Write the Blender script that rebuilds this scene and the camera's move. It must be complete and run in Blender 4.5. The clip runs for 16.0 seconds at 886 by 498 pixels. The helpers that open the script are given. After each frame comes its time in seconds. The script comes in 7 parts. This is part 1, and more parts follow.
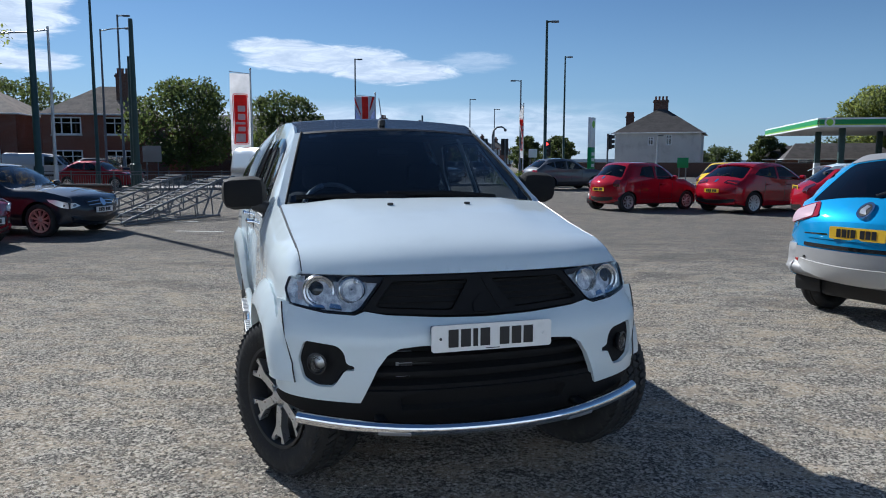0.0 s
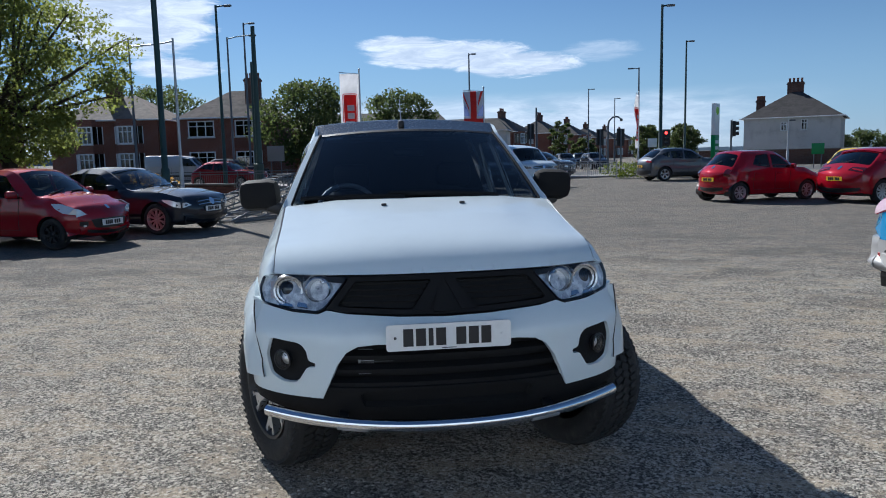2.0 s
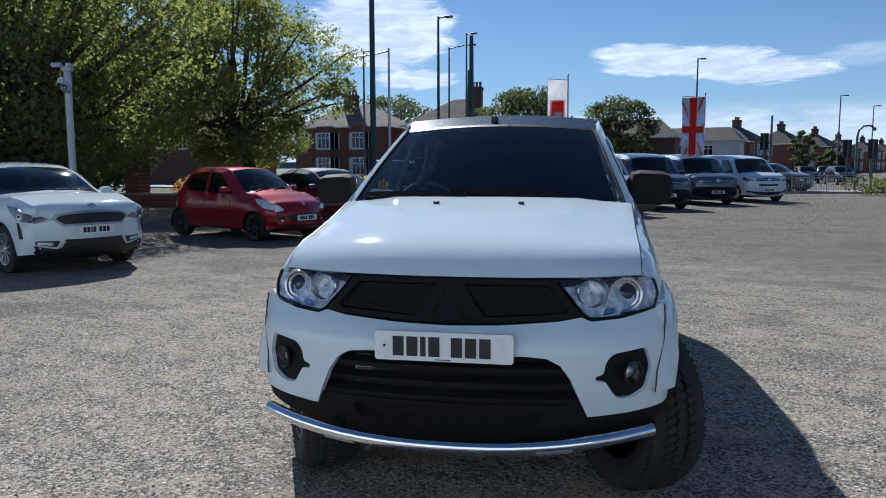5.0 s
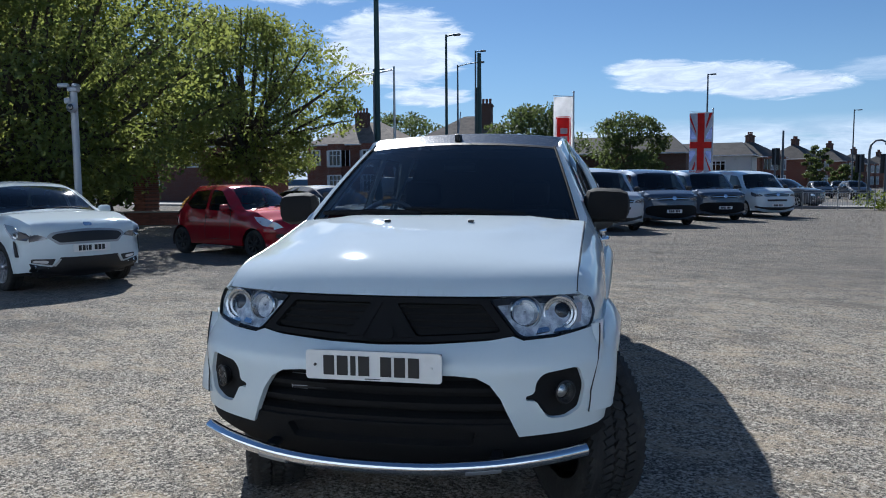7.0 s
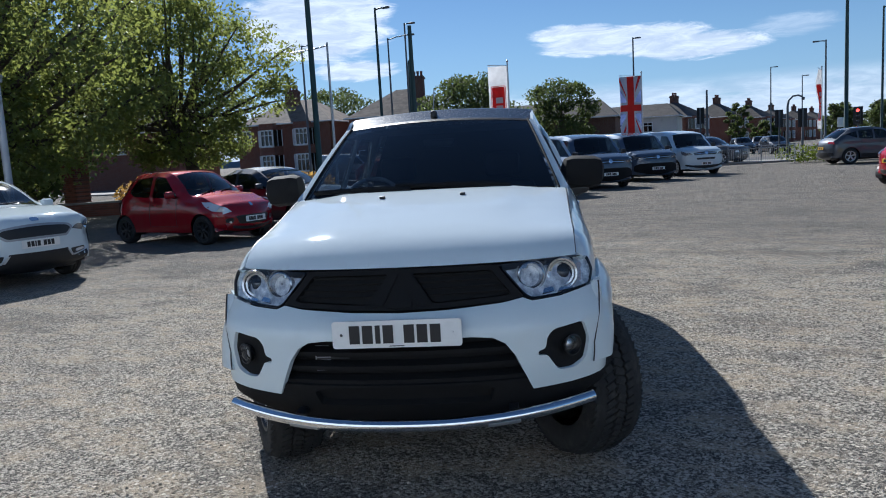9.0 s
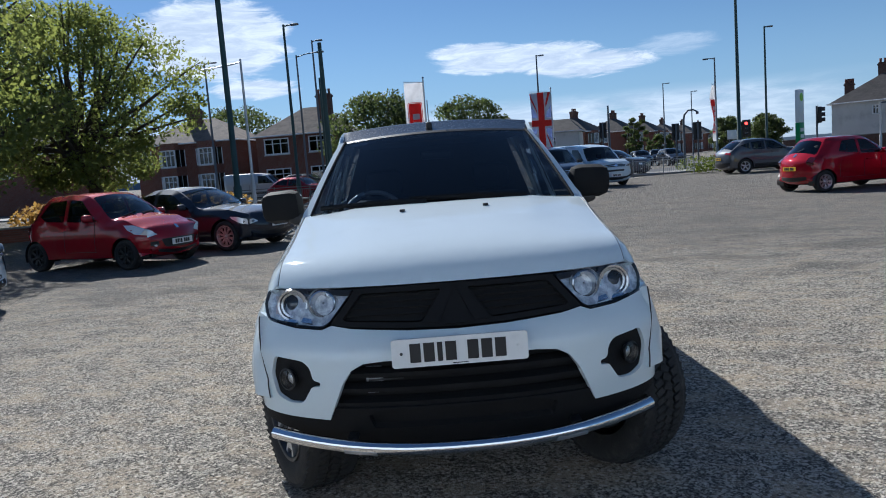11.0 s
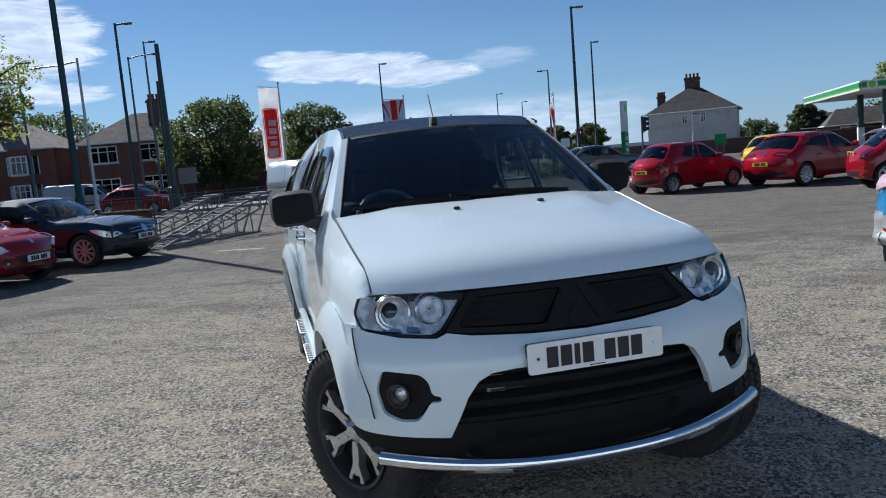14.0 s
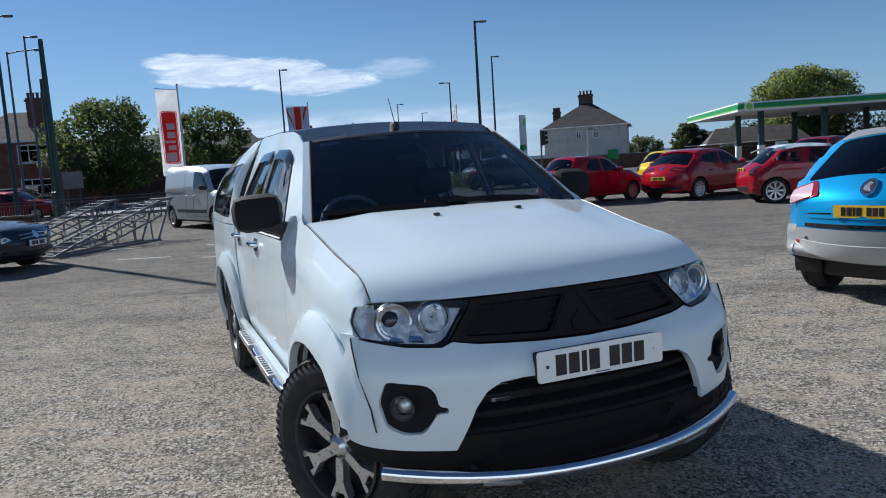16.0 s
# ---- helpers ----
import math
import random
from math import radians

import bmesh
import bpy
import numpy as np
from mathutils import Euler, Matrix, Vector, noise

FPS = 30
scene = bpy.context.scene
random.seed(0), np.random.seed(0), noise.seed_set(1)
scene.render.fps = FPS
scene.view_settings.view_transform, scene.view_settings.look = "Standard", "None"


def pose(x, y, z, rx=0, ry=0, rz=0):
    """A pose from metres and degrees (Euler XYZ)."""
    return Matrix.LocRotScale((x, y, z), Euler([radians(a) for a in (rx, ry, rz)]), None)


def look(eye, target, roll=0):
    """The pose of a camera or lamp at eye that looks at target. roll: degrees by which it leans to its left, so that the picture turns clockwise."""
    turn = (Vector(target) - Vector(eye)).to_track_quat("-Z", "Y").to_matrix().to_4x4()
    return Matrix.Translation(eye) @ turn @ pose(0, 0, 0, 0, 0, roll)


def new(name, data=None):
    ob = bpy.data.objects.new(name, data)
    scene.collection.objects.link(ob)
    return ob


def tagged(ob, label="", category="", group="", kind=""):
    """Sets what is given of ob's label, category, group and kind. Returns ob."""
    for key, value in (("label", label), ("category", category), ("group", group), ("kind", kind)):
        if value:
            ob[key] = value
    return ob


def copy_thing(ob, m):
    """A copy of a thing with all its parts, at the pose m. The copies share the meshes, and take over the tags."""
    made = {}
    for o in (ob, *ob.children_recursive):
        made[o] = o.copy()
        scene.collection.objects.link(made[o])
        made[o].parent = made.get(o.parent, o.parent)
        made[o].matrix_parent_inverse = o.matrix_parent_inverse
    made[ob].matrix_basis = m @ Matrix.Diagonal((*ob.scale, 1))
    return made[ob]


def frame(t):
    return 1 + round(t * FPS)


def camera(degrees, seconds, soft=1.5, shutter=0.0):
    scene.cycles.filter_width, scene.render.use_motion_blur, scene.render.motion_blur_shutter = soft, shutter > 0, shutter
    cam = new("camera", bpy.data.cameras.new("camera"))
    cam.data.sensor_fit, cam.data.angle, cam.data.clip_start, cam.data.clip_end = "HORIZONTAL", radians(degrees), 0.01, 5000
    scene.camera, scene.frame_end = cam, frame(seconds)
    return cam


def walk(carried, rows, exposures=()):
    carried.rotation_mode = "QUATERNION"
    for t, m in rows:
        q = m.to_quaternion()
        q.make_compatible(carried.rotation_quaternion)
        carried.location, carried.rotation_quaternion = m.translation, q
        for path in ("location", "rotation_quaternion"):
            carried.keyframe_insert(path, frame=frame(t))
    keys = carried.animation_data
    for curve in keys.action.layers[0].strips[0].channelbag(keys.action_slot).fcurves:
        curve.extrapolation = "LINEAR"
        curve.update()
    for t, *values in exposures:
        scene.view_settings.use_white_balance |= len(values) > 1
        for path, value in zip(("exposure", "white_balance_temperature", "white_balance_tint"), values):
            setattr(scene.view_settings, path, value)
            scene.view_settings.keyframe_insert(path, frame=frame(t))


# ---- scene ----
cam = camera(62.0, 16.0, 1.0)
METRES, EYE, TILT, LEAN, TURN = 4.747, 1.5, -1.25, 0.6, 0.0
ROWS = [
    (0.0, 0.0, 0.0, 0.0, 0.07, -5.56, -0.72),
    (0.5, 0.0233, -0.0183, 0.001, 1.77, -5.19, -0.83),
    (1.0, 0.0563, -0.031, 0.0034, 3.99, -5.22, -0.6),
    (1.5, 0.1021, -0.0161, 0.0056, 6.56, -5.63, -0.05),
    (2.0, 0.1459, 0.0038, 0.0078, 9.55, -6.1, 0.51),
    (2.5, 0.1607, 0.0352, 0.0056, 12.95, -6.4, 1.21),
    (3.0, 0.1911, 0.063, 0.0059, 16.92, -6.6, 1.49),
    (3.5, 0.237, 0.0882, 0.0021, 21.9, -6.25, 1.23),
    (4.0, 0.2562, 0.0977, -0.0035, 24.59, -5.93, 1.12),
    (6.5, 0.357, 0.1572, -0.0039, 28.67, -4.81, -2.81),
    (7.0, 0.3589, 0.1538, -0.0014, 27.98, -4.25, -0.74),
    (7.5, 0.3558, 0.1488, -0.0006, 28.32, -5.01, 0.02),
    (8.0, 0.3491, 0.1349, 0.0013, 27.44, -5.91, 0.49),
    (8.5, 0.3335, 0.104, -0.0009, 25.06, -6.46, 1.22),
    (9.0, 0.3213, 0.0885, 0.0012, 22.8, -6.37, 2.27),
    (11.5, 0.1606, 0.0661, 0.0004, 13.69, -5.51, 3.45),
    (12.0, 0.1288, 0.0751, 0.0003, 12.0, -5.8, 3.64),
    (12.5, 0.0831, 0.0651, -0.0012, 10.07, -5.96, 4.07),
    (13.0, 0.0459, 0.0638, -0.0028, 7.76, -5.91, 4.39),
    (13.5, 0.0051, 0.0817, -0.0025, 5.22, -5.73, 4.5),
    (14.0, -0.0385, 0.0808, 0.0014, 2.48, -5.59, 4.07),
    (14.5, -0.0761, 0.0602, 0.0023, -0.06, -5.75, 3.41),
    (15.0, -0.087, 0.058, 0.0026, -2.36, -6.08, 2.77),
    (15.5, -0.1004, 0.0753, -0.0007, -4.05, -5.81, 2.89),
    (16.0, -0.1198, 0.0998, 0.0018, -5.48, -5.3, 3.1),
]
EXPOSURES = [(0.0, 0.82, 5180, 9), (4.0, 0.86, 5180, 9), (6.5, 0.88, 5180, 9), (9.0, 0.9, 5180, 9), (11.5, 0.84, 5180, 9), (16.0, 0.78, 5180, 9)]  # stops, white balance
walk(cam, [(t, pose(0, 0, EYE, TILT, LEAN, TURN) @ pose(METRES * x, METRES * y, METRES * z, 90 + pitch, roll, yaw)) for t, x, y, z, yaw, pitch, roll in ROWS], EXPOSURES)

# ---- world, sun and exposure ----
SUN_AZ, SUN_EL = 40.5, 34.0  # degrees: left of straight ahead, above the horizon
to_sun = Vector((-math.sin(radians(SUN_AZ)) * math.cos(radians(SUN_EL)), math.cos(radians(SUN_AZ)) * math.cos(radians(SUN_EL)), math.sin(radians(SUN_EL))))
sun_data = bpy.data.lights.new("sun", "SUN")
sun_data.energy, sun_data.angle, sun_data.color = 4.0, radians(0.53), (1.0, 0.87, 0.7)
sun = new("sun", sun_data)
sun.matrix_world = look(to_sun * 200, (0, 0, 0))


class Nodes:
    """Short hand for building a node tree."""

    def __init__(self, tree):
        self.tree = tree
        tree.nodes.clear()

    def add(self, kind, inputs=(), **props):
        n = self.tree.nodes.new(kind)
        if "operation" in props:
            n.operation, n.use_clamp = props["operation"], props["use_clamp"]
        if "data_type" in props:
            n.data_type, n.blend_type = props["data_type"], props["blend_type"]
        if "interpolation_type" in props:
            n.interpolation_type = props["interpolation_type"]
        for k, v in dict(inputs).items():
            if isinstance(v, bpy.types.NodeSocket):
                self.tree.links.new(v, n.inputs[k])
            else:
                n.inputs[k].default_value = v
        return n

    def math(self, op, a, b=0.0, c=0.0, clamp=False):
        return self.add("ShaderNodeMath", {0: a, 1: b, 2: c}, operation=op, use_clamp=clamp).outputs[0]

    def mix(self, fac, a, b, mode="MIX"):
        n = self.add("ShaderNodeMix", data_type="RGBA", blend_type=mode)
        for k, v in ((0, fac), (6, a), (7, b)):
            if isinstance(v, bpy.types.NodeSocket):
                self.tree.links.new(v, n.inputs[k])
            else:
                n.inputs[k].default_value = v if k == 0 else (*v[:3], 1)
        return n.outputs[2]

    def ramp(self, fac, lo, hi, a=0.0, b=1.0):
        n = self.add("ShaderNodeMapRange", {0: fac, 1: lo, 2: hi, 3: a, 4: b}, interpolation_type="SMOOTHSTEP")
        return n.outputs[0]

    def noise(self, vec, scale, detail=4.0, rough=0.55, dist=0.0):
        return self.add("ShaderNodeTexNoise", {"Vector": vec, "Scale": scale, "Detail": detail, "Roughness": rough, "Distortion": dist}).outputs[0]


def build_world():
    world = bpy.data.worlds.new("sky")
    world.use_nodes = True
    scene.world = world
    n = Nodes(world.node_tree)
    sky = n.add("ShaderNodeTexSky")
    sky.sky_type, sky.sun_disc, sky.sun_elevation, sky.sun_rotation = "NISHITA", False, radians(SUN_EL), radians(-SUN_AZ)
    sky.altitude, sky.air_density, sky.dust_density, sky.ozone_density = 20, 1.0, 0.05, 3.0
    way = n.add("ShaderNodeTexCoord").outputs["Generated"]
    sep = n.add("ShaderNodeSeparateXYZ", {0: way}).outputs
    az = n.math("MULTIPLY", n.math("ARCTAN2", sep[0], sep[1]), 180 / math.pi)  # degrees to the right of straight ahead
    el = n.math("MULTIPLY", n.math("ARCSINE", sep[2]), 180 / math.pi)
    streak = n.add("ShaderNodeMapping", {0: way, 3: (9.0, 9.0, 42.0)}).outputs[0]
    fluff = n.noise(streak, 2.1, 11.0, 0.66, 0.7)
    wide = n.noise(streak, 0.55, 5.0, 0.6, 0.2)

    def bank(az0, el0, half_az, half_el, lo, hi):
        """Clouds gathered round one part of the sky."""
        a = n.math("POWER", n.math("DIVIDE", n.math("SUBTRACT", az, az0), half_az), 2.0)
        e = n.math("POWER", n.math("DIVIDE", n.math("SUBTRACT", el, el0), half_el), 2.0)
        room = n.math("SUBTRACT", 1.0, n.math("ADD", a, e), clamp=True)
        return n.ramp(n.math("ADD", n.math("MULTIPLY", room, 0.62), n.math("MULTIPLY", fluff, 0.62)), lo, hi)

    cover = bank(-8.8, 7.5, 8.5, 1.45, 0.52, 0.74)
    cover = n.math("MAXIMUM", cover, bank(-4.0, 6.7, 6.5, 1.25, 0.5, 0.72))
    cover = n.math("MAXIMUM", cover, bank(-12.5, 8.3, 4.5, 0.9, 0.56, 0.78))
    cover = n.math("MAXIMUM", cover, n.math("MULTIPLY", bank(2.5, 7.4, 4.5, 1.1, 0.55, 0.9), 0.4))
    cover = n.math("MAXIMUM", cover, bank(-31.5, 10.2, 6.8, 3.7, 0.45, 0.68))
    cover = n.math("MAXIMUM", cover, bank(-39.0, 15.0, 9.0, 2.6, 0.54, 0.78))
    cover = n.math("MAXIMUM", cover, bank(-29.0, 6.6, 4.5, 1.1, 0.55, 0.8))
    low = n.math("MULTIPLY", n.ramp(el, 4.8, 3.3), n.ramp(wide, 0.3, 0.52))
    low = n.math("MULTIPLY", low, n.ramp(az, 20.0, 4.0))
    cover = n.math("MAXIMUM", cover, n.math("MULTIPLY", low, 0.72))
    haze = n.math("MULTIPLY", n.ramp(el, 13.0, 0.0), 0.5)
    cover = n.math("MULTIPLY", cover, n.ramp(el, -1.0, 0.3))
    white = n.mix(n.ramp(fluff, 0.35, 0.7), (10.5, 10.9, 11.4), (16.0, 15.6, 14.8))
    colour = n.mix(n.math("MULTIPLY", cover, 0.92), n.mix(haze, sky.outputs[0], (5.3, 7.9, 10.4)), white)
    back = n.add("ShaderNodeBackground", {0: colour, 1: 0.0355})
    n.tree.links.new(back.outputs[0], n.add("ShaderNodeOutputWorld").inputs[0])


build_world()


# ---- materials ----
def material(name, colour, rough=0.6, metal=0.0, vary=0.12, scale=3.0, fine=60.0, bump=0.0, bump_scale=80.0, coat=0.0, spread=0.0, spec=0.5, dirt=0.0):
    """A painted, stony or plastic surface with variation at two scales."""
    m = bpy.data.materials.new(name)
    m.use_nodes = True
    n = Nodes(m.node_tree)
    pos = n.add("ShaderNodeTexCoord").outputs["Object"]
    big, small = n.noise(pos, scale, 4.0), n.noise(pos, fine, 3.0)
    amount = n.math("ADD", n.math("MULTIPLY", n.math("SUBTRACT", big, 0.5), 2 * vary), n.math("MULTIPLY", n.math("SUBTRACT", small, 0.5), vary))
    if spread:
        amount = n.math("ADD", amount, n.math("MULTIPLY", n.math("SUBTRACT", n.add("ShaderNodeObjectInfo").outputs["Random"], 0.5), spread))
    c = n.add("ShaderNodeHueSaturation", {"Value": n.math("ADD", amount, 1.0), "Color": (*colour, 1)}).outputs[0]
    if dirt:
        c = n.mix(n.math("MULTIPLY", n.ramp(n.noise(pos, scale * 1.7, 6.0, 0.65), 0.5, 0.72), dirt), c, (0.12, 0.105, 0.085))
    p = n.add("ShaderNodeBsdfPrincipled", {"Base Color": c, "Metallic": metal, "Coat Weight": coat, "Coat Roughness": 0.04, "Specular IOR Level": spec,
                                           "Roughness": n.math("ADD", rough, n.math("MULTIPLY", n.math("SUBTRACT", small, 0.5), min(rough, 0.2)))})
    if bump:
        b = n.add("ShaderNodeBump", {"Strength": bump, "Distance": 0.01, "Height": n.noise(pos, bump_scale, 4.0, 0.6)})
        n.tree.links.new(b.outputs[0], p.inputs["Normal"])
    n.tree.links.new(p.outputs[0], n.add("ShaderNodeOutputMaterial").inputs[0])
    return m


def car_paint(name, colour, flake=0.0, rough=0.35):
    """Paint under clear lacquer, with a little road dust."""
    return material(name, colour, rough + 0.15, flake, 0.05, 1.3, 300.0, coat=1.0, spec=0.0, dirt=0.06)


def glass(name, tint, gloss=1.0):
    """A pane: tinted see-through, with a glossy face."""
    m = bpy.data.materials.new(name)
    m.use_nodes = True
    n = Nodes(m.node_tree)
    pos = n.add("ShaderNodeTexCoord").outputs["Object"]
    clear = n.add("ShaderNodeBsdfTransparent", {0: (*tint, 1)})
    shine = n.add("ShaderNodeBsdfGlossy", {"Color": (gloss, gloss, gloss, 1), "Roughness": n.ramp(n.noise(pos, 5.0), 0.3, 0.8, 0.01, 0.06)})
    slant = n.add("ShaderNodeLayerWeight", {0: 0.5}).outputs["Facing"]
    f = n.math("ADD", n.math("MULTIPLY", n.math("POWER", slant, 5.0), 0.95), 0.045)
    mixed = n.add("ShaderNodeMixShader", {0: f, 1: clear.outputs[0], 2: shine.outputs[0]})
    n.tree.links.new(mixed.outputs[0], n.add("ShaderNodeOutputMaterial").inputs[0])
    return m


def lens(name, tint, rough=0.05):
    m = bpy.data.materials.new(name)
    m.use_nodes = True
    n = Nodes(m.node_tree)
    pos = n.add("ShaderNodeTexCoord").outputs["Object"]
    ribs = n.add("ShaderNodeBump", {"Strength": 0.12, "Distance": 0.004, "Height": n.noise(pos, 45.0, 2.0)})
    p = n.add("ShaderNodeBsdfPrincipled", {"Base Color": (*tint, 1), "Roughness": rough, "Coat Weight": 1.0, "Metallic": 0.35, "Normal": ribs.outputs[0]})
    n.tree.links.new(p.outputs[0], n.add("ShaderNodeOutputMaterial").inputs[0])
    return m


def ground_material():
    """Worn, stony tarmac: pale chippings in dark binder, specks painted dark as shaded pits, patches of tan dust and
    bare dark binder.
    """
    m = bpy.data.materials.new("worn_tarmac")
    m.use_nodes = True
    n = Nodes(m.node_tree)
    pos = n.add("ShaderNodeTexCoord").outputs["Object"]
    warp = n.add("ShaderNodeMapping", {0: pos, 2: (0, 0, 0.35), 3: (1.0, 1.7, 1.0)}).outputs[0]
    cells = n.add("ShaderNodeTexVoronoi", {"Vector": pos, "Scale": 125.0, "Randomness": 1.0})
    coarse = n.add("ShaderNodeTexVoronoi", {"Vector": pos, "Scale": 62.0, "Randomness": 1.0})
    stone = n.add("ShaderNodeSeparateColor", {0: cells.outputs["Color"]}).outputs[0]
    stone2 = n.add("ShaderNodeSeparateColor", {0: coarse.outputs["Color"]}).outputs[1]
    patch, dust, wide = n.noise(warp, 0.5, 7.0, 0.66), n.noise(warp, 2.2, 8.0, 0.72), n.noise(pos, 0.05, 3.0)
    c = n.mix(n.ramp(stone, 0.1, 0.95), (0.10, 0.094, 0.084), (0.60, 0.555, 0.475))
    c = n.mix(n.math("MULTIPLY", n.ramp(stone2, 0.7, 0.9), 0.8), c, (0.60, 0.555, 0.48))
    c = n.mix(n.math("MULTIPLY", n.ramp(stone2, 0.34, 0.14), 0.6), c, (0.06, 0.056, 0.051))
    c = n.mix(n.math("MULTIPLY", n.ramp(dust, 0.45, 0.64), 0.75), c, (0.52, 0.44, 0.335))
    c = n.mix(n.math("MULTIPLY", n.ramp(dust, 0.47, 0.3), 0.6), c, (0.12, 0.113, 0.106))
    c = n.mix(n.math("MULTIPLY", n.ramp(patch, 0.5, 0.62), 0.42), c, (0.13, 0.124, 0.117))
    c = n.mix(n.math("MULTIPLY", n.ramp(wide, 0.4, 0.6), 0.2), c, (0.17, 0.162, 0.152))
    big = n.add("ShaderNodeTexVoronoi", {"Vector": pos, "Scale": 34.0, "Randomness": 1.0})
    pick = n.add("ShaderNodeSeparateColor", {0: big.outputs["Color"]}).outputs[2]
    near = n.ramp(big.outputs["Distance"], 0.42, 0.28)
    c = n.mix(n.math("MULTIPLY", n.math("MULTIPLY", n.ramp(pick, 0.8, 0.82), near), 0.85), c, (0.66, 0.61, 0.53))
    # dark specks: the shade in pits between stones, put into the colour
    c = n.mix(n.math("MULTIPLY", n.math("MULTIPLY", n.ramp(pick, 0.22, 0.2), near), 0.65), c, (0.06, 0.056, 0.051))
    high = n.math("ADD", n.math("MULTIPLY", stone, n.math("SUBTRACT", 0.8, cells.outputs["Distance"])), n.math("MULTIPLY", stone2, n.math("SUBTRACT", 1.4, coarse.outputs["Distance"])))
    high = n.math("ADD", high, n.math("MULTIPLY", n.noise(pos, 180.0, 3.0), 0.5))
    high = n.math("ADD", high, n.math("MULTIPLY", dust, 0.8))
    b = n.add("ShaderNodeBump", {"Strength": 1.0, "Distance": 0.014, "Height": high})
    off = n.add("ShaderNodeVectorMath", {0: pos, 1: (0.5, 1.0, 0.0)})
    off.operation = "DISTANCE"
    bare = n.ramp(n.math("ADD", off.outputs["Value"], n.math("MULTIPLY", n.math("SUBTRACT", patch, 0.5), 14.0)), 6.5, 13.0)  # smoother, darker tarmac away from the worn middle
    c = n.mix(n.math("MULTIPLY", bare, 0.5), c, (0.14, 0.134, 0.126))
    c = n.add("ShaderNodeHueSaturation", {"Saturation": 1.1, "Value": 0.95, "Color": c}).outputs[0]
    p = n.add("ShaderNodeBsdfPrincipled", {"Base Color": c, "Roughness": 0.95, "Specular IOR Level": 0.06, "Normal": b.outputs[0]})
    n.tree.links.new(p.outputs[0], n.add("ShaderNodeOutputMaterial").inputs[0])
    return m


def leaf_material(name, colour):
    m = bpy.data.materials.new(name)
    m.use_nodes = True
    n = Nodes(m.node_tree)
    rnd = n.add("ShaderNodeNewGeometry").outputs["Random Per Island"]
    pos = n.add("ShaderNodeTexCoord").outputs["Object"]
    v = n.math("ADD", n.math("MULTIPLY", rnd, 0.7), n.math("MULTIPLY", n.noise(pos, 0.6), 0.8))
    c = n.add("ShaderNodeHueSaturation", {"Hue": n.math("ADD", n.math("MULTIPLY", rnd, 0.04), 0.48), "Value": n.math("ADD", v, 0.2), "Color": (*colour, 1)}).outputs[0]
    d = n.add("ShaderNodeBsdfPrincipled", {"Base Color": c, "Roughness": 0.55, "Specular IOR Level": 0.3})
    t = n.add("ShaderNodeBsdfTranslucent", {0: n.mix(0.6, c, (colour[0] * 3.2, colour[1] * 2.8, colour[2] * 1.7))})
    mixed = n.add("ShaderNodeMixShader", {0: 0.58, 1: d.outputs[0], 2: t.outputs[0]})
    n.tree.links.new(mixed.outputs[0], n.add("ShaderNodeOutputMaterial").inputs[0])
    return m


def brick_material(name, colour, mortar):
    """Far brickwork."""
    m = bpy.data.materials.new(name)
    m.use_nodes = True
    n = Nodes(m.node_tree)
    pos = n.add("ShaderNodeTexCoord").outputs["Object"]
    sep = n.add("ShaderNodeSeparateXYZ", {0: pos}).outputs
    flat = n.add("ShaderNodeCombineXYZ", {0: n.math("ADD", sep[0], sep[1]), 1: sep[2]}).outputs[0]
    dark = tuple(v * 0.65 for v in colour)
    b = n.add("ShaderNodeTexBrick", {"Vector": flat, "Color1": (*colour, 1), "Color2": (*dark, 1), "Mortar": (*mortar, 1), "Scale": 1.0, "Mortar Size": 0.006, "Brick Width": 0.225, "Row Height": 0.075})
    c = n.mix(n.math("MULTIPLY", n.noise(pos, 0.9, 5.0), 0.5), b.outputs[0], dark)
    p = n.add("ShaderNodeBsdfPrincipled", {"Base Color": c, "Roughness": 0.9})
    n.tree.links.new(p.outputs[0], n.add("ShaderNodeOutputMaterial").inputs[0])
    return m


def roof_material(name, colour):
    m = bpy.data.materials.new(name)
    m.use_nodes = True
    n = Nodes(m.node_tree)
    pos = n.add("ShaderNodeTexCoord").outputs["Object"]
    z = n.add("ShaderNodeSeparateXYZ", {0: pos}).outputs[2]
    course = n.math("FRACT", n.math("MULTIPLY", z, 5.5))
    c = n.mix(n.ramp(n.noise(pos, 1.4, 6.0, 0.65), 0.35, 0.7), colour, tuple(v * 0.55 for v in colour))
    b = n.add("ShaderNodeBump", {"Strength": 0.6, "Distance": 0.04, "Height": course})
    p = n.add("ShaderNodeBsdfPrincipled", {"Base Color": c, "Roughness": 0.8, "Normal": b.outputs[0]})
    n.tree.links.new(p.outputs[0], n.add("ShaderNodeOutputMaterial").inputs[0])
    return m


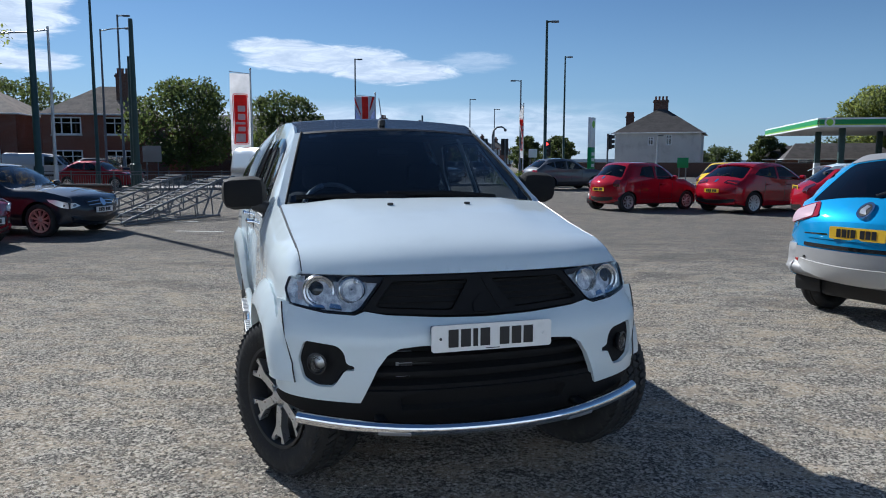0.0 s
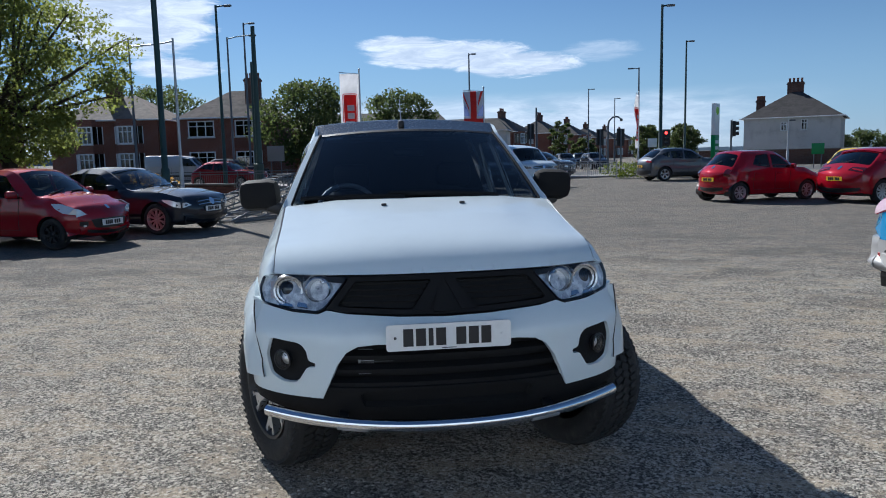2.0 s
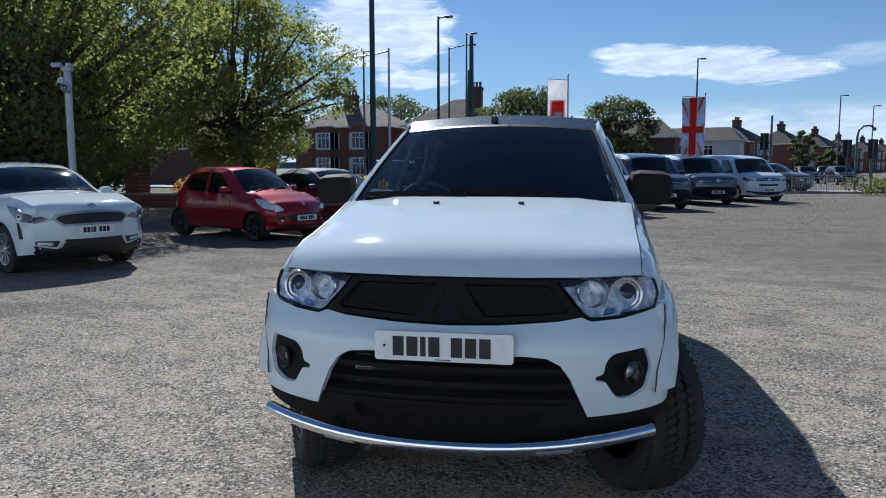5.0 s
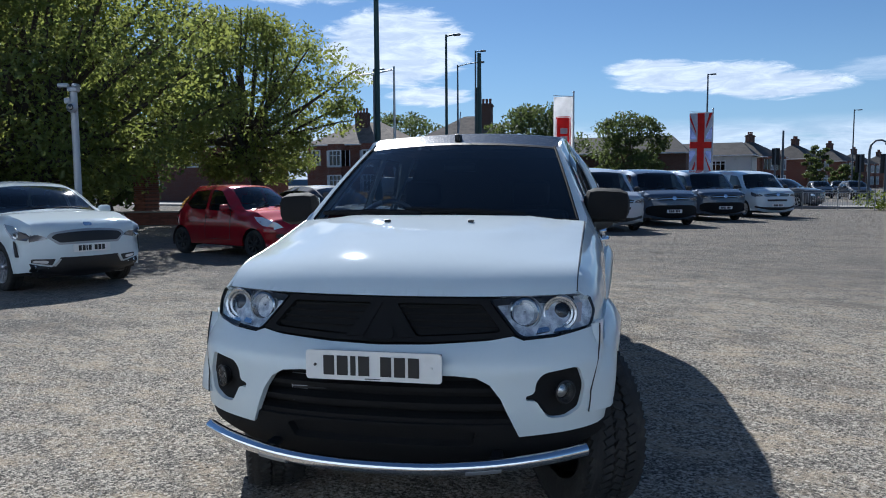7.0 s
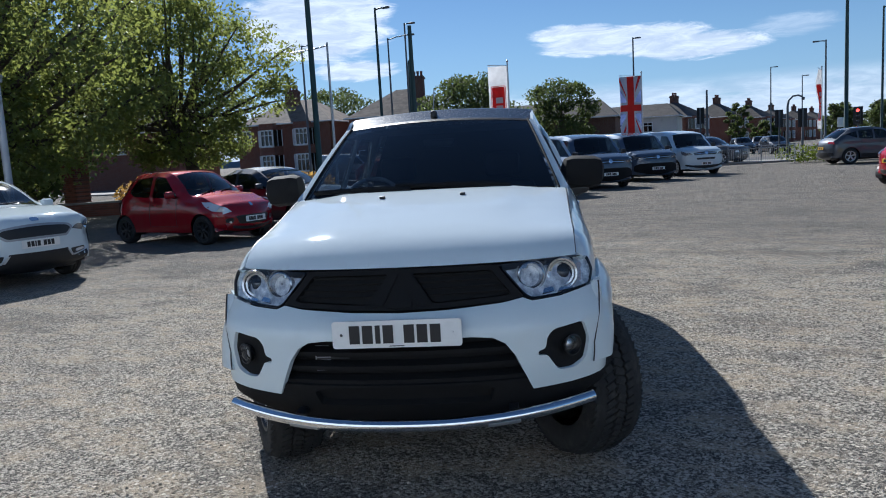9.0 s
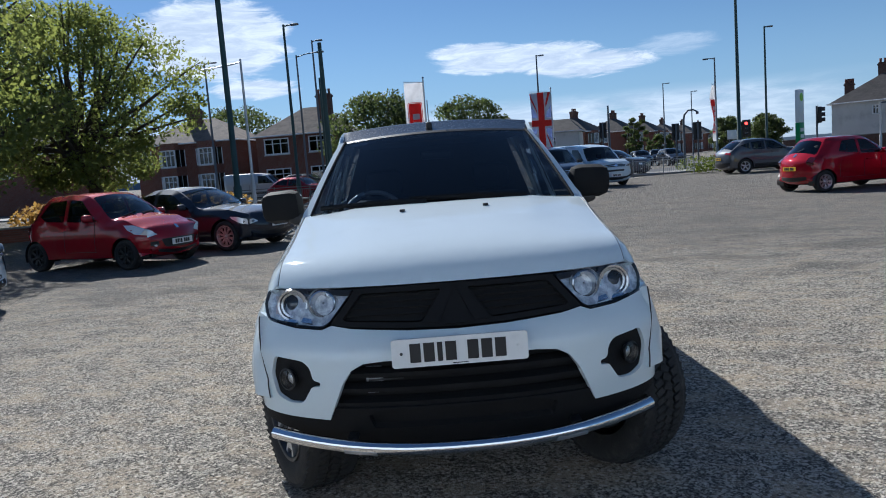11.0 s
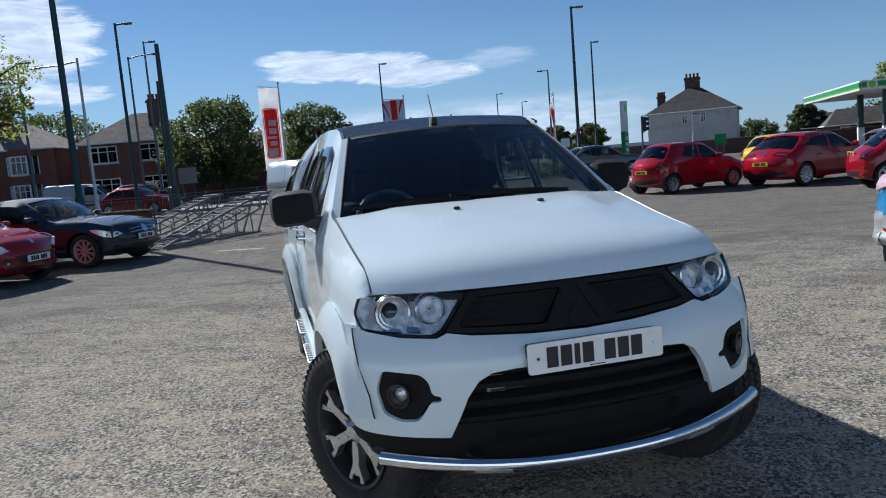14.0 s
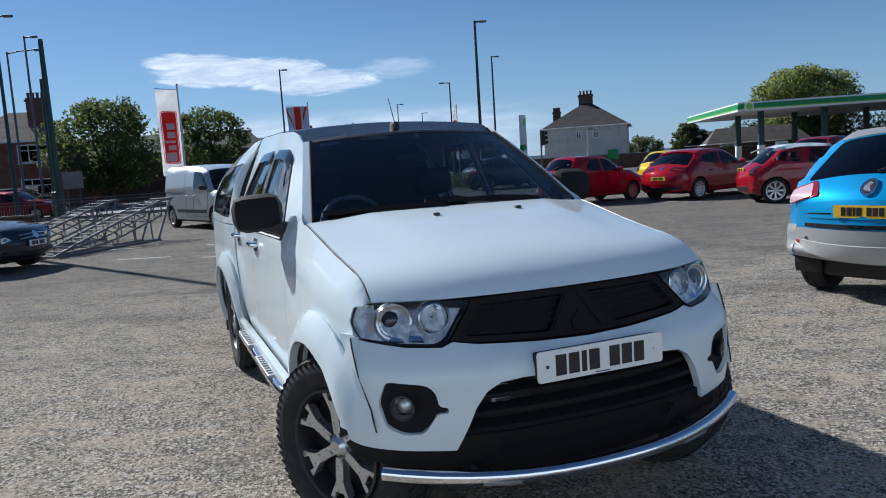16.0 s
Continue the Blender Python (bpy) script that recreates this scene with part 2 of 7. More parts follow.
def cloth(name, colour):
    """Thin polyester that lets light through."""
    m = bpy.data.materials.new(name)
    m.use_nodes = True
    n = Nodes(m.node_tree)
    pos = n.add("ShaderNodeTexCoord").outputs["Object"]
    c = n.add("ShaderNodeHueSaturation", {"Value": n.ramp(n.noise(pos, 4.0), 0.2, 0.8, 0.88, 1.08), "Color": (*colour, 1)}).outputs[0]
    d = n.add("ShaderNodeBsdfPrincipled", {"Base Color": c, "Roughness": 0.85, "Specular IOR Level": 0.2})
    t = n.add("ShaderNodeBsdfTranslucent", {0: c})
    mixed = n.add("ShaderNodeMixShader", {0: 0.5, 1: d.outputs[0], 2: t.outputs[0]})
    n.tree.links.new(mixed.outputs[0], n.add("ShaderNodeOutputMaterial").inputs[0])
    return m


TARMAC = ground_material()
ROAD = material("road_asphalt", (0.075, 0.074, 0.073), 0.9, 0, 0.2, 0.6, 40, 0.3)
PAVING = material("concrete_paving", (0.27, 0.255, 0.235), 0.9, 0, 0.18, 0.8, 25, 0.2)
LINE = material("road_paint", (0.55, 0.54, 0.5), 0.8, 0, 0.3, 4.0, 30)
WHITE = car_paint("white_lacquer", (0.64, 0.71, 0.735))
RED = car_paint("red_lacquer", (0.24, 0.005, 0.012), 0.1)
RED2 = car_paint("bright_red_lacquer", (0.28, 0.004, 0.014), 0.1)
DEEP_RED = car_paint("deep_red_lacquer", (0.22, 0.01, 0.02), 0.2)
BLUE = car_paint("blue_lacquer", (0.03, 0.25, 0.52), 0.3)
NAVY = car_paint("dark_blue_grey_lacquer", (0.018, 0.022, 0.032), 0.4)
GREY = car_paint("dark_grey_lacquer", (0.1, 0.105, 0.115), 0.5)
SLATE = car_paint("slate_blue_lacquer", (0.085, 0.11, 0.155), 0.2)
SILVER = car_paint("silver_lacquer", (0.5, 0.52, 0.54), 0.6)
YELLOW = car_paint("yellow_lacquer", (0.62, 0.42, 0.01), 0.1)
BLACK = material("black_plastic", (0.012, 0.012, 0.013), 0.5, 0, 0.2, 6, 120, 0.15, 300)
GLOSS_BLACK = material("gloss_black", (0.01, 0.01, 0.011), 0.12, 0, 0.1, 6, 120, coat=0.6)
ROOF_BLACK = material("dark_roof_film", (0.02, 0.022, 0.026), 0.25, 0.0, 0.12, 3, 90, spec=0.4)
GREY_TRIM = material("grey_plastic", (0.30, 0.30, 0.30), 0.5, 0.3, 0.1, 4, 90)
RUBBER = material("tyre_rubber", (0.018, 0.018, 0.018), 0.85, 0, 0.25, 9, 80, 0.35, 120, dirt=0.25)
ALLOY = material("silver_alloy", (0.6, 0.61, 0.63), 0.3, 0.9, 0.08, 9, 60)
CHROME = material("chrome", (0.75, 0.76, 0.78), 0.09, 1.0, 0.05, 6, 60)
DARK_METAL = material("dark_alloy", (0.04, 0.04, 0.042), 0.4, 0.6, 0.1, 9, 60)
GALV = material("galvanised_steel", (0.36, 0.37, 0.38), 0.5, 0.75, 0.18, 5, 70, 0.1)
WEATHERED = material("weathered_steel", (0.2, 0.205, 0.21), 0.6, 0.4, 0.2, 5, 70, 0.1)
POST_GREY = material("grey_painted_steel", (0.12, 0.13, 0.14), 0.55, 0.3, 0.18, 2, 40)
POST_GREEN = material("dark_green_steel", (0.03, 0.06, 0.055), 0.5, 0.2, 0.18, 2, 40)
POST_PALE = material("pale_painted_steel", (0.5, 0.5, 0.5), 0.45, 0.3, 0.12, 2, 40)
GLASS_CAR = glass("car_glass", (0.34, 0.38, 0.39))
GLASS_DARK = glass("tinted_car_glass", (0.05, 0.055, 0.06))
GLASS_CLEAR = glass("clear_lens", (0.93, 0.95, 0.96))
GLASS_HOUSE = glass("house_window_glass", (0.2, 0.22, 0.22))
LAMP_RED = lens("red_lamp_lens", (0.45, 0.01, 0.012))
LAMP_CLEAR = lens("clear_lamp_lens", (0.72, 0.74, 0.77), 0.12)
LAMP_SMOKED = lens("smoked_red_lamp_lens", (0.09, 0.004, 0.006))
LAMP_DARK = lens("dark_lamp_lens", (0.16, 0.17, 0.19), 0.06)
LAMP_AMBER = lens("amber_lamp_lens", (0.6, 0.18, 0.01))
PLATE_WHITE = material("white_plate", (0.78, 0.78, 0.76), 0.35, 0, 0.05, 9, 60, dirt=0.08)
PLATE_YELLOW = material("yellow_plate", (0.72, 0.45, 0.02), 0.35, 0, 0.05, 9, 60)
INK = material("black_ink", (0.012, 0.012, 0.014), 0.4)
SEAT = material("dark_seat_cloth", (0.025, 0.025, 0.028), 0.9, 0, 0.2, 8, 90)
BRICK = brick_material("red_brick", (0.22, 0.075, 0.045), (0.28, 0.24, 0.2))
BRICK_DARK = brick_material("brown_brick", (0.14, 0.065, 0.045), (0.2, 0.18, 0.15))
RENDER = material("off_white_render", (0.62, 0.6, 0.56), 0.9, 0, 0.2, 0.5, 20, 0.1, dirt=0.3)
ROOF_BROWN = roof_material("brown_roof_tiles", (0.24, 0.18, 0.13))
ROOF_GREY = roof_material("grey_slate_roof", (0.07, 0.062, 0.058))
ROOF_RED = roof_material("red_roof_tiles", (0.2, 0.08, 0.055))
# for the added wall out of view; tinted blue to colour its bounce
BOUNCE_BLUE = material("pale_blue_bounce_wall", (0.65, 0.735, 0.84), 0.6, 0, 0.06, 0.4, 20, 0.1)
UPVC = material("white_window_frame", (0.75, 0.75, 0.74), 0.4)
GREEN_FASCIA = material("green_fascia", (0.01, 0.24, 0.05), 0.35, 0, 0.08)
WHITE_FASCIA = material("white_fascia", (0.75, 0.76, 0.75), 0.4, 0, 0.08)
LIME = material("lime_green_panel", (0.3, 0.6, 0.03), 0.4)
FLAG_WHITE = cloth("white_flag_cloth", (0.75, 0.75, 0.76))
FLAG_RED = cloth("red_flag_cloth", (0.78, 0.05, 0.04))
FLAG_BLUE = cloth("blue_flag_cloth", (0.17, 0.22, 0.42))
BARK = material("tree_bark", (0.075, 0.058, 0.042), 0.95, 0, 0.3, 4, 30, 0.8, 30)
LEAF = leaf_material("tree_leaves", (0.12, 0.15, 0.05))
LEAF_DARK = leaf_material("dark_tree_leaves", (0.048, 0.068, 0.028))
LEAF_HEDGE = leaf_material("hedge_leaves", (0.075, 0.105, 0.02))
GRASS = leaf_material("rough_grass", (0.2, 0.135, 0.05))
HILL = material("hazy_hills", (0.10, 0.15, 0.2), 1.0, 0, 0.15, 0.01, 0.1)
LIGHT_RED = bpy.data.materials.new("lit_red_signal")
LIGHT_RED.use_nodes = True
_n = Nodes(LIGHT_RED.node_tree)
_n.tree.links.new(_n.add("ShaderNodeEmission", {0: (1, 0.03, 0.02, 1), 1: 4.0}).outputs[0], _n.add("ShaderNodeOutputMaterial").inputs[0])


# ---- building tools ----
def part(name, bm, mat, parent=None, label="", smooth=40.0):
    """Links a bmesh as one mesh object under a thing or a part."""
    me = bpy.data.meshes.new(name)
    bm.to_mesh(me)
    bm.free()
    me.materials.append(mat)
    if smooth:
        me.shade_smooth()
        me.set_sharp_from_angle(angle=radians(smooth))
    ob = new(name, me)
    if parent:
        ob.parent = parent
    if label:
        tagged(ob, label)
    return ob


def thing(name, label, category, m=None, group="", kind=""):
    ob = new(name)
    ob.empty_display_size = 0.2
    if m is not None:
        ob.matrix_world = m
    return tagged(ob, label, category, group, kind)


def box(bm, lo, hi, bevel=0.0, m=None):
    c = [(a + b) / 2 for a, b in zip(lo, hi)]
    s = [abs(b - a) for a, b in zip(lo, hi)]
    r = bmesh.ops.create_cube(bm, size=1.0, matrix=(m or Matrix()) @ Matrix.Translation(c) @ Matrix.Diagonal((*s, 1)))
    if bevel:
        edges = list({e for v in r["verts"] for e in v.link_edges})
        bmesh.ops.bevel(bm, geom=edges, offset=bevel, segments=2, affect="EDGES", profile=0.5)
    return bm


def boxed(lo, hi, bevel=0.0, m=None):
    return box(bmesh.new(), lo, hi, bevel, m)


def tube(bm, pts, radius, sides=10, cap=True):
    """A round bar along points; radius: one number or one for each point."""
    pts = [Vector(p) for p in pts]
    rad = radius if isinstance(radius, (list, tuple)) else [radius] * len(pts)
    rings = []
    side = None
    for i, p in enumerate(pts):
        d = (pts[min(i + 1, len(pts) - 1)] - pts[max(i - 1, 0)]).normalized()
        if side is None:
            side = d.orthogonal().normalized()
        side = (side - d * side.dot(d)).normalized()
        up = d.cross(side)
        rings.append([bm.verts.new(p + rad[i] * (math.cos(a) * side + math.sin(a) * up)) for a in [2 * math.pi * k / sides for k in range(sides)]])
    for a, b in zip(rings, rings[1:]):
        for k in range(sides):
            bm.faces.new((a[k], a[(k + 1) % sides], b[(k + 1) % sides], b[k]))
    if cap:
        bm.faces.new(rings[0][::-1])
        bm.faces.new(rings[-1])
    return bm


def revolve(bm, profile, segs=32, axis="X", centre=(0, 0, 0), closed=False):
    """Turns (along, radius) points about an axis."""
    rings = []
    for along, r in profile:
        ring = []
        for k in range(segs):
            a = 2 * math.pi * k / segs
            v = {"X": (along, r * math.cos(a), r * math.sin(a)), "Y": (r * math.cos(a), along, r * math.sin(a)), "Z": (r * math.cos(a), r * math.sin(a), along)}[axis]
            ring.append(bm.verts.new(Vector(v) + Vector(centre)))
        rings.append(ring)
    pairs = list(zip(rings, rings[1:])) + ([(rings[-1], rings[0])] if closed else [])
    for a, b in pairs:
        for k in range(segs):
            bm.faces.new((a[k], a[(k + 1) % segs], b[(k + 1) % segs], b[k]))
    bmesh.ops.recalc_face_normals(bm, faces=bm.faces)
    return bm


def spline(pts, n=6, closed=False):
    """A smooth curve through points of any size."""
    p = [np.array(q, float) for q in pts]
    out = []
    m = len(p)
    for i in range(m if closed else m - 1):
        a, b, c, d = (p[(i - 1) % m], p[i], p[(i + 1) % m], p[(i + 2) % m]) if closed else (p[max(i - 1, 0)], p[i], p[i + 1], p[min(i + 2, m - 1)])
        for k in range(n):
            t = k / n
            out.append(0.5 * (2 * b + (c - a) * t + (2 * a - 5 * b + 4 * c - d) * t * t + (3 * b - a - 3 * c + d) * t ** 3))
    if not closed:
        out.append(p[-1])
    return out


def split(poly, step):
    """A closed outline with no edge longer than step."""
    out = []
    for a, b in zip(poly, poly[1:] + poly[:1]):
        k = max(1, math.ceil(math.dist(a, b) / step))
        out += [(a[0] + (b[0] - a[0]) * i / k, a[1] + (b[1] - a[1]) * i / k) for i in range(k)]
    return out


def inside(pts, poly):
    pts, q = np.asarray(pts, float), np.asarray(poly, float)
    hit = np.zeros(len(pts), bool)
    for (x1, y1), (x2, y2) in zip(q, np.roll(q, -1, 0)):
        if y1 != y2:
            hit ^= ((y1 > pts[:, 1]) != (y2 > pts[:, 1])) & (pts[:, 0] < (x2 - x1) * (pts[:, 1] - y1) / (y2 - y1) + x1)
    return hit


def sheet(outline, holes, step):
    """Triangles that fill an outline with holes in the plane, with inner points on a grid."""
    from mathutils.geometry import delaunay_2d_cdt
    loops = [split([tuple(p) for p in l], step) for l in [outline, *holes]]
    verts, edges = [], []
    for l in loops:
        k = len(verts)
        verts += l
        edges += [(k + i, k + (i + 1) % len(l)) for i in range(len(l))]
    rim = np.array(verts)
    lo, hi = rim.min(0), rim.max(0)
    xs, ys = np.arange(lo[0] + step / 2, hi[0], step), np.arange(lo[1] + step / 2, hi[1], step)
    if len(xs) and len(ys):
        g = np.array([(x + (step / 2 if j % 2 else 0), y) for j, y in enumerate(ys) for x in xs])
        ok = inside(g, loops[0])
        for l in loops[1:]:
            ok &= ~inside(g, l)
        g = g[ok]
        if len(g):
            near = np.min(np.hypot(g[:, None, 0] - rim[None, :, 0], g[:, None, 1] - rim[None, :, 1]), 1)
            verts = verts + [tuple(p) for p in g[near > 0.45 * step]]
    v, _, f, _, _, _ = delaunay_2d_cdt([Vector(p) for p in verts], edges, [], 0, 1e-6)
    v = np.array([(p.x, p.y) for p in v])
    mid = np.array([v[list(t)].mean(0) for t in f])
    ok = inside(mid, loops[0])
    for l in loops[1:]:
        ok &= ~inside(mid, l)
    return v, [t for t, o in zip(f, ok) if o]


def skin(bm, outline, holes, place, step, thick=0.0, flip=False, lift=0.0):
    """A curved panel: the flat outline carried into space by place(u, v), with its rim turned in by thick."""
    v, faces = sheet(outline, holes, step)
    made = [bm.verts.new(place(*p)) for p in v]
    fs = []
    for t in faces:
        try:
            fs.append(bm.faces.new([made[i] for i in (t[::-1] if flip else t)]))
        except ValueError:
            pass
    for f in fs:
        f.normal_update()
    norm = {}
    for f in fs:
        for q in f.verts:
            norm[q] = norm.get(q, Vector()) + f.normal * f.calc_area()
    for q in norm:
        norm[q] = norm[q].normalized()
        if lift:
            q.co += norm[q] * lift
    if thick:
        inner = {}
        for f in fs:
            for e in list(f.edges):
                if len(e.link_faces) == 1 and e.link_faces[0] is f:
                    a, b = [l.vert for l in f.loops if l.edge is e][0], None
                    b = e.other_vert(a)
                    for q in (a, b):
                        if q not in inner:
                            inner[q] = bm.verts.new(q.co - norm[q] * thick)
                    bm.faces.new((b, a, inner[a], inner[b]))
    return bm


def oblong(x0, y0, x1, y1, r=0.0, n=4):
    """A rectangle with rounded corners."""
    if r <= 0:
        return [(x0, y0), (x1, y0), (x1, y1), (x0, y1)]
    out = []
    for cx, cy, a in ((x1 - r, y0 + r, -90), (x1 - r, y1 - r, 0), (x0 + r, y1 - r, 90), (x0 + r, y0 + r, 180)):
        out += [(cx + r * math.cos(radians(a + 90 * k / n)), cy + r * math.sin(radians(a + 90 * k / n))) for k in range(n + 1)]
    return out


def rounded(poly, r, n=3):
    """Any outline with its corners rounded."""
    out = []
    for i, p in enumerate(poly):
        p = Vector(p)
        a, b = Vector(poly[i - 1]) - p, Vector(poly[(i + 1) % len(poly)]) - p
        k = min(r, a.length * 0.45, b.length * 0.45)
        s, e = p + a.normalized() * k, p + b.normalized() * k
        out += [tuple((1 - t) ** 2 * s + 2 * t * (1 - t) * p + t * t * e) for t in [j / n for j in range(n + 1)]]
    return out


# ---- cars ----
def wheel(parent, r, width, rim_r, spokes, mat, side, at, steer=0.0, blocks=False, name="wheel", two_tone=None):
    """A wheel with tyre, rim and spokes; side 1 has its face to +x."""
    hub = new(name)
    hub.parent = parent
    hub.empty_display_size = 0.1
    hub.matrix_local = pose(*at, 0, 0, steer)
    w = width / 2
    bm = bmesh.new()
    prof = [(-w * 0.8, rim_r), (-w, rim_r + 0.03), (-w * 1.03, (r + rim_r) / 2), (-w * 0.97, r - 0.035), (-w * 0.86, r - 0.012), (-w * 0.7, r), (-w * 0.3, r), (-w * 0.27, r - 0.008), (-w * 0.2, r - 0.008), (-w * 0.17, r),
            (w * 0.17, r), (w * 0.2, r - 0.008), (w * 0.27, r - 0.008), (w * 0.3, r), (w * 0.7, r), (w * 0.86, r - 0.012), (w * 0.97, r - 0.035), (w * 1.03, (r + rim_r) / 2), (w, rim_r + 0.03), (w * 0.8, rim_r)]
    if blocks:
        prof = [(a, b - 0.006 if b > r - 0.02 else b) for a, b in prof]
    revolve(bm, prof, 48)
    if blocks:
        for k in range(62):
            for row, x in enumerate((-0.8, -0.41, 0.0, 0.41, 0.8)):
                a = 2 * math.pi * (k + 0.5 * (row % 2)) / 62
                edge = abs(x) > 0.7
                tip = Matrix.Rotation(radians(12 if x > 0 else -12), 4, "Y") if edge else Matrix()
                turn = Matrix.Rotation(a, 4, "X") @ Matrix.Translation((x * w, 0, r - (0.0215 if edge else 0.006))) @ tip @ Matrix.Rotation(radians(26 if row % 2 else -26), 4, "Z")
                box(bm, (-0.0215, -0.0182 if edge else -0.0138, -0.012), (0.0215, 0.0182 if edge else 0.0138, 0.0065 if edge else 0.0085), 0, turn)
    part("tyre", bm, RUBBER, hub)
    bm = bmesh.new()
    f = side * w
    revolve(bm, [(f * 0.85, rim_r + 0.004), (f * 0.95, rim_r + 0.002), (f * 0.93, rim_r - 0.012), (f * 0.6, rim_r - 0.03), (-f * 0.7, rim_r - 0.03)], 40)
    part("rim", bm, two_tone or mat, hub)
    bm = bmesh.new()
    revolve(bm, [(f * 0.25, 0.0), (f * 0.25, rim_r - 0.03), (f * 0.2, rim_r - 0.03), (f * 0.2, 0.0)], 28)
    part("brake_disc", bm, DARK_METAL, hub)
    bm = bmesh.new()
    for k in range(spokes):
        a = 2 * math.pi * k / spokes
        h1, h2 = (0.03 if spokes < 8 else 0.024), rim_r * 0.27 / max(1, spokes / 6)
        q = [(-h1 * 0.7, 0.05), (h1 * 0.7, 0.05), (h1 * 0.75, rim_r * 0.62), (h2, rim_r - 0.008), (h2 * 0.5, rim_r - 0.004), (h2 * 0.4, rim_r * 0.8), (-h2 * 0.4, rim_r * 0.8), (-h2 * 0.5, rim_r - 0.004), (-h2, rim_r - 0.008), (-h1 * 0.75, rim_r * 0.62)]
        top = [bm.verts.new(Matrix.Rotation(a, 3, "X") @ Vector((f * (0.72 + 0.14 * z / rim_r), y, z))) for y, z in q]
        low = [bm.verts.new(v.co - Vector((f * 0.3, 0, 0))) for v in top]
        bm.faces.new(top)
        for i in range(len(q)):
            bm.faces.new((top[i], top[i - 1], low[i - 1], low[i]))
    bmesh.ops.recalc_face_normals(bm, faces=bm.faces)
    part("spokes", bm, mat, hub, smooth=25)
    bm = bmesh.new()
    revolve(bm, [(f * 0.9, 0.001), (f * 0.89, 0.028), (f * 0.82, 0.036), (f * 0.7, 0.05), (f * 0.5, 0.06)], 20)
    for k in range(5):
        a = 2 * math.pi * (k + 0.5) / 5
        revolve(bm, [(f * 0.84, 0.0005), (f * 0.84, 0.009), (f * 0.6, 0.01)], 8, centre=(0, 0.055 * math.cos(a), 0.055 * math.sin(a)))
    part("hub_cap", bm, mat, hub)
    return hub


def plate(parent, m, back, width=0.52, height=0.111, chars=(2, 2, 3)):
    """A number plate whose characters are plain bars."""
    p = part("number_plate", skin(bmesh.new(), oblong(-width / 2, -height / 2, width / 2, height / 2, 0.012), [], lambda u, v: (u, 0, v), 0.2, 0.008), back, parent)
    p.matrix_local = m
    x = -0.19 * width / 0.52
    for k in range(7):
        if k == 4:
            x += 0.032
        w = 0.02 if k == 2 else 0.042
        part("bar", boxed((x, -0.0035, -0.037), (x + w, -0.0005, 0.037)), INK, p, smooth=0)
        x += w + 0.011
    return p


class Shape:
    """The skin of a car: a profile along its length, carried across its width. Front at y = 0, facing -y."""

    def __init__(self, s):
        self.width, self.profile, self.nose, self.r, self.length, self.belt, self.tumble, self.height = (s[k] for k in ("width", "profile", "nose", "r", "length", "belt", "tumble", "height"))
        self.hw = self.width / 2
        pts = np.array(spline(self.profile, 5))
        d = np.gradient(pts, axis=0)
        d /= np.linalg.norm(d, axis=1)[:, None]
        self.nrm = np.stack([-d[:, 1], d[:, 0]], 1)
        self.mid = pts
        self.crown = 0.025 + self.nose * np.abs(self.nrm[:, 0]) ** 1.5
        self.edge = pts - self.crown[:, None] * self.nrm
        self.s = np.concatenate([[0], np.cumsum(np.linalg.norm(np.diff(pts, axis=0), axis=1))])
        top = int(np.argmax(pts[:, 1]))
        self.top = top
        self.ew = np.array([self.girth(y, z) for y, z in self.edge]) - self.r

    def girth(self, y, z):
        """Half width with no rounding."""
        w = self.hw
        a = max(0.0, 0.8 - y) / 0.8
        b = max(0.0, y - (self.length - 0.8)) / 0.8
        w *= 1 - 0.10 * a ** 2 - 0.07 * b ** 2
        if z > self.belt:
            w -= self.tumble * ((z - self.belt) / (self.height - self.belt)) ** 1.15
        elif z < 0.55:
            w -= 0.05 * ((0.55 - z) / 0.4) ** 2
        else:
            w -= 0.02 * ((z - 0.55) / (self.belt - 0.55)) ** 2
        return w

    def side(self, y, z):
        """x of the side at y, z."""
        a, b = self.edge[:-1], self.edge[1:]
        ab, p = b - a, np.array([y, z])
        t = np.clip(((p - a) * ab).sum(1) / (ab * ab).sum(1), 0, 1)
        d = np.min(np.linalg.norm(a + t[:, None] * ab - p, axis=1))
        w = self.girth(y, z)
        return w - (self.r - math.sqrt(max(self.r ** 2 - (self.r - d) ** 2, 0)) if d < self.r else 0)

    def over(self, s, u):
        """The point at s along the profile and u (-1 to 1) across."""
        g = lambda a: np.interp(s, self.s, a)
        k = 1 - u * u
        y = g(self.edge[:, 0]) + k * g(self.crown) * g(self.nrm[:, 0])
        z = g(self.edge[:, 1]) + k * g(self.crown) * g(self.nrm[:, 1])
        return (u * g(self.ew), y, z)

    def at(self, z, rear=False):
        """s of the height z on the front or the rear."""
        i = self.top
        if rear:
            return float(np.interp(z, self.mid[i:, 1][::-1], self.s[i:][::-1]))
        return float(np.interp(z, np.maximum.accumulate(self.mid[:i + 1, 1]), self.s[:i + 1]))

    def face(self, poly, rear=False):
        """(x, z) on the front or rear, as (s, across)."""
        out = []
        for x, z in poly:
            s = self.at(z, rear)
            out.append((s, min(1.14, max(-1.14, x / float(np.interp(s, self.s, self.ew)))) * self.hw))
        return out


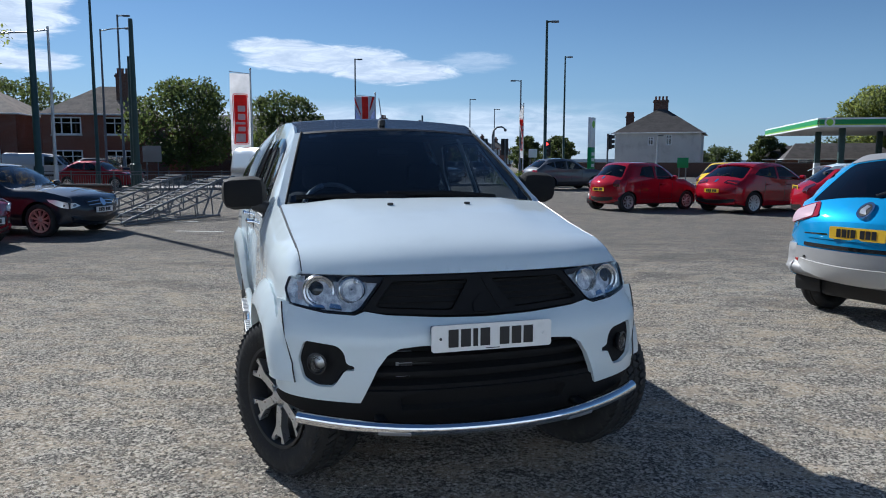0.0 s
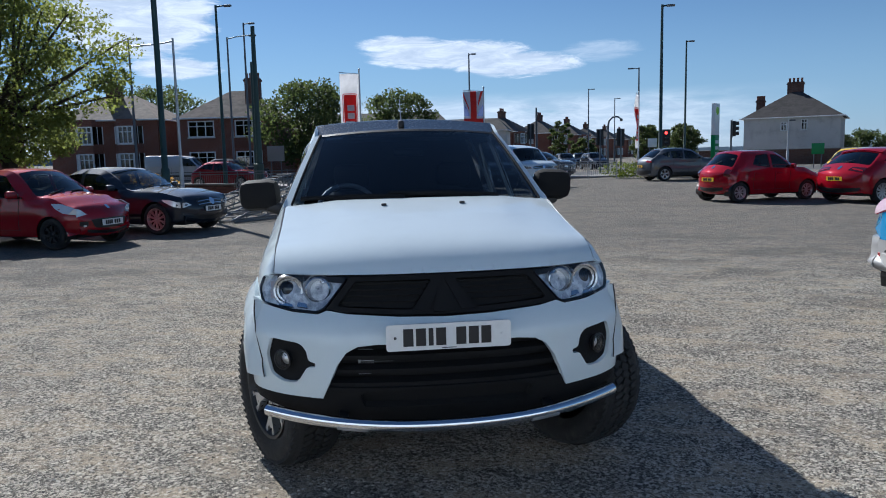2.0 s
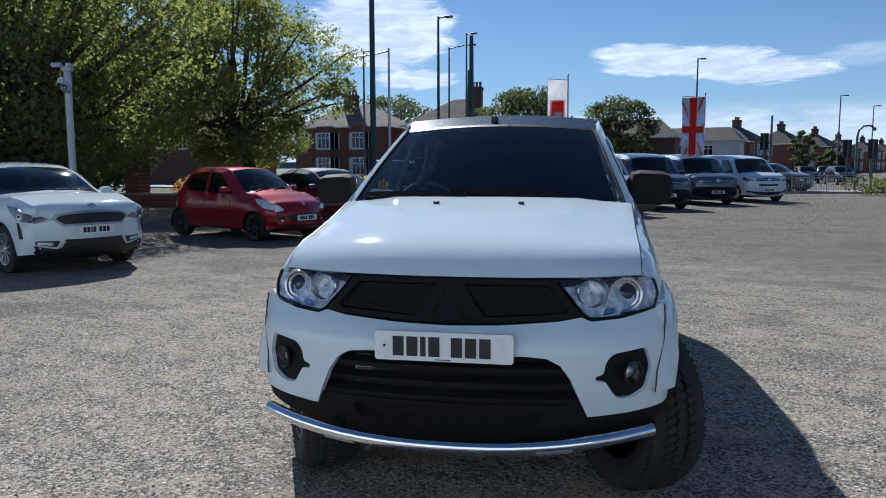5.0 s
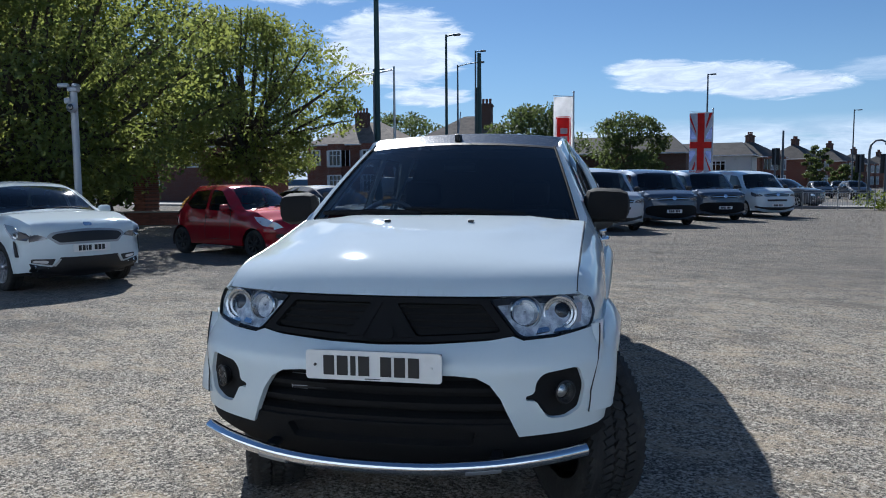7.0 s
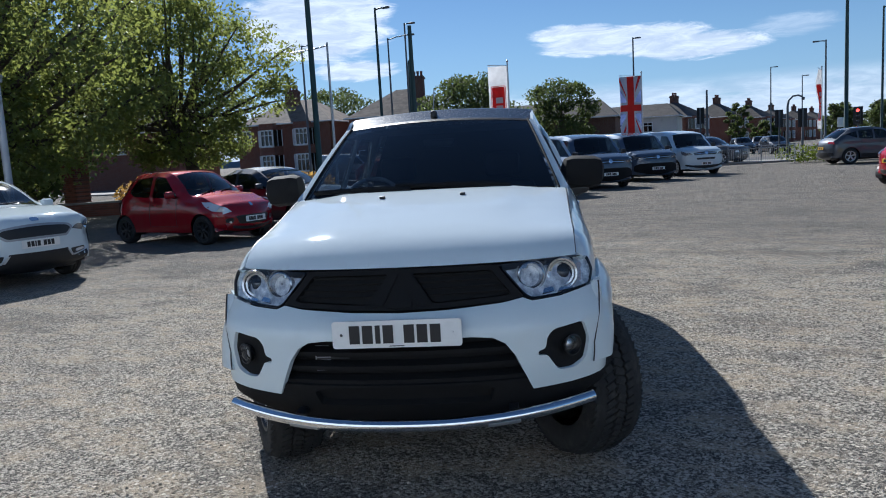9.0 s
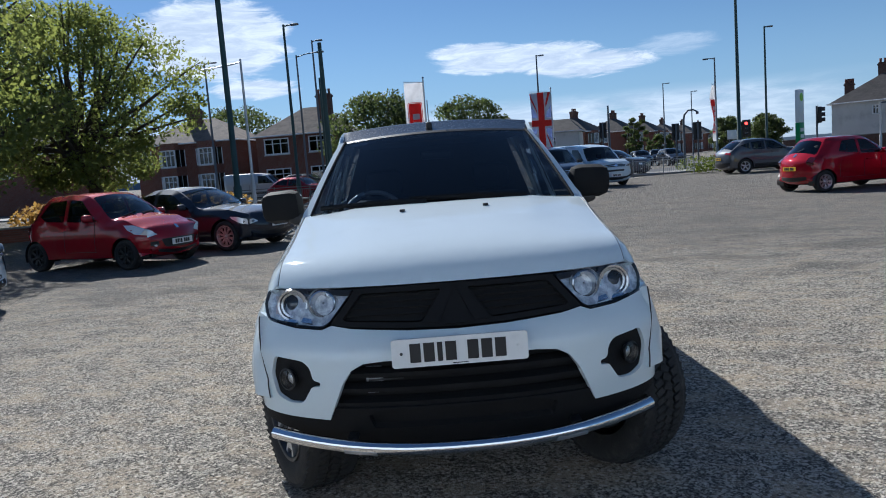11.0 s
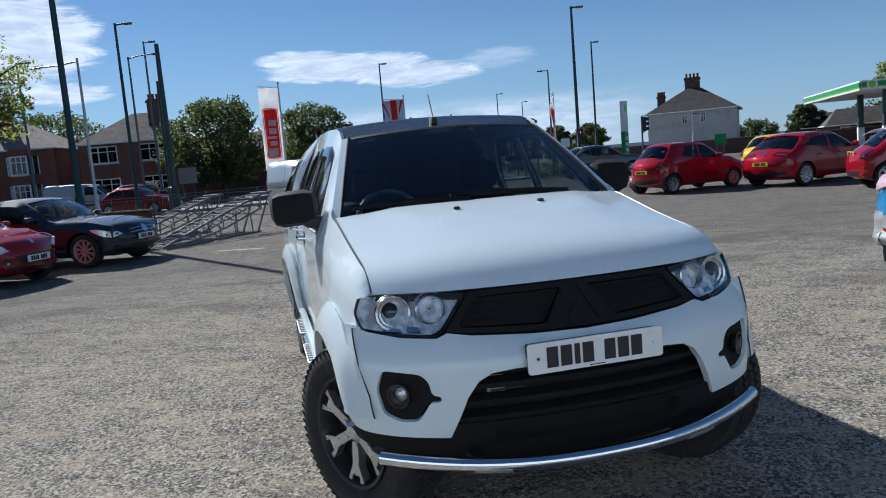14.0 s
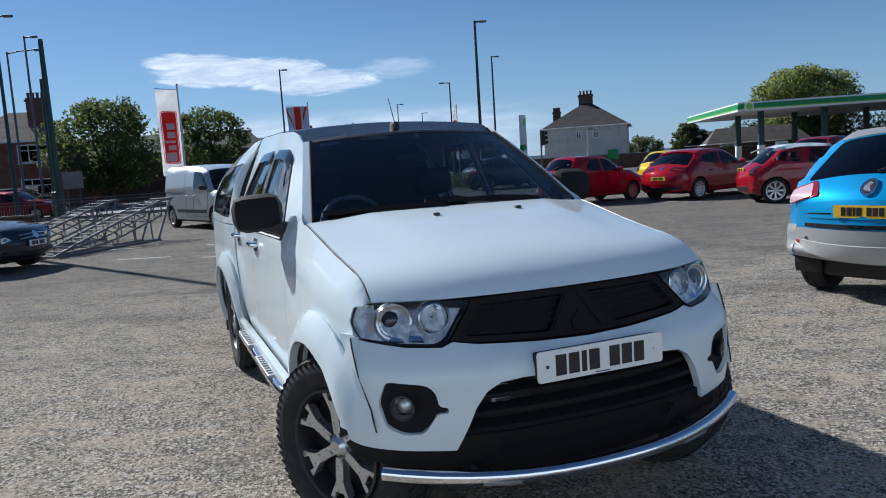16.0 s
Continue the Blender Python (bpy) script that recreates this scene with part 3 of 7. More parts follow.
def car(name, label, spec, paint, m, category="car", group=""):
    """A parked car with body, panes, lamps, trim and wheels."""
    c = Shape(spec)
    root = thing(name, label, category, m, group)
    yf, yr, R = spec["yf"], spec["yf"] + spec["wb"], spec["tyre"]
    sill, A = spec.get("sill", 0.24), R * 1.14
    # body: two sides and the strip over the top
    bottom = []
    y1, y0 = c.edge[-1][0], c.edge[0][0]
    def arch(y):
        da = math.sqrt(max(A * A - (sill - R) ** 2, 0))
        a0 = math.atan2(sill - R, da)
        return [(y + A * math.cos(a), R + A * math.sin(a)) for a in np.linspace(a0, math.pi - a0, 14)]
    rim = [tuple(p) for p in c.edge]
    outline = rim + arch(yr) + arch(yf)
    wins = [rounded(w, 0.05) for w in spec["windows"]]
    st = 0.11
    strip = [(s, c.hw) for s in c.s] + [(s, -c.hw) for s in c.s[::-1]]
    i0, i1 = spec["screen"]
    sa, sb = c.s[5 * i0], c.s[5 * i1]
    k0, k1 = spec["rear_screen"]
    sc, sd = c.s[5 * k0], c.s[5 * k1]
    front = rounded([(sa + 0.03, -c.hw * 0.97), (sa + 0.03, c.hw * 0.97), (sb - 0.03, c.hw * 0.94), (sb - 0.03, -c.hw * 0.94)], 0.06)
    rear = rounded([(sc + 0.05, -c.hw * 0.92), (sc + 0.05, c.hw * 0.92), (sd - 0.03, c.hw * 0.95), (sd - 0.03, -c.hw * 0.95)], 0.08)
    no_rear = spec.get("blind", False)
    roof = spec.get("roof")
    def across(s, v):
        return c.over(s, v / c.hw)
    bm = bmesh.new()
    for k in (1, -1):
        skin(bm, outline, wins, lambda y, z: (k * c.side(y, z), y, z), st, 0.02, flip=k < 0)
    skin(bm, strip, [front] + ([] if no_rear else [rear]), across, st, 0.012, flip=True)
    bmesh.ops.remove_doubles(bm, verts=bm.verts, dist=0.004)
    part("body", bm, paint, root, smooth=50)
    if roof:
        ra, rb = sb - 0.02, sc + 0.03
        part("roof", skin(bmesh.new(), rounded([(ra, -c.hw * 0.99), (ra, c.hw * 0.99), (rb, c.hw * 0.99), (rb, -c.hw * 0.99)], 0.05), [], across, st, 0.006, True, 0.006), roof, root)
    part("windscreen", skin(bmesh.new(), front, [], across, st, 0.0, True, -0.004), GLASS_CAR, root)
    if not no_rear:
        part("rear_window", skin(bmesh.new(), rear, [], across, st, 0.0, True, -0.004), spec.get("rear_glass", GLASS_DARK), root)
    for k in (1, -1):
        for w in wins:
            part("side_window", skin(bmesh.new(), w, [], lambda y, z: (k * c.side(y, z), y, z), st, 0.0, k < 0, -0.005), spec.get("side_glass", GLASS_CAR), root)
    if "bumper" in spec:  # a rear bumper shell that wraps round the corners
        z0, z1, mat = spec["bumper"]
        back = c.edge[c.top:]
        rim2 = [tuple(p) for p in back if z0 <= p[1] <= z1]
        ss = [v for v, p in zip(c.s[c.top:], c.mid[c.top:]) if z0 <= p[1] <= z1]
        bm = skin(bmesh.new(), [(ss[0], -c.hw), (ss[-1], -c.hw), (ss[-1], c.hw), (ss[0], c.hw)], [], across, 0.045, 0.0, True, 0.016)
        for k in (1, -1):
            skin(bm, rim2 + [(yr + A * 0.98, rim2[-1][1]), (yr + A * 0.8, z1)], [], lambda y, z: (k * c.side(y, z), y, z), 0.045, 0.0, k < 0, 0.016)
        bmesh.ops.remove_doubles(bm, verts=bm.verts, dist=0.006)
        part("rear_bumper", bm, mat, root, smooth=60)
    # patches on the skin
    for nm, kind, poly, mat, lift in spec["front_bits"]:
        both = (1, -1) if kind else (1,)
        for k in both:
            q = c.face([(k * x, z) for x, z in poly])
            part(nm, skin(bmesh.new(), q if k > 0 else q[::-1], [], across, 0.08, 0.02, True, lift), mat, root)
    for nm, kind, poly, mat, lift in spec["rear_bits"]:
        both = (1, -1) if kind else (1,)
        for k in both:
            q = c.face([(k * x, z) for x, z in poly], True)
            q = q if sum((b[0] - a[0]) * (b[1] + a[1]) for a, b in zip(q, q[1:] + q[:1])) < 0 else q[::-1]
            part(nm, skin(bmesh.new(), q, [], across, 0.08, 0.02, True, lift), mat, root)
    for nm, poly, mat, lift in spec["side_bits"]:
        for k in (1, -1):
            part(nm, skin(bmesh.new(), poly, [], lambda y, z: (k * c.side(y, z), y, z), 0.1, 0.015, k < 0, lift), mat, root)
    # plates
    for rr, z in ((False, spec["plate"][0]), (True, spec["plate"][1])):
        s = c.at(z, rr)
        x, y, zz = c.over(s, 0)
        plate(root, pose(0, y + (0.012 if rr else -0.012), z, 0, 0, 180 if rr else 0), PLATE_YELLOW if rr else PLATE_WHITE)
    # mirrors and handles
    my, mz = spec["mirror"]
    for k in (1, -1):
        x = c.side(my + 0.1, mz)
        bm = boxed((-0.1, -0.05, -0.07), (0.1, 0.06, 0.07), 0.045, pose(k * (x + 0.13), my, mz, 0, 0, k * 12))
        tube(bm, [(k * (x - 0.03), my + 0.04, mz - 0.06), (k * (x + 0.1), my, mz - 0.04)], 0.025, 8)
        part("mirror", bm, spec.get("mirror_mat", paint), root)
        for hy, hz in spec["handles"]:
            xx = c.side(hy, hz)
            part("door_handle", tube(bmesh.new(), [(k * (xx - 0.005), hy - 0.09, hz), (k * (xx + 0.03), hy - 0.07, hz), (k * (xx + 0.03), hy + 0.07, hz), (k * (xx - 0.005), hy + 0.09, hz)], 0.013, 6), spec.get("handle_mat", paint), root)
    # panel gaps
    seams = [spec["mirror"][0] - 0.02] + [h[0] + 0.13 for h in spec["handles"]]
    for k in (1, -1):
        for y in seams:
            part("door_gap", tube(bmesh.new(), [(k * (c.side(y + 0.03 * math.sin(4 * z), z) + 0.0005), y + 0.03 * math.sin(4 * z), z) for z in np.linspace(sill + 0.12, spec["belt"] - 0.02, 7)], 0.005, 4), BLACK, root)
        part("sill_gap", tube(bmesh.new(), [(k * (c.side(y, sill + 0.12) + 0.0005), y, sill + 0.12) for y in np.linspace(seams[0], min(seams[-1], yr - A - 0.03), 6)], 0.005, 4), BLACK, root)
    # underside, wells and seats
    bm = boxed((-c.hw + 0.28, 0.25, 0.19), (c.hw - 0.28, spec["length"] - 0.4, 0.5), 0.05)
    part("underbody", bm, BLACK, root)
    for y in (yf, yr):
        for k in (1, -1):
            bm = bmesh.new()
            n0 = [(y + A * 1.02 * math.cos(a), R + A * 1.02 * math.sin(a)) for a in np.linspace(-0.3, math.pi + 0.3, 16)]
            for (a0, b0), (a1, b1) in zip(n0, n0[1:]):
                bm.faces.new([bm.verts.new(v) for v in ((k * (c.hw - 0.03), a0, b0), (k * (c.hw - 0.03), a1, b1), (k * (c.hw - 0.3), a1, b1), (k * (c.hw - 0.3), a0, b0))])
            bm.faces.new([bm.verts.new((k * (c.hw - 0.3), a0, b0)) for a0, b0 in n0])
            part("wheel_arch_liner", bm, BLACK, root)
    sy = spec["seat"]
    for y in ([sy] if no_rear else [sy, sy + 0.85]):
        for x in (-0.36, 0.36):
            bm = boxed((x - 0.23, y - 0.1, 0.45), (x + 0.23, y + 0.4, 0.62), 0.05)
            box(bm, (x - 0.22, y + 0.33, 0.55), (x + 0.22, y + 0.47, spec["belt"] + 0.1), 0.05)
            box(bm, (x - 0.13, y + 0.38, spec["belt"] + 0.12), (x + 0.13, y + 0.47, spec["belt"] + 0.3), 0.04)
            part("seat", bm, SEAT, root)
    sx, sy2 = c.mid[5 * i0]
    part("dashboard", boxed((-c.hw + 0.16, sx + 0.22, 0.6), (c.hw - 0.16, sx + 0.62, sy2 - 0.06), 0.08), BLACK, root)
    if not no_rear:
        part("wiper", tube(bmesh.new(), [tuple(Vector(c.over(sd - 0.06, 0)) + Vector((0, 0.03, 0.0))), tuple(Vector(c.over(sd - 0.16, -0.28)) + Vector((0, 0.03, 0.02)))], 0.012, 6), BLACK, root)
    for k in (-0.7, 0.05):
        part("wiper", tube(bmesh.new(), [tuple(Vector(c.over(sa + 0.03, k)) + Vector((0, -0.01, 0.015))), tuple(Vector(c.over(sa + 0.12, k + 0.62)) + Vector((0, -0.01, 0.015)))], 0.01, 6), BLACK, root)
    for y in (yf, yr):
        for k in (1, -1):
            wheel(root, R, spec.get("tread", 0.2), R * spec.get("rim", 0.66), spec.get("spokes", 10), spec.get("rim_mat", ALLOY), k, (k * (c.hw - spec.get("tread", 0.2) / 2 - 0.02), y, R), spec.get("steer", 0) if y == yf else 0)
    return root


def spec_car(L, W, H, wb, yf, R, bonnet, cowl, top, back, deck, tail, belt, doors, nose=0.16, **more):
    """Numbers of a car: bonnet (front height), cowl (y, z), top of the screen (y, z), end of the roof (y, z), foot of the rear screen (y, z), tail height."""
    prof = [(0.16, 0.2), (0.04, 0.3), (0.0, 0.48), (0.03, bonnet - 0.16), (0.13, bonnet - 0.02), (0.3, bonnet + 0.04), ((cowl[0] + 0.3) / 2, (bonnet + cowl[1]) / 2 + 0.05), cowl,
            ((cowl[0] + top[0]) / 2, (cowl[1] + top[1]) / 2 + 0.035), top, ((top[0] * 2 + back[0]) / 3, H - 0.005), ((top[0] + back[0] * 2) / 3, H - 0.005), back, deck, (min(deck[0] + 0.1 + (L - deck[0]) * 0.5, L - 0.03), tail), (L, 0.62), (L - 0.01, 0.45), (L - 0.06, 0.3), (L - 0.18, 0.22)]
    s = dict(length=L, width=W, height=H, wb=wb, yf=yf, tyre=R, profile=prof, screen=(7, 9), rear_screen=(12, 13), belt=belt, nose=nose, r=0.13, tumble=0.2 * H / 1.5,
             plate=(0.48, 0.85), mirror=(cowl[0] + 0.42, belt + 0.06), handles=[(y, belt - 0.14) for y in doors], seat=cowl[0] + 0.85, windows=[], front_bits=[], rear_bits=[], side_bits=[])
    s.update(more)
    return s


# ---- ground, road and paving ----
def flat(name, poly, z, mat, label, category, kind="structure", thick=0.0, step=4.0):
    bm = skin(bmesh.new(), poly, [], lambda x, y: (x, y, z), step, thick)
    return tagged(part(name, bm, mat), label, category, kind=kind)


def build_ground():
    bm = bmesh.new()
    bmesh.ops.create_grid(bm, x_segments=40, y_segments=40, size=1500.0)
    tagged(part("ground", bm, TARMAC), "worn grey tarmac yard with loose stone chippings", "ground", kind="structure")
    flat("road", [(-120, 47), (-16, 41), (6, 50), (60, 70), (160, 95), (160, 103), (60, 78.5), (4, 60), (-18, 50), (-120, 55)], 0.004, ROAD, "grey asphalt main road beyond the railings", "road")
    flat("road", [(6, 50), (14, 53), (7, 120), (2, 200), (-6, 200), (-2, 120), (4, 60)], 0.009, ROAD, "grey asphalt side road between the houses", "road")
    flat("pavement", [(-120, 43.2), (-15.5, 37), (2, 44.8), (5.5, 47), (5, 49.4), (-16, 40.6), (-120, 46.6)], 0.1, PAVING, "pale concrete pavement with a raised kerb", "pavement", thick=0.1)
    flat("pavement", [(-120, 55.4), (-18.4, 50.4), (-5, 57), (-5.5, 60), (-18, 53.4), (-120, 58.4)], 0.1, PAVING, "pale concrete pavement before the brick houses", "pavement", thick=0.1)
    for x, y, a in ((-3.4, 14.9, -8), (-5.2, 15.6, -8), (-3.9, 17.6, -8), (-6.6, 18.2, -8)):
        bm = skin(bmesh.new(), oblong(-0.55, -0.05, 0.55, 0.05), [], lambda u, v: (u, v, 0.004), 0.3)
        ob = tagged(part("road_marking", bm, LINE), "worn white painted parking line on the tarmac", "road marking", "parking lines", kind="structure")
        ob.matrix_world = pose(x, y, 0, 0, 0, a)


build_ground()
# added wall behind the camera, never in view: throws sunlight onto the pickup's front
back_wall = boxed((-26, -9.3, -0.05), (24, -9.0, 7.0))
tagged(part("wall_south", back_wall, BOUNCE_BLUE, smooth=0), "unseen pale blue wall added to bounce light", "wall", kind="structure")


# ---- trees and hedges ----
def leaves(bm, rng, centre, radii, count, size, hollow=0.55):
    """Small bent leaf sprays on and in an uneven ellipsoid."""
    c, rad = np.array(centre), np.array(radii)
    d = rng.normal(size=(count, 3))
    d /= np.linalg.norm(d, axis=1)[:, None]
    k = hollow + (1 - hollow) * rng.random(count) ** 0.6
    pos = c + d * rad * k[:, None]
    for p, q in zip(pos, d):
        s = size * (0.6 + 0.8 * rng.random())
        a = Vector(rng.normal(size=3)).normalized()
        b = a.cross(Vector((q[0] + 0.3 * rng.normal(), q[1] + 0.3 * rng.normal(), q[2] + 0.5))).normalized() if rng.random() < 0.8 else a.orthogonal().normalized()
        p = Vector(p)
        n = a.cross(b)
        v = [bm.verts.new(p - a * s), bm.verts.new(p + b * s * 0.55 + n * s * 0.15), bm.verts.new(p + a * s), bm.verts.new(p - b * s * 0.55 + n * s * 0.15)]
        bm.faces.new(v)


def tree(x, y, height, spread, label, seed, mat=LEAF, stem=0.3, clumps=26, per=260, size=0.16, low=0.28, sx=1.0, group="trees", tight=1.0):
    """A broadleaf tree: tapered trunk, limbs and a crown of leaf sprays in uneven clumps."""
    rng = np.random.default_rng(seed)
    root = thing("tree", label, "tree", pose(x, y, 0, 0, 0, 0), group)
    bm = bmesh.new()
    fork = height * (low + 0.08)
    lean = rng.normal(size=2) * 0.3
    tube(bm, [(0, 0, -0.1), (0.05, 0, 0.25), (lean[0] * 0.3, lean[1] * 0.3, fork * 0.6), (lean[0], lean[1], fork), (lean[0] * 1.5, lean[1] * 1.5, height * 0.72)], [stem * 1.35, stem, stem * 0.85, stem * 0.7, stem * 0.2], 10)
    centres = []
    for i in range(clumps):
        a = 2 * math.pi * (i * 0.618 + 0.1 * rng.random())
        h = low + (1 - low) * ((i + 0.5) / clumps)
        wide = math.sin(math.pi * min(1, max(0.06, (h - low * 0.75) / (1.06 - low * 0.75)))) ** 0.6
        rr = spread * wide * (0.3 + 0.68 * rng.random() ** 0.7)
        c = np.array([sx * rr * math.cos(a) + lean[0], rr * math.sin(a) + lean[1], height * (h * 0.93) - 0.2])
        centres.append((c, tight * spread * (0.17 + 0.14 * rng.random())))
        if i % 2 == 0:
            s = np.array([lean[0], lean[1], fork * (0.8 + 0.5 * rng.random())])
            m = (s + c) / 2 + np.array([0, 0, -0.25]) + rng.normal(size=3) * 0.2
            tube(bm, [s, m, c, c + (c - s) * 0.12], [stem * 0.36, stem * 0.22, stem * 0.1, stem * 0.04], 6)
    part("trunk", bm, BARK, root)
    bm = bmesh.new()
    for c, r in centres:
        leaves(bm, rng, c, (r * 1.25, r * 1.25, r * 0.7), per, size, 0.3)
    part("crown", bm, mat, root, smooth=0)
    return root


def hedge(x0, y0, x1, y1, h, w, label, seed, mat=None, count=2600, size=0.07, name="hedge", category="hedge"):
    rng = np.random.default_rng(seed)
    bm = bmesh.new()
    for k in range(9):
        f = (k + 0.5) / 9
        c = (x0 + (x1 - x0) * f, y0 + (y1 - y0) * f, h * (0.48 + 0.06 * rng.random()))
        leaves(bm, rng, c, (abs(x1 - x0) / 12 + w / 2, abs(y1 - y0) / 12 + w / 2, h * 0.5), count // 9, size, 0.6)
    return tagged(part(name, bm, mat or LEAF_HEDGE, smooth=0), label, category, kind="stuff")


# ---- street furniture ----
def column(x, y, h, r, mat, label, arms=(), bracket=0.0, name="street_lamp", category="street lamp", turn=0.0, head=True, group="street lamps"):
    root = thing(name, label, category, pose(x, y, 0, 0, 0, turn), group)
    bm = tube(bmesh.new(), [(0, 0, -0.05), (0, 0, 1.3), (0, 0, 1.35), (0, 0, h * 0.6), (0, 0, h)], [r * 1.35, r * 1.35, r, r * 0.85, r * 0.65], 10)
    part("pole", bm, mat, root)
    for length, rise in arms:
        sgn = 1 if length > 0 else -1
        part("arm", tube(bmesh.new(), [(0, 0, h - 0.1), (length * 0.4, 0, h + rise * 0.7 - 0.1), (length, 0, h + rise - 0.1)], r * 0.45, 8), mat, root)
        if head:
            part("lamp_head", boxed((length - (0.08 if sgn > 0 else 0.34), -0.09, h + rise - 0.17), (length + (0.34 if sgn > 0 else 0.08), 0.09, h + rise - 0.06), 0.04), POST_GREY, root)
    return root


def traffic_light(x, y, h, turn, lit=False):
    root = thing("traffic_light", "black traffic light on a grey pole, red light lit" if lit else "black traffic light on a grey pole, seen from behind", "traffic light", pose(x, y, 0, 0, 0, turn), "traffic lights")
    part("pole", tube(bmesh.new(), [(0, 0, -0.05), (0, 0, h)], 0.057, 10), POST_GREY, root)
    part("housing", boxed((-0.15, -0.27, h - 1.0), (0.15, -0.06, h - 0.05), 0.03), BLACK, root)
    part("backing_board", boxed((-0.27, -0.075, h - 1.1), (0.27, -0.06, h + 0.05)), BLACK, root)
    for k in range(3):
        z = h - 0.2 - 0.31 * k
        bm = bmesh.new()
        revolve(bm, [(-0.27, 0.115), (-0.45, 0.115), (-0.45, 0.105), (-0.27, 0.105)], 16, "Y", (0, 0, z), True)
        part("visor", bm, BLACK, root)
        part("lamp", revolve(bmesh.new(), [(-0.275, 0.001), (-0.285, 0.09), (-0.27, 0.1)], 16, "Y", (0, 0, z)), LIGHT_RED if lit and k == 0 else GLOSS_BLACK, root)
    return root


def flag_cloth(name, w, h, pieces, parent, wave=0.06, phase=0.0):
    """Cloth that hangs from a pole, made of flat coloured pieces sewn together."""
    for nm, poly, holes, mat, layer in pieces:
        def place(u, v, layer=layer):
            k = (u / w)
            return (u, wave * math.sin(3.1 * v + 2.4 * k + phase) * (0.25 + k) + 0.05 * math.sin(1.3 * v + phase) * k, v)
        for s in (1, -1):
            bm = skin(bmesh.new(), poly, holes, place, 0.14, 0.0, s < 0, layer)
            part(nm, bm, mat, parent)


def flag(x, y, top, w, h, turn, kind, label, lean=0.0):
    root = thing("flag", label, "flag", pose(x, y, 0, 0, lean, turn), "forecourt flags")
    part("pole", tube(bmesh.new(), [(0, 0, -0.05), (0, 0, top * 0.5), (0, 0, top)], [0.05, 0.04, 0.028], 10), POST_PALE, root)
    part("finial", revolve(bmesh.new(), [(0, 0.001), (0.02, 0.04), (0.06, 0.045), (0.1, 0.02), (0.11, 0.001)], 12, "Z", (0, 0, top)), POST_PALE, root)
    part("arm", tube(bmesh.new(), [(0, 0, top - 0.12), (-w - 0.05, 0, top - 0.06)], 0.014, 6), POST_PALE, root)
    cloth = new("cloth")
    cloth.parent = root
    cloth.empty_display_size = 0.1
    cloth.matrix_local = Matrix.Translation((-0.03, 0, top - 0.12 - h)) @ Matrix.Diagonal((-1, 1, 1, 1))
    full = oblong(0, 0, w, h)
    if kind == "banner":
        a, b, c, d = 0.1 * w, 0.14 * h, 0.88 * w, 0.76 * h
        bits = [("field", full, [], FLAG_WHITE, 0), ("red_panel", oblong(a, b, c, d, 0.12 * w), [oblong(a + 0.035 * w, b + 0.035 * w, c - 0.035 * w, d - 0.035 * w, 0.09 * w)], FLAG_RED, 0.004), ("red_panel", oblong(a + 0.06 * w, b + 0.06 * w, c - 0.06 * w, d - 0.06 * w, 0.08 * w), [], FLAG_RED, 0.004)]
        z = b + 0.12 * w
        for k, hh in enumerate((0.13, 0.07, 0.035, 0.09, 0.09)):
            bits.append(("white_bar", oblong(a + 0.17 * w, z, c - (0.12 if k in (0, 2) else 0.24) * w, z + hh * h * 0.8, 0.03 * w), [], FLAG_WHITE, 0.008))
            z += hh * h * 0.8 + 0.028 * h
    else:
        bits = [("field", full, [], FLAG_BLUE, 0)]
        cx, cy = w / 2, h / 2
        for sx, sy in ((1, 1), (1, -1), (-1, 1), (-1, -1)):
            ex, ey = cx + sx * cx, cy + sy * cy
            bits.append(("white_saltire", [(cx, cy), (ex, ey - sy * 0.2 * h), (ex, ey), (ex - sx * 0.26 * w, ey)], [], FLAG_WHITE, 0.003))
            k = sx * sy
            bits.append(("red_saltire", [(cx + sx * 0.05 * w, cy + sy * 0.02 * h), (ex, ey - sy * 0.09 * h), (ex, ey)] if k > 0 else [(cx + sx * 0.02 * w, cy + sy * 0.05 * h), (ex, ey), (ex - sx * 0.13 * w, ey)], [], FLAG_RED, 0.006))
        bits += [("white_cross", oblong(0.27 * w, 0, 0.73 * w, h), [], FLAG_WHITE, 0.009), ("white_cross", oblong(0, 0.41 * h, w, 0.59 * h), [], FLAG_WHITE, 0.0095),
                 ("red_cross", oblong(0.345 * w, 0, 0.655 * w, h), [], FLAG_RED, 0.012), ("red_cross", oblong(0, 0.45 * h, w, 0.55 * h), [], FLAG_RED, 0.0125)]
    flag_cloth("cloth", w, h, bits, cloth, 0.05, x)
    return root


def railing(x0, y0, x1, y1, label, mat, gap=0.11, h=1.0):
    """A run of guard railing: posts, two rails and thin uprights."""
    L = math.dist((x0, y0), (x1, y1))
    root = thing("railing", label, "railing", pose(x0, y0, 0.0, 0, 0, math.degrees(math.atan2(y1 - y0, x1 - x0))), "guard railings")
    k = max(1, round(L / 2.0))
    for i in range(k + 1):
        part("post", tube(bmesh.new(), [(L * i / k, 0, -0.05), (L * i / k, 0, h + 0.05)], 0.028, 6), mat, root)
    for z in (0.16, h - 0.12, h):
        part("rail", tube(bmesh.new(), [(0, 0, z), (L, 0, z)], 0.02, 6), mat, root)
    bm = bmesh.new()
    for i in range(int(L / gap)):
        box(bm, (i * gap + 0.05, -0.007, 0.16), (i * gap + 0.064, 0.007, h - 0.12))
    tagged(part("infill", bm, mat, root, smooth=0), kind="stuff")
    return root


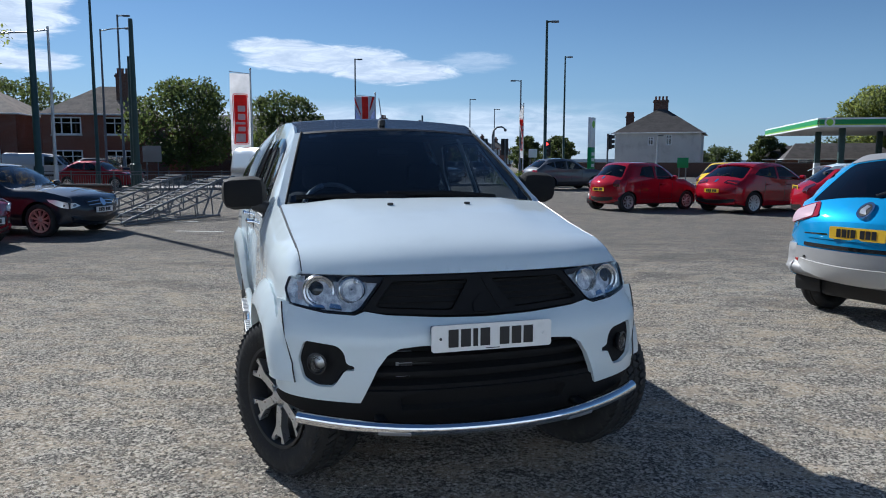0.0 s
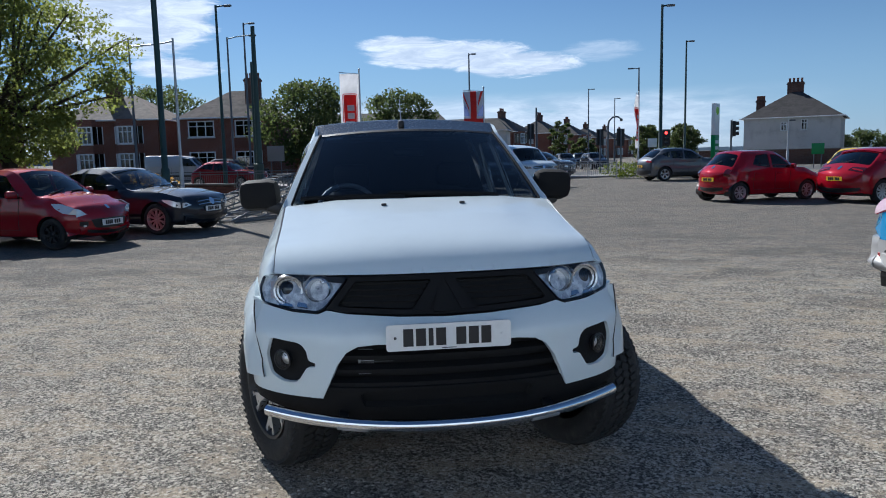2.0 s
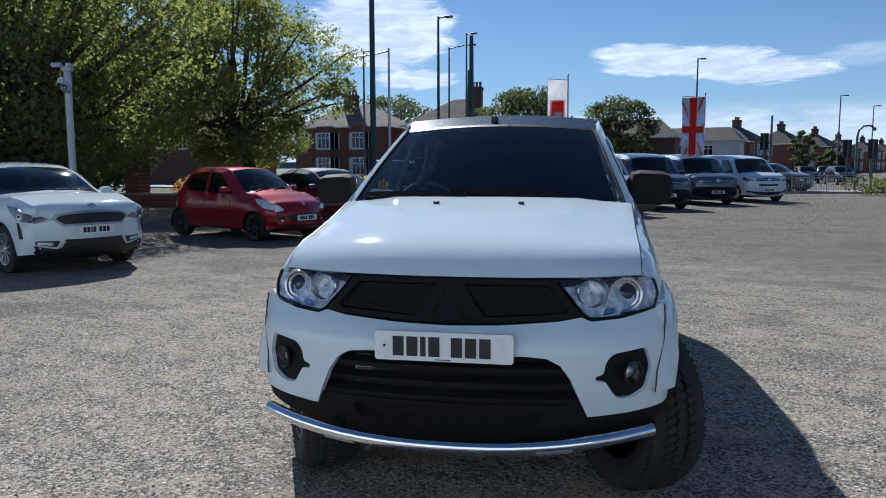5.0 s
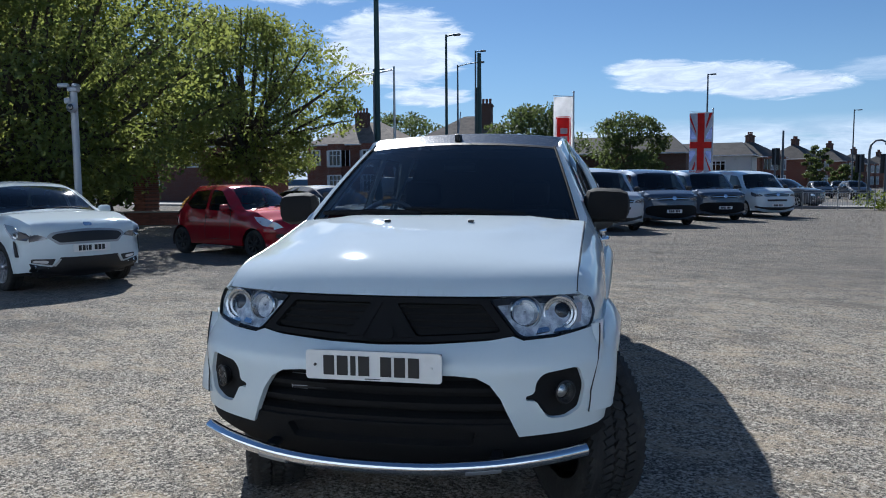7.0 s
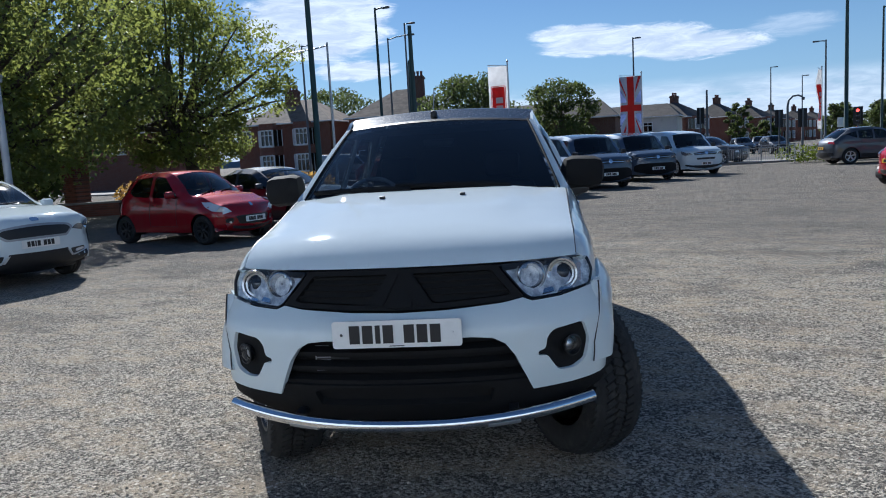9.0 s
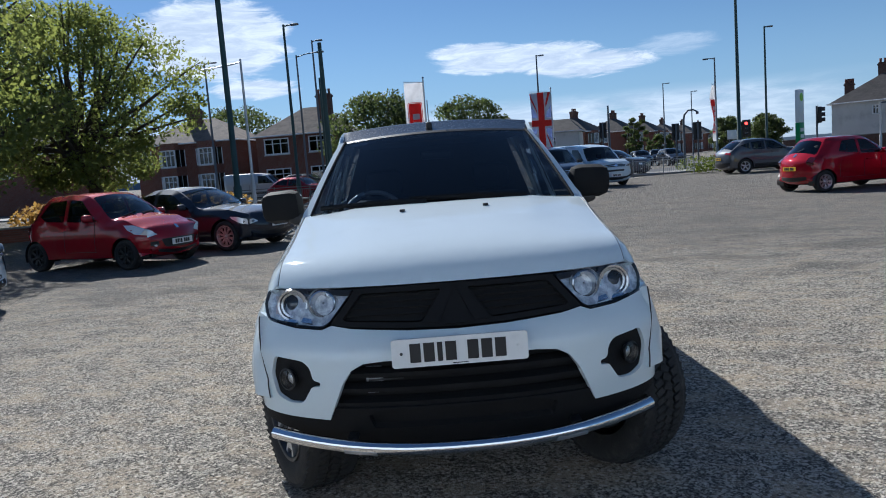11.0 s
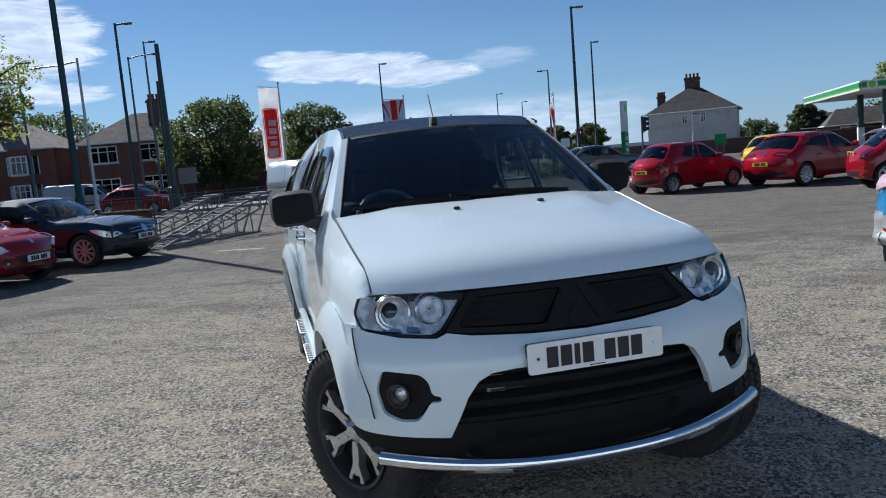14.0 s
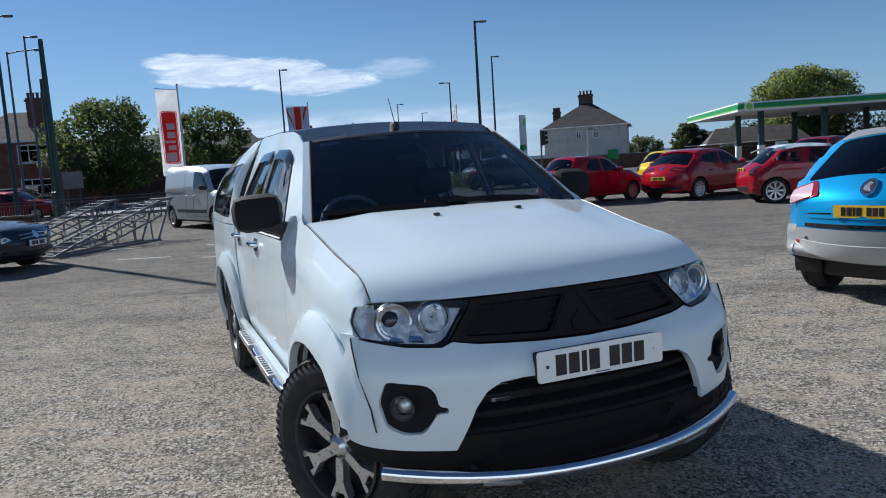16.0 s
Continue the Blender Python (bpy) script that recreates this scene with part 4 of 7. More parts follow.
# ---- houses ----
def pane_window(parent, x0, z0, x1, z1, y, mullions=2, transom=True, curtain=False):
    """A window in the wall plane y = const whose face looks to -y."""
    w = part("window", boxed((x0, y + 0.05, z0), (x1, y + 0.07, z1)), GLASS_HOUSE, parent, smooth=0)
    bm = bmesh.new()
    for a, b in (((x0 - 0.04, z0 - 0.04), (x1 + 0.04, z0 + 0.05)), ((x0 - 0.04, z1 - 0.05), (x1 + 0.04, z1 + 0.04)), ((x0 - 0.04, z0), (x0 + 0.05, z1)), ((x1 - 0.05, z0), (x1 + 0.04, z1))):
        box(bm, (a[0], y - 0.03, a[1]), (b[0], y + 0.09, b[1]))
    for k in range(1, mullions):
        x = x0 + (x1 - x0) * k / mullions
        box(bm, (x - 0.035, y - 0.02, z0), (x + 0.035, y + 0.08, z1))
    if transom:
        z = z0 + (z1 - z0) * 0.68
        box(bm, (x0, y - 0.015, z - 0.03), (x1, y + 0.075, z + 0.03))
    part("frame", bm, UPVC, w, smooth=0)
    part("sill", boxed((x0 - 0.1, y - 0.12, z0 - 0.12), (x1 + 0.1, y + 0.05, z0 - 0.041), 0.01), RENDER, w)
    return w


def house(x, y, turn, w, d, eaves, ridge, label, wall=BRICK_DARK, roof=ROOF_BROWN, hip=0.45, bays=(), windows=(), chimneys=(), upper=None, door=None, group="houses", gable=False, pots=4):
    """A two-storey house; its front looks to -y."""
    root = thing("house", label, "house", pose(x, y, 0, 0, 0, turn), group)
    holes = [oblong(a, b, c, e) for a, b, c, e in windows]
    bm = skin(bmesh.new(), oblong(0, -0.05, w, eaves), holes, lambda u, v: (u, 0, v), 1.5, 0.25)
    part("wall", bm, wall, root, smooth=0)
    for a, b in (((0, d), (0, 0)), ((w, 0), (w, d)), ((w, d), (0, d))):
        L = math.dist(a, b)
        bm = skin(bmesh.new(), oblong(0, -0.05, L, eaves), [], lambda u, v: (a[0] + (b[0] - a[0]) * u / L, a[1] + (b[1] - a[1]) * u / L, v), 2.0)
        part("wall", bm, wall, root, smooth=0)
    if upper:
        part("upper_wall", skin(bmesh.new(), oblong(0, eaves * 0.52, w, eaves), [h for h in holes if h[0][1] > eaves * 0.5], lambda u, v: (u, -0.02, v), 1.5, 0.018), upper, root, smooth=0)
    o, bm = 0.35, bmesh.new()
    if gable:  # ridge runs from front to back
        pts = [(-o, -o, eaves - 0.1), (w + o, -o, eaves - 0.1), (w + o, d + o, eaves - 0.1), (-o, d + o, eaves - 0.1), (w / 2, -o, ridge), (w / 2, d + o, ridge)]
        faces = [(0, 4, 5, 3), (1, 2, 5, 4), (0, 3, 2, 1)]
        part("gable", skin(bmesh.new(), [(0, eaves), (w, eaves), (w / 2, ridge - 0.12)], [], lambda u, v: (u, 0, v), 2.0, 0.2), upper or wall, root, smooth=0)
    else:
        i = min(w * 0.5, d / 2) * 2 * hip
        pts = [(-o, -o, eaves - 0.1), (w + o, -o, eaves - 0.1), (w + o, d + o, eaves - 0.1), (-o, d + o, eaves - 0.1), (i, d / 2, ridge), (max(w - i, i + 0.1), d / 2, ridge)]
        faces = [(0, 1, 5, 4), (1, 2, 5), (2, 3, 4, 5), (3, 0, 4), (3, 2, 1, 0)]
    v = [bm.verts.new(p) for p in pts]
    for f in faces:
        bm.faces.new([v[q] for q in f])
    r = part("roof", bm, roof, root, smooth=0)
    bm = bmesh.new()
    for a, b in ((0, 1), (1, 2), (2, 3), (3, 0)):
        tube(bm, [Vector(pts[a]) + Vector((0, 0, 0.02)), Vector(pts[b]) + Vector((0, 0, 0.02))], 0.06, 6)
    part("gutter", bm, UPVC, root)
    for cx, cy, top, cw in chimneys:
        bm = boxed((cx - cw / 2, cy - 0.3, eaves), (cx + cw / 2, cy + 0.3, top))
        box(bm, (cx - cw / 2 - 0.07, cy - 0.37, top - 0.25), (cx + cw / 2 + 0.07, cy + 0.37, top - 0.1))
        c = part("chimney", bm, BRICK_DARK, root, smooth=0)
        for k in range(pots):
            px = cx - cw / 2 + cw * (k + 0.5) / pots
            part("chimney_pot", tube(bmesh.new(), [(px, cy, top - 0.02), (px, cy, top + 0.12), (px, cy, top + 0.4)], [0.13, 0.1, 0.12], 8), BRICK, c)
    for a, b, c, e in windows:
        pane_window(root, a, b, c, e, 0.0, 3 if c - a > 1.4 else 2)
    for bx, bw in bays:  # two-storey bay windows
        q = [(bx, 0), (bx + 0.5, -0.7), (bx + bw - 0.5, -0.7), (bx + bw, 0)]
        for z0, z1 in ((0, 0.8), (2.25, 3.0), (4.35, eaves)):
            bm = bmesh.new()
            low, up = [bm.verts.new((a, b, z0)) for a, b in q], [bm.verts.new((a, b, z1)) for a, b in q]
            for k in range(3):
                bm.faces.new((low[k], low[k + 1], up[k + 1], up[k]))
            bm.faces.new(up), bm.faces.new(low[::-1])
            part("bay", bm, upper or wall, root, smooth=0)
        for z0, z1 in ((0.8, 2.25), (3.0, 4.35)):
            pane_window(root, bx + 0.55, z0 + 0.02, bx + bw - 0.55, z1 - 0.02, -0.68, 3)
            for s in (0, 1):
                a, b = (q[0], q[1]) if s == 0 else (q[2], q[3])
                bm = skin(bmesh.new(), oblong(0.06, z0, 0.8, z1), [], lambda u, t: (a[0] + (b[0] - a[0]) * u / 0.86, a[1] + (b[1] - a[1]) * u / 0.86, t), 1.0)
                part("window", bm, GLASS_HOUSE, root, smooth=0)
                part("frame", tube(tube(tube(bmesh.new(), [(*a, z0), (*a, z1)], 0.05, 4), [(*b, z0), (*b, z1)], 0.05, 4), [((a[0] + b[0]) / 2, (a[1] + b[1]) / 2, z0), ((a[0] + b[0]) / 2, (a[1] + b[1]) / 2, z1)], 0.03, 4), UPVC, root)
    if door:
        part("door", boxed((door, -0.04, 0.0), (door + 0.95, 0.02, 2.1), 0.01), UPVC, root)
    return root


# ---- the white pickup ----
def headlamp_material():
    """Faceted silvered plastic."""
    m = bpy.data.materials.new("silvered_lamp_bowl")
    m.use_nodes = True
    n = Nodes(m.node_tree)
    pos = n.add("ShaderNodeTexCoord").outputs["Object"]
    cells = n.add("ShaderNodeTexVoronoi", {"Vector": pos, "Scale": 45.0})
    b = n.add("ShaderNodeBump", {"Strength": 0.13, "Distance": 0.006, "Height": cells.outputs["Distance"]})
    # pale and dark mottling imitates reflections in the bowl's base colour
    c = n.mix(n.ramp(n.noise(pos, 24.0, 5.0, 0.6), 0.35, 0.65), (0.42, 0.43, 0.45), (0.97, 0.97, 0.97))
    p = n.add("ShaderNodeBsdfPrincipled", {"Base Color": c, "Metallic": 0.35, "Roughness": 0.16, "Normal": b.outputs[0]})
    n.tree.links.new(p.outputs[0], n.add("ShaderNodeOutputMaterial").inputs[0])
    return m


TRUCK = pose(0.197, 3.005, 0, 0, 0, 16.6)
AXLE, WHEELBASE, TYRE_R, ARCH = 0.71, 3.03, 0.385, 0.445
PLAN = np.array([(0.0, 0.0), (0.2, 0.007), (0.4, 0.034), (0.53, 0.068), (0.64, 0.115), (0.72, 0.16), (0.78, 0.205), (0.825, 0.255), (0.852, 0.32), (0.868, 0.4), (0.875, 0.5)])
_fine = np.array(spline(PLAN, 8))
_arc = np.concatenate([[0], np.cumsum(np.linalg.norm(np.diff(_fine, axis=0), axis=1))])


def nose_y(z):
    """How far the front stands back at each height."""
    return float(np.interp(z, [0.3, 0.4, 0.46, 0.52, 0.6, 0.78, 0.83, 0.852, 0.95, 1.02, 1.04], [0.13, 0.085, 0.045, 0.016, 0.0, 0.0, 0.025, 0.07, 0.12, 0.152, 0.165]))


def ux(x):
    """Length round the nose at the side distance x."""
    return math.copysign(float(np.interp(abs(x), _fine[:, 0], _arc)), x)


def nose(u, z, back=0.0):
    s = abs(u)
    return (math.copysign(float(np.interp(s, _arc, _fine[:, 0])), u), float(np.interp(s, _arc, _fine[:, 1])) + nose_y(z) + back, z)


def plan_y(x):
    return float(np.interp(abs(x), _fine[:, 0], _fine[:, 1]))


def both(poly):
    """The outline of one half, from the middle outwards and back, closed over the other half."""
    return [(ux(x), z) for x, z in poly] + [(ux(-x), z) for x, z in poly[::-1] if abs(x) > 1e-6]


_crown = np.array(spline([(-0.02, 1.002), (0.0, 1.024), (0.03, 1.056), (0.08, 1.094), (0.16, 1.132), (0.28, 1.166), (0.42, 1.193), (0.58, 1.221), (0.8, 1.258), (1.0, 1.288), (1.2, 1.31)], 10))


def bonnet_z(x, y):
    t = y - plan_y(x) - 0.152
    z = float(np.interp(t, _crown[:, 0], _crown[:, 1]))
    side = abs(x) / 0.75
    ramp = min(1, max(0, (abs(x) - (0.28 + 0.16 * min(1, max(0, t)))) / 0.2))
    swell = 0.012 * (1 - ramp * ramp * (3 - 2 * ramp)) * min(1, max(0, t) / 0.6) ** 2
    dip = min(1, max(0, (y - (1.135 + 0.125 * (x / 0.735) ** 2)) / 0.06))
    fall = 0.034 * min(1, max(0, t) / 0.3) - 0.018 * min(1, max(0, (t - 0.5) / 0.4))
    return z - fall * side ** 2.4 + swell - 0.03 * dip * dip


def screen(u, v):
    """The windscreen's plane: u across (-1 to 1), v from its foot to its top."""
    a = Vector((0.735 * u, 1.165 + 0.125 * u * u, 1.285 - 0.02 * u * u))
    b = Vector((0.578 * u, 1.842 + 0.085 * u * u, 1.704 - 0.03 * u * u))
    p = a.lerp(b, v)
    k = 4 * v * (1 - v)
    return p + Vector((0, -0.55, 0.83)) * 0.014 * k


_pillar = np.array([screen(1.05, v) for v in np.linspace(0, 1, 12)])
_top = [(y, 0.742, bonnet_z(0.742, max(0.33, y))) for y in (0.30, 0.33, 0.36, 0.39, 0.43, 0.47)] + [(0.5, 0.746, bonnet_z(0.746, 0.5)), (0.8, 0.752, bonnet_z(0.752, 0.8)), (1.05, 0.758, bonnet_z(0.758, 1.05)), (1.22, 0.766, bonnet_z(0.76, 1.24))]
_top += [(p[1], p[0], p[2]) for p in _pillar]
_top += [(2.04, 0.607, 1.722), (2.16, 0.605, 1.744), (2.6, 0.612, 1.762), (3.2, 0.612, 1.766), (3.8, 0.605, 1.758), (4.5, 0.585, 1.72), (4.9, 0.56, 1.665), (5.06, 0.55, 1.6)]
_top = np.array(_top)


def edge_x(y):
    return float(np.interp(y, _top[:, 0], _top[:, 1]))


def edge_z(y):
    return float(np.interp(y, _top[:, 0], _top[:, 2]))


def flank(y, z):
    """x of the side at y, z."""
    base = float(np.interp(y, [0.1, 0.2, 0.3, 0.4, 0.55, 0.8, 3.3, 3.75, 4.6, 5.1], [0.745, 0.778, 0.803, 0.824, 0.852, 0.872, 0.872, 0.915, 0.92, 0.88]))
    if z < 0.75:
        base -= 0.035 * ((0.75 - z) / 0.35) ** 2
    k = min(1, max(0, (y - 1.1) / 0.35))
    k = k * k * (3 - 2 * k)
    zb = 0.94 * (1 - k) + 1.1 * k
    if z <= zb:
        return base - 0.012 * max(0, (z - 0.8) / (zb - 0.8)) ** 2
    f = min(1, (z - zb) / max(0.02, edge_z(y) - zb))
    base -= 0.012
    p = 2.6 * (1 - k) + 1.18 * k
    c = min(1, max(0, (y - 3.36) / 0.1))  # the canopy is rounder than the cab
    p += 1.4 * c * c * (3 - 2 * c)
    return base - (base - edge_x(y)) * f ** p


def arc_pts(y, r, a0, a1, n=16):
    return [(y + r * math.cos(radians(a)), TYRE_R + r * math.sin(radians(a))) for a in np.linspace(a0, a1, n)]


def build_pickup():
    root = thing("pickup", "white double-cab pickup with dark roof, chrome front bar and canopy", "pickup truck", TRUCK)
    REAR = AXLE + WHEELBASE
    # bumper
    half = [(0, 0.848), (0.2, 0.852), (0.42, 0.866), (0.505, 0.88), (0.545, 0.864), (0.66, 0.87), (0.795, 0.896), (0.815, 0.912), (0.846, 0.914), (0.835, 0.78), (0.822, 0.68), (0.808, 0.588), (0.845, 0.58), (0.858, 0.56), (0.85, 0.53), (0.7, 0.515), (0.535, 0.508), (0.505, 0.58), (0.47, 0.66), (0.43, 0.715), (0.38, 0.742), (0.3, 0.75), (0, 0.752)]
    outline = [(ux(x), z) for x, z in half] + [(ux(-x), z) for x, z in half[::-1][1:-1]]
    fog = rounded([(0.626, 0.752), (0.752, 0.768), (0.776, 0.69), (0.757, 0.605), (0.705, 0.575), (0.642, 0.577), (0.61, 0.628), (0.598, 0.648), (0.562, 0.65), (0.56, 0.668), (0.592, 0.676), (0.598, 0.722)], 0.02)
    fogs = [[(ux(k * x), z) for x, z in fog] for k in (1, -1)]
    part("bumper", skin(bmesh.new(), outline, fogs, nose, 0.035, 0.03), WHITE, root, "white painted front bumper", smooth=45)
    for k, poly in zip((1, -1), fogs):
        bz = part("fog_lamp_bezel", skin(bmesh.new(), poly, [], lambda u, z: nose(u, z, 0.02 + 0.02 * min(1, max(0, 1 - math.dist((abs(u), z), (ux(0.688), 0.672)) / 0.09))), 0.02, 0.03), MATT, root)
        x, y, z = nose(ux(k * 0.688), 0.672)
        tilt = pose(x, y + 0.034, z, 0, 0, k * 38)
        bm = bmesh.new()
        revolve(bm, [(-0.028, 0.046), (-0.03, 0.04), (-0.012, 0.038), (0.0, 0.03), (0.012, 0.001)], 24, "Y")
        bm.transform(tilt)
        part("reflector", bm, DARK_METAL, bz)
        bm = revolve(bmesh.new(), [(-0.012, 0.001), (-0.01, 0.014), (0.0, 0.026)], 16, "Y")
        bm.transform(tilt)
        part("bulb_shield", bm, ALLOY, bz)
        bm = revolve(bmesh.new(), [(-0.034, 0.001), (-0.032, 0.02), (-0.026, 0.039)], 24, "Y")
        bm.transform(tilt)
        part("lens", bm, GLASS_CLEAR, bz)
    # upper grille
    g = [(0, 1.017), (0.405, 1.014), (0.44, 0.965), (0.51, 0.884), (0.45, 0.874), (0.2, 0.86), (0, 0.856)]
    inner = rounded([(0.05, 0.998), (0.38, 0.996), (0.46, 0.9), (0.44, 0.892), (0.14, 0.877)], 0.015)
    gr = part("grille", skin(bmesh.new(), [(ux(x), z) for x, z in g] + [(ux(-x), z) for x, z in g[::-1][1:-1]], [[(ux(k * x), z) for x, z in inner] for k in (1, -1)], lambda u, z: nose(u, z, 0.006), 0.04, 0.03), MATT, root, "black plastic grille surround")
    for k in (1, -1):
        part("mesh_insert", skin(bmesh.new(), [(ux(k * x), z) for x, z in inner], [], lambda u, z: nose(u, z, 0.034), 0.05), MATT, gr)
        for z in (0.91, 0.935, 0.96, 0.983):
            a, b = 0.14 - 0.75 * (z - 0.877), 0.46 - 0.83 * (z - 0.9)
            part("slat", tube(bmesh.new(), [nose(ux(k * (a + (b - a) * t)), z, 0.024) for t in (0.0, 0.25, 0.5, 0.75, 1.0)], 0.006, 6), MATT, gr)
        part("emblem_arm", skin(bmesh.new(), [(k * 0.006, 1.0), (k * 0.04, 1.0), (k * 0.135, 0.875), (k * 0.07, 0.875)], [], lambda u, z: nose(u, z, 0.0), 0.05, 0.02), MATT, gr)
    part("emblem_mount", skin(bmesh.new(), rounded([(-0.05, 0.868), (0.05, 0.868), (0.05, 0.9), (0, 0.945), (-0.05, 0.9)], 0.01), [], lambda u, z: nose(u, z, -0.004), 0.05, 0.02), MATT, gr)
    # headlights
    h = rounded([(0.412, 1.013), (0.6, 1.02), (0.735, 1.021), (0.792, 1.01), (0.812, 0.955), (0.798, 0.902), (0.66, 0.876), (0.548, 0.87), (0.516, 0.888)], 0.014)
    for k in (1, -1):
        poly = [(ux(k * x), z) for x, z in h]
        if k < 0:
            poly = poly[::-1]
        hl = part("headlight", skin(bmesh.new(), poly, [], lambda u, z: nose(u, z, 0.04 - 0.02 * max(0, (abs(u) - 0.72) / 0.15)), 0.03), HEADLAMP, root, "clear headlight with two round reflectors")
        part("rim", skin(bmesh.new(), poly, [[((u - ux(k * 0.64)) * 0.995 + ux(k * 0.64), (z - 0.95) * 0.984 + 0.95) for u, z in poly]], lambda u, z: nose(u, z, 0.002), 0.04, 0.03), BLACK, hl)
        part("lens", skin(bmesh.new(), poly, [], lambda u, z: nose(u, z, 0.0), 0.04, 0.0, False, 0.002), GLASS_CLEAR, hl)
        for x, z, r, dark in ((0.672, 0.95, 0.057, True), (0.541, 0.957, 0.05, False)):
            cx, cy, cz = nose(ux(k * x), z)
            aim = pose(cx, cy + 0.045, cz, -6, 0, k * 8)
            bm = bmesh.new()
            if dark:
                revolve(bm, [(-0.02, r + 0.012), (-0.03, r + 0.008), (-0.028, r), (-0.018, r - 0.004), (-0.016, r - 0.012), (0.0, r - 0.016), (0.02, r - 0.018)], 32, "Y")
            else:
                revolve(bm, [(-0.022, r + 0.006), (-0.026, r), (-0.015, r - 0.006), (0.01, r - 0.014), (0.025, 0.012), (0.0, 0.008), (-0.01, 0.001)], 32, "Y")
            bm.transform(aim)
            part("reflector", bm, LAMP_CHROME, hl)
            bm = revolve(bmesh.new(), [(-0.012, r + 0.017), (-0.017, r + 0.015), (-0.016, r + 0.0115), (-0.008, r + 0.011)], 32, "Y")
            bm.transform(aim)
            part("outer_ring", bm, GREY_TRIM, hl)
            if dark:
                bm = revolve(bmesh.new(), [(-0.012, 0.001), (-0.01, 0.018), (-0.002, 0.03), (0.012, r - 0.016)], 24, "Y")
                bm.transform(aim)
                part("projector_lens", bm, GLOSS_BLACK, hl)
        ring = bmesh.new()
        for r0 in range(5):
            x, z = 0.59 + 0.012 * r0, 0.905 + 0.004 * r0
            revolve(ring, [(-0.004, 0.001), (-0.003, 0.011), (0.004, 0.014)], 10, "Y", nose(ux(k * x), z, 0.05))
        part("jewel_strip", ring, CHROME, hl)
        for x0, x1, z0, z1 in ((0.59, 0.64, 0.884, 0.9), (0.655, 0.72, 0.886, 0.896), (0.5, 0.535, 0.985, 1.006), (0.59, 0.625, 0.99, 1.01), (0.7, 0.73, 0.99, 1.01)):
            part("facet", skin(bmesh.new(), rounded([(ux(k * x0), z0), (ux(k * x1), z0 + 0.004), (ux(k * (x1 - 0.008)), z1 + 0.004), (ux(k * (x0 + 0.006)), z1)][::k], 0.003), [], lambda u, z: nose(u, z, 0.022 + 0.5 * (z - z0)), 0.03, 0.012), CHROME, hl)
        for j in range(5):
            z = 0.925 + 0.013 * j
            part("rib", tube(bmesh.new(), [nose(ux(k * (0.745 + 0.003 * j)), z, 0.026), nose(ux(k * 0.787), z, 0.026)], 0.0022, 4), GLASS_CLEAR, hl)
        bm = skin(bmesh.new(), rounded([(ux(k * 0.735), 0.985), (ux(k * 0.785), 0.985), (ux(k * 0.79), 0.92), (ux(k * 0.74), 0.912)], 0.008), [], lambda u, z: nose(u, z, 0.03), 0.03, 0.01)
        part("indicator", bm, lens("indicator_lens", (0.62, 0.5, 0.46)) if k > 0 else bpy.data.materials["indicator_lens"], hl)
    # lower grille and valance
    low = [(0, 0.76), (0.39, 0.75), (0.48, 0.68), (0.55, 0.5), (0.55, 0.44), (0, 0.44)]
    lg = part("lower_grille", skin(bmesh.new(), [(ux(x), z) for x, z in low] + [(ux(-x), z) for x, z in low[::-1][1:-1]], [], lambda u, z: nose(u, z, 0.09), 0.06), MATT, root)
    for z, w in ((0.695, 0.44), (0.635, 0.475), (0.575, 0.5)):
        bm = bmesh.new()
        pts = [nose(ux(w * t), z, 0.03) for t in np.linspace(-1, 1, 13)]
        for a, b in zip(pts, pts[1:]):
            a, b = Vector(a), Vector(b)
            v = [bm.verts.new(p) for p in (a, b, b + Vector((0, 0.05, 0.014)), a + Vector((0, 0.05, 0.014)), a + Vector((0, 0.003, -0.017)), b + Vector((0, 0.003, -0.017)), b + Vector((0, 0.05, -0.006)), a + Vector((0, 0.05, -0.006)))]
            for f in ((0, 1, 2, 3), (4, 7, 6, 5), (0, 4, 5, 1), (2, 6, 7, 3)):
                bm.faces.new([v[i] for i in f])
        bmesh.ops.recalc_face_normals(bm, faces=bm.faces)
        part("slat", bm, MATT, lg)
    part("cooler", boxed((-0.38, 0.11, 0.6), (-0.02, 0.125, 0.71), 0.004), GALV, lg, "grey metal oil cooler behind the slats")
    for j in range(9):
        part("fin", boxed((-0.37, 0.1, 0.606 + 0.0115 * j), (-0.03, 0.1095, 0.611 + 0.0115 * j)), DARK_METAL, lg, smooth=0)
    inset = rounded([(-0.36, 0.46), (0.36, 0.46), (0.38, 0.525), (0.3, 0.545), (-0.3, 0.545), (-0.38, 0.525)], 0.012)
    val = [(0, 0.555), (0.52, 0.555), (0.536, 0.506), (0.7, 0.513), (0.85, 0.528), (0.858, 0.506), (0.84, 0.478), (0.7, 0.43), (0.56, 0.4), (0.46, 0.38), (0, 0.36)]
    vp = part("valance", skin(bmesh.new(), [(ux(x), z) for x, z in val] + [(ux(-x), z) for x, z in val[::-1][1:-1]], [[(ux(x), z) for x, z in inset]], lambda u, z: nose(u, z, 0.016), 0.05, 0.04), MATT, root, "black plastic lower valance")
    part("intake", skin(bmesh.new(), [(ux(x), z) for x, z in inset], [], lambda u, z: nose(u, z, 0.05), 0.06), MATT, vp)
    part("sump_guard", boxed((-0.42, 0.2, 0.3), (0.42, 0.75, 0.37), 0.03), BLACK, root)
    # chrome bar
    ts = np.linspace(-1, 1, 25)
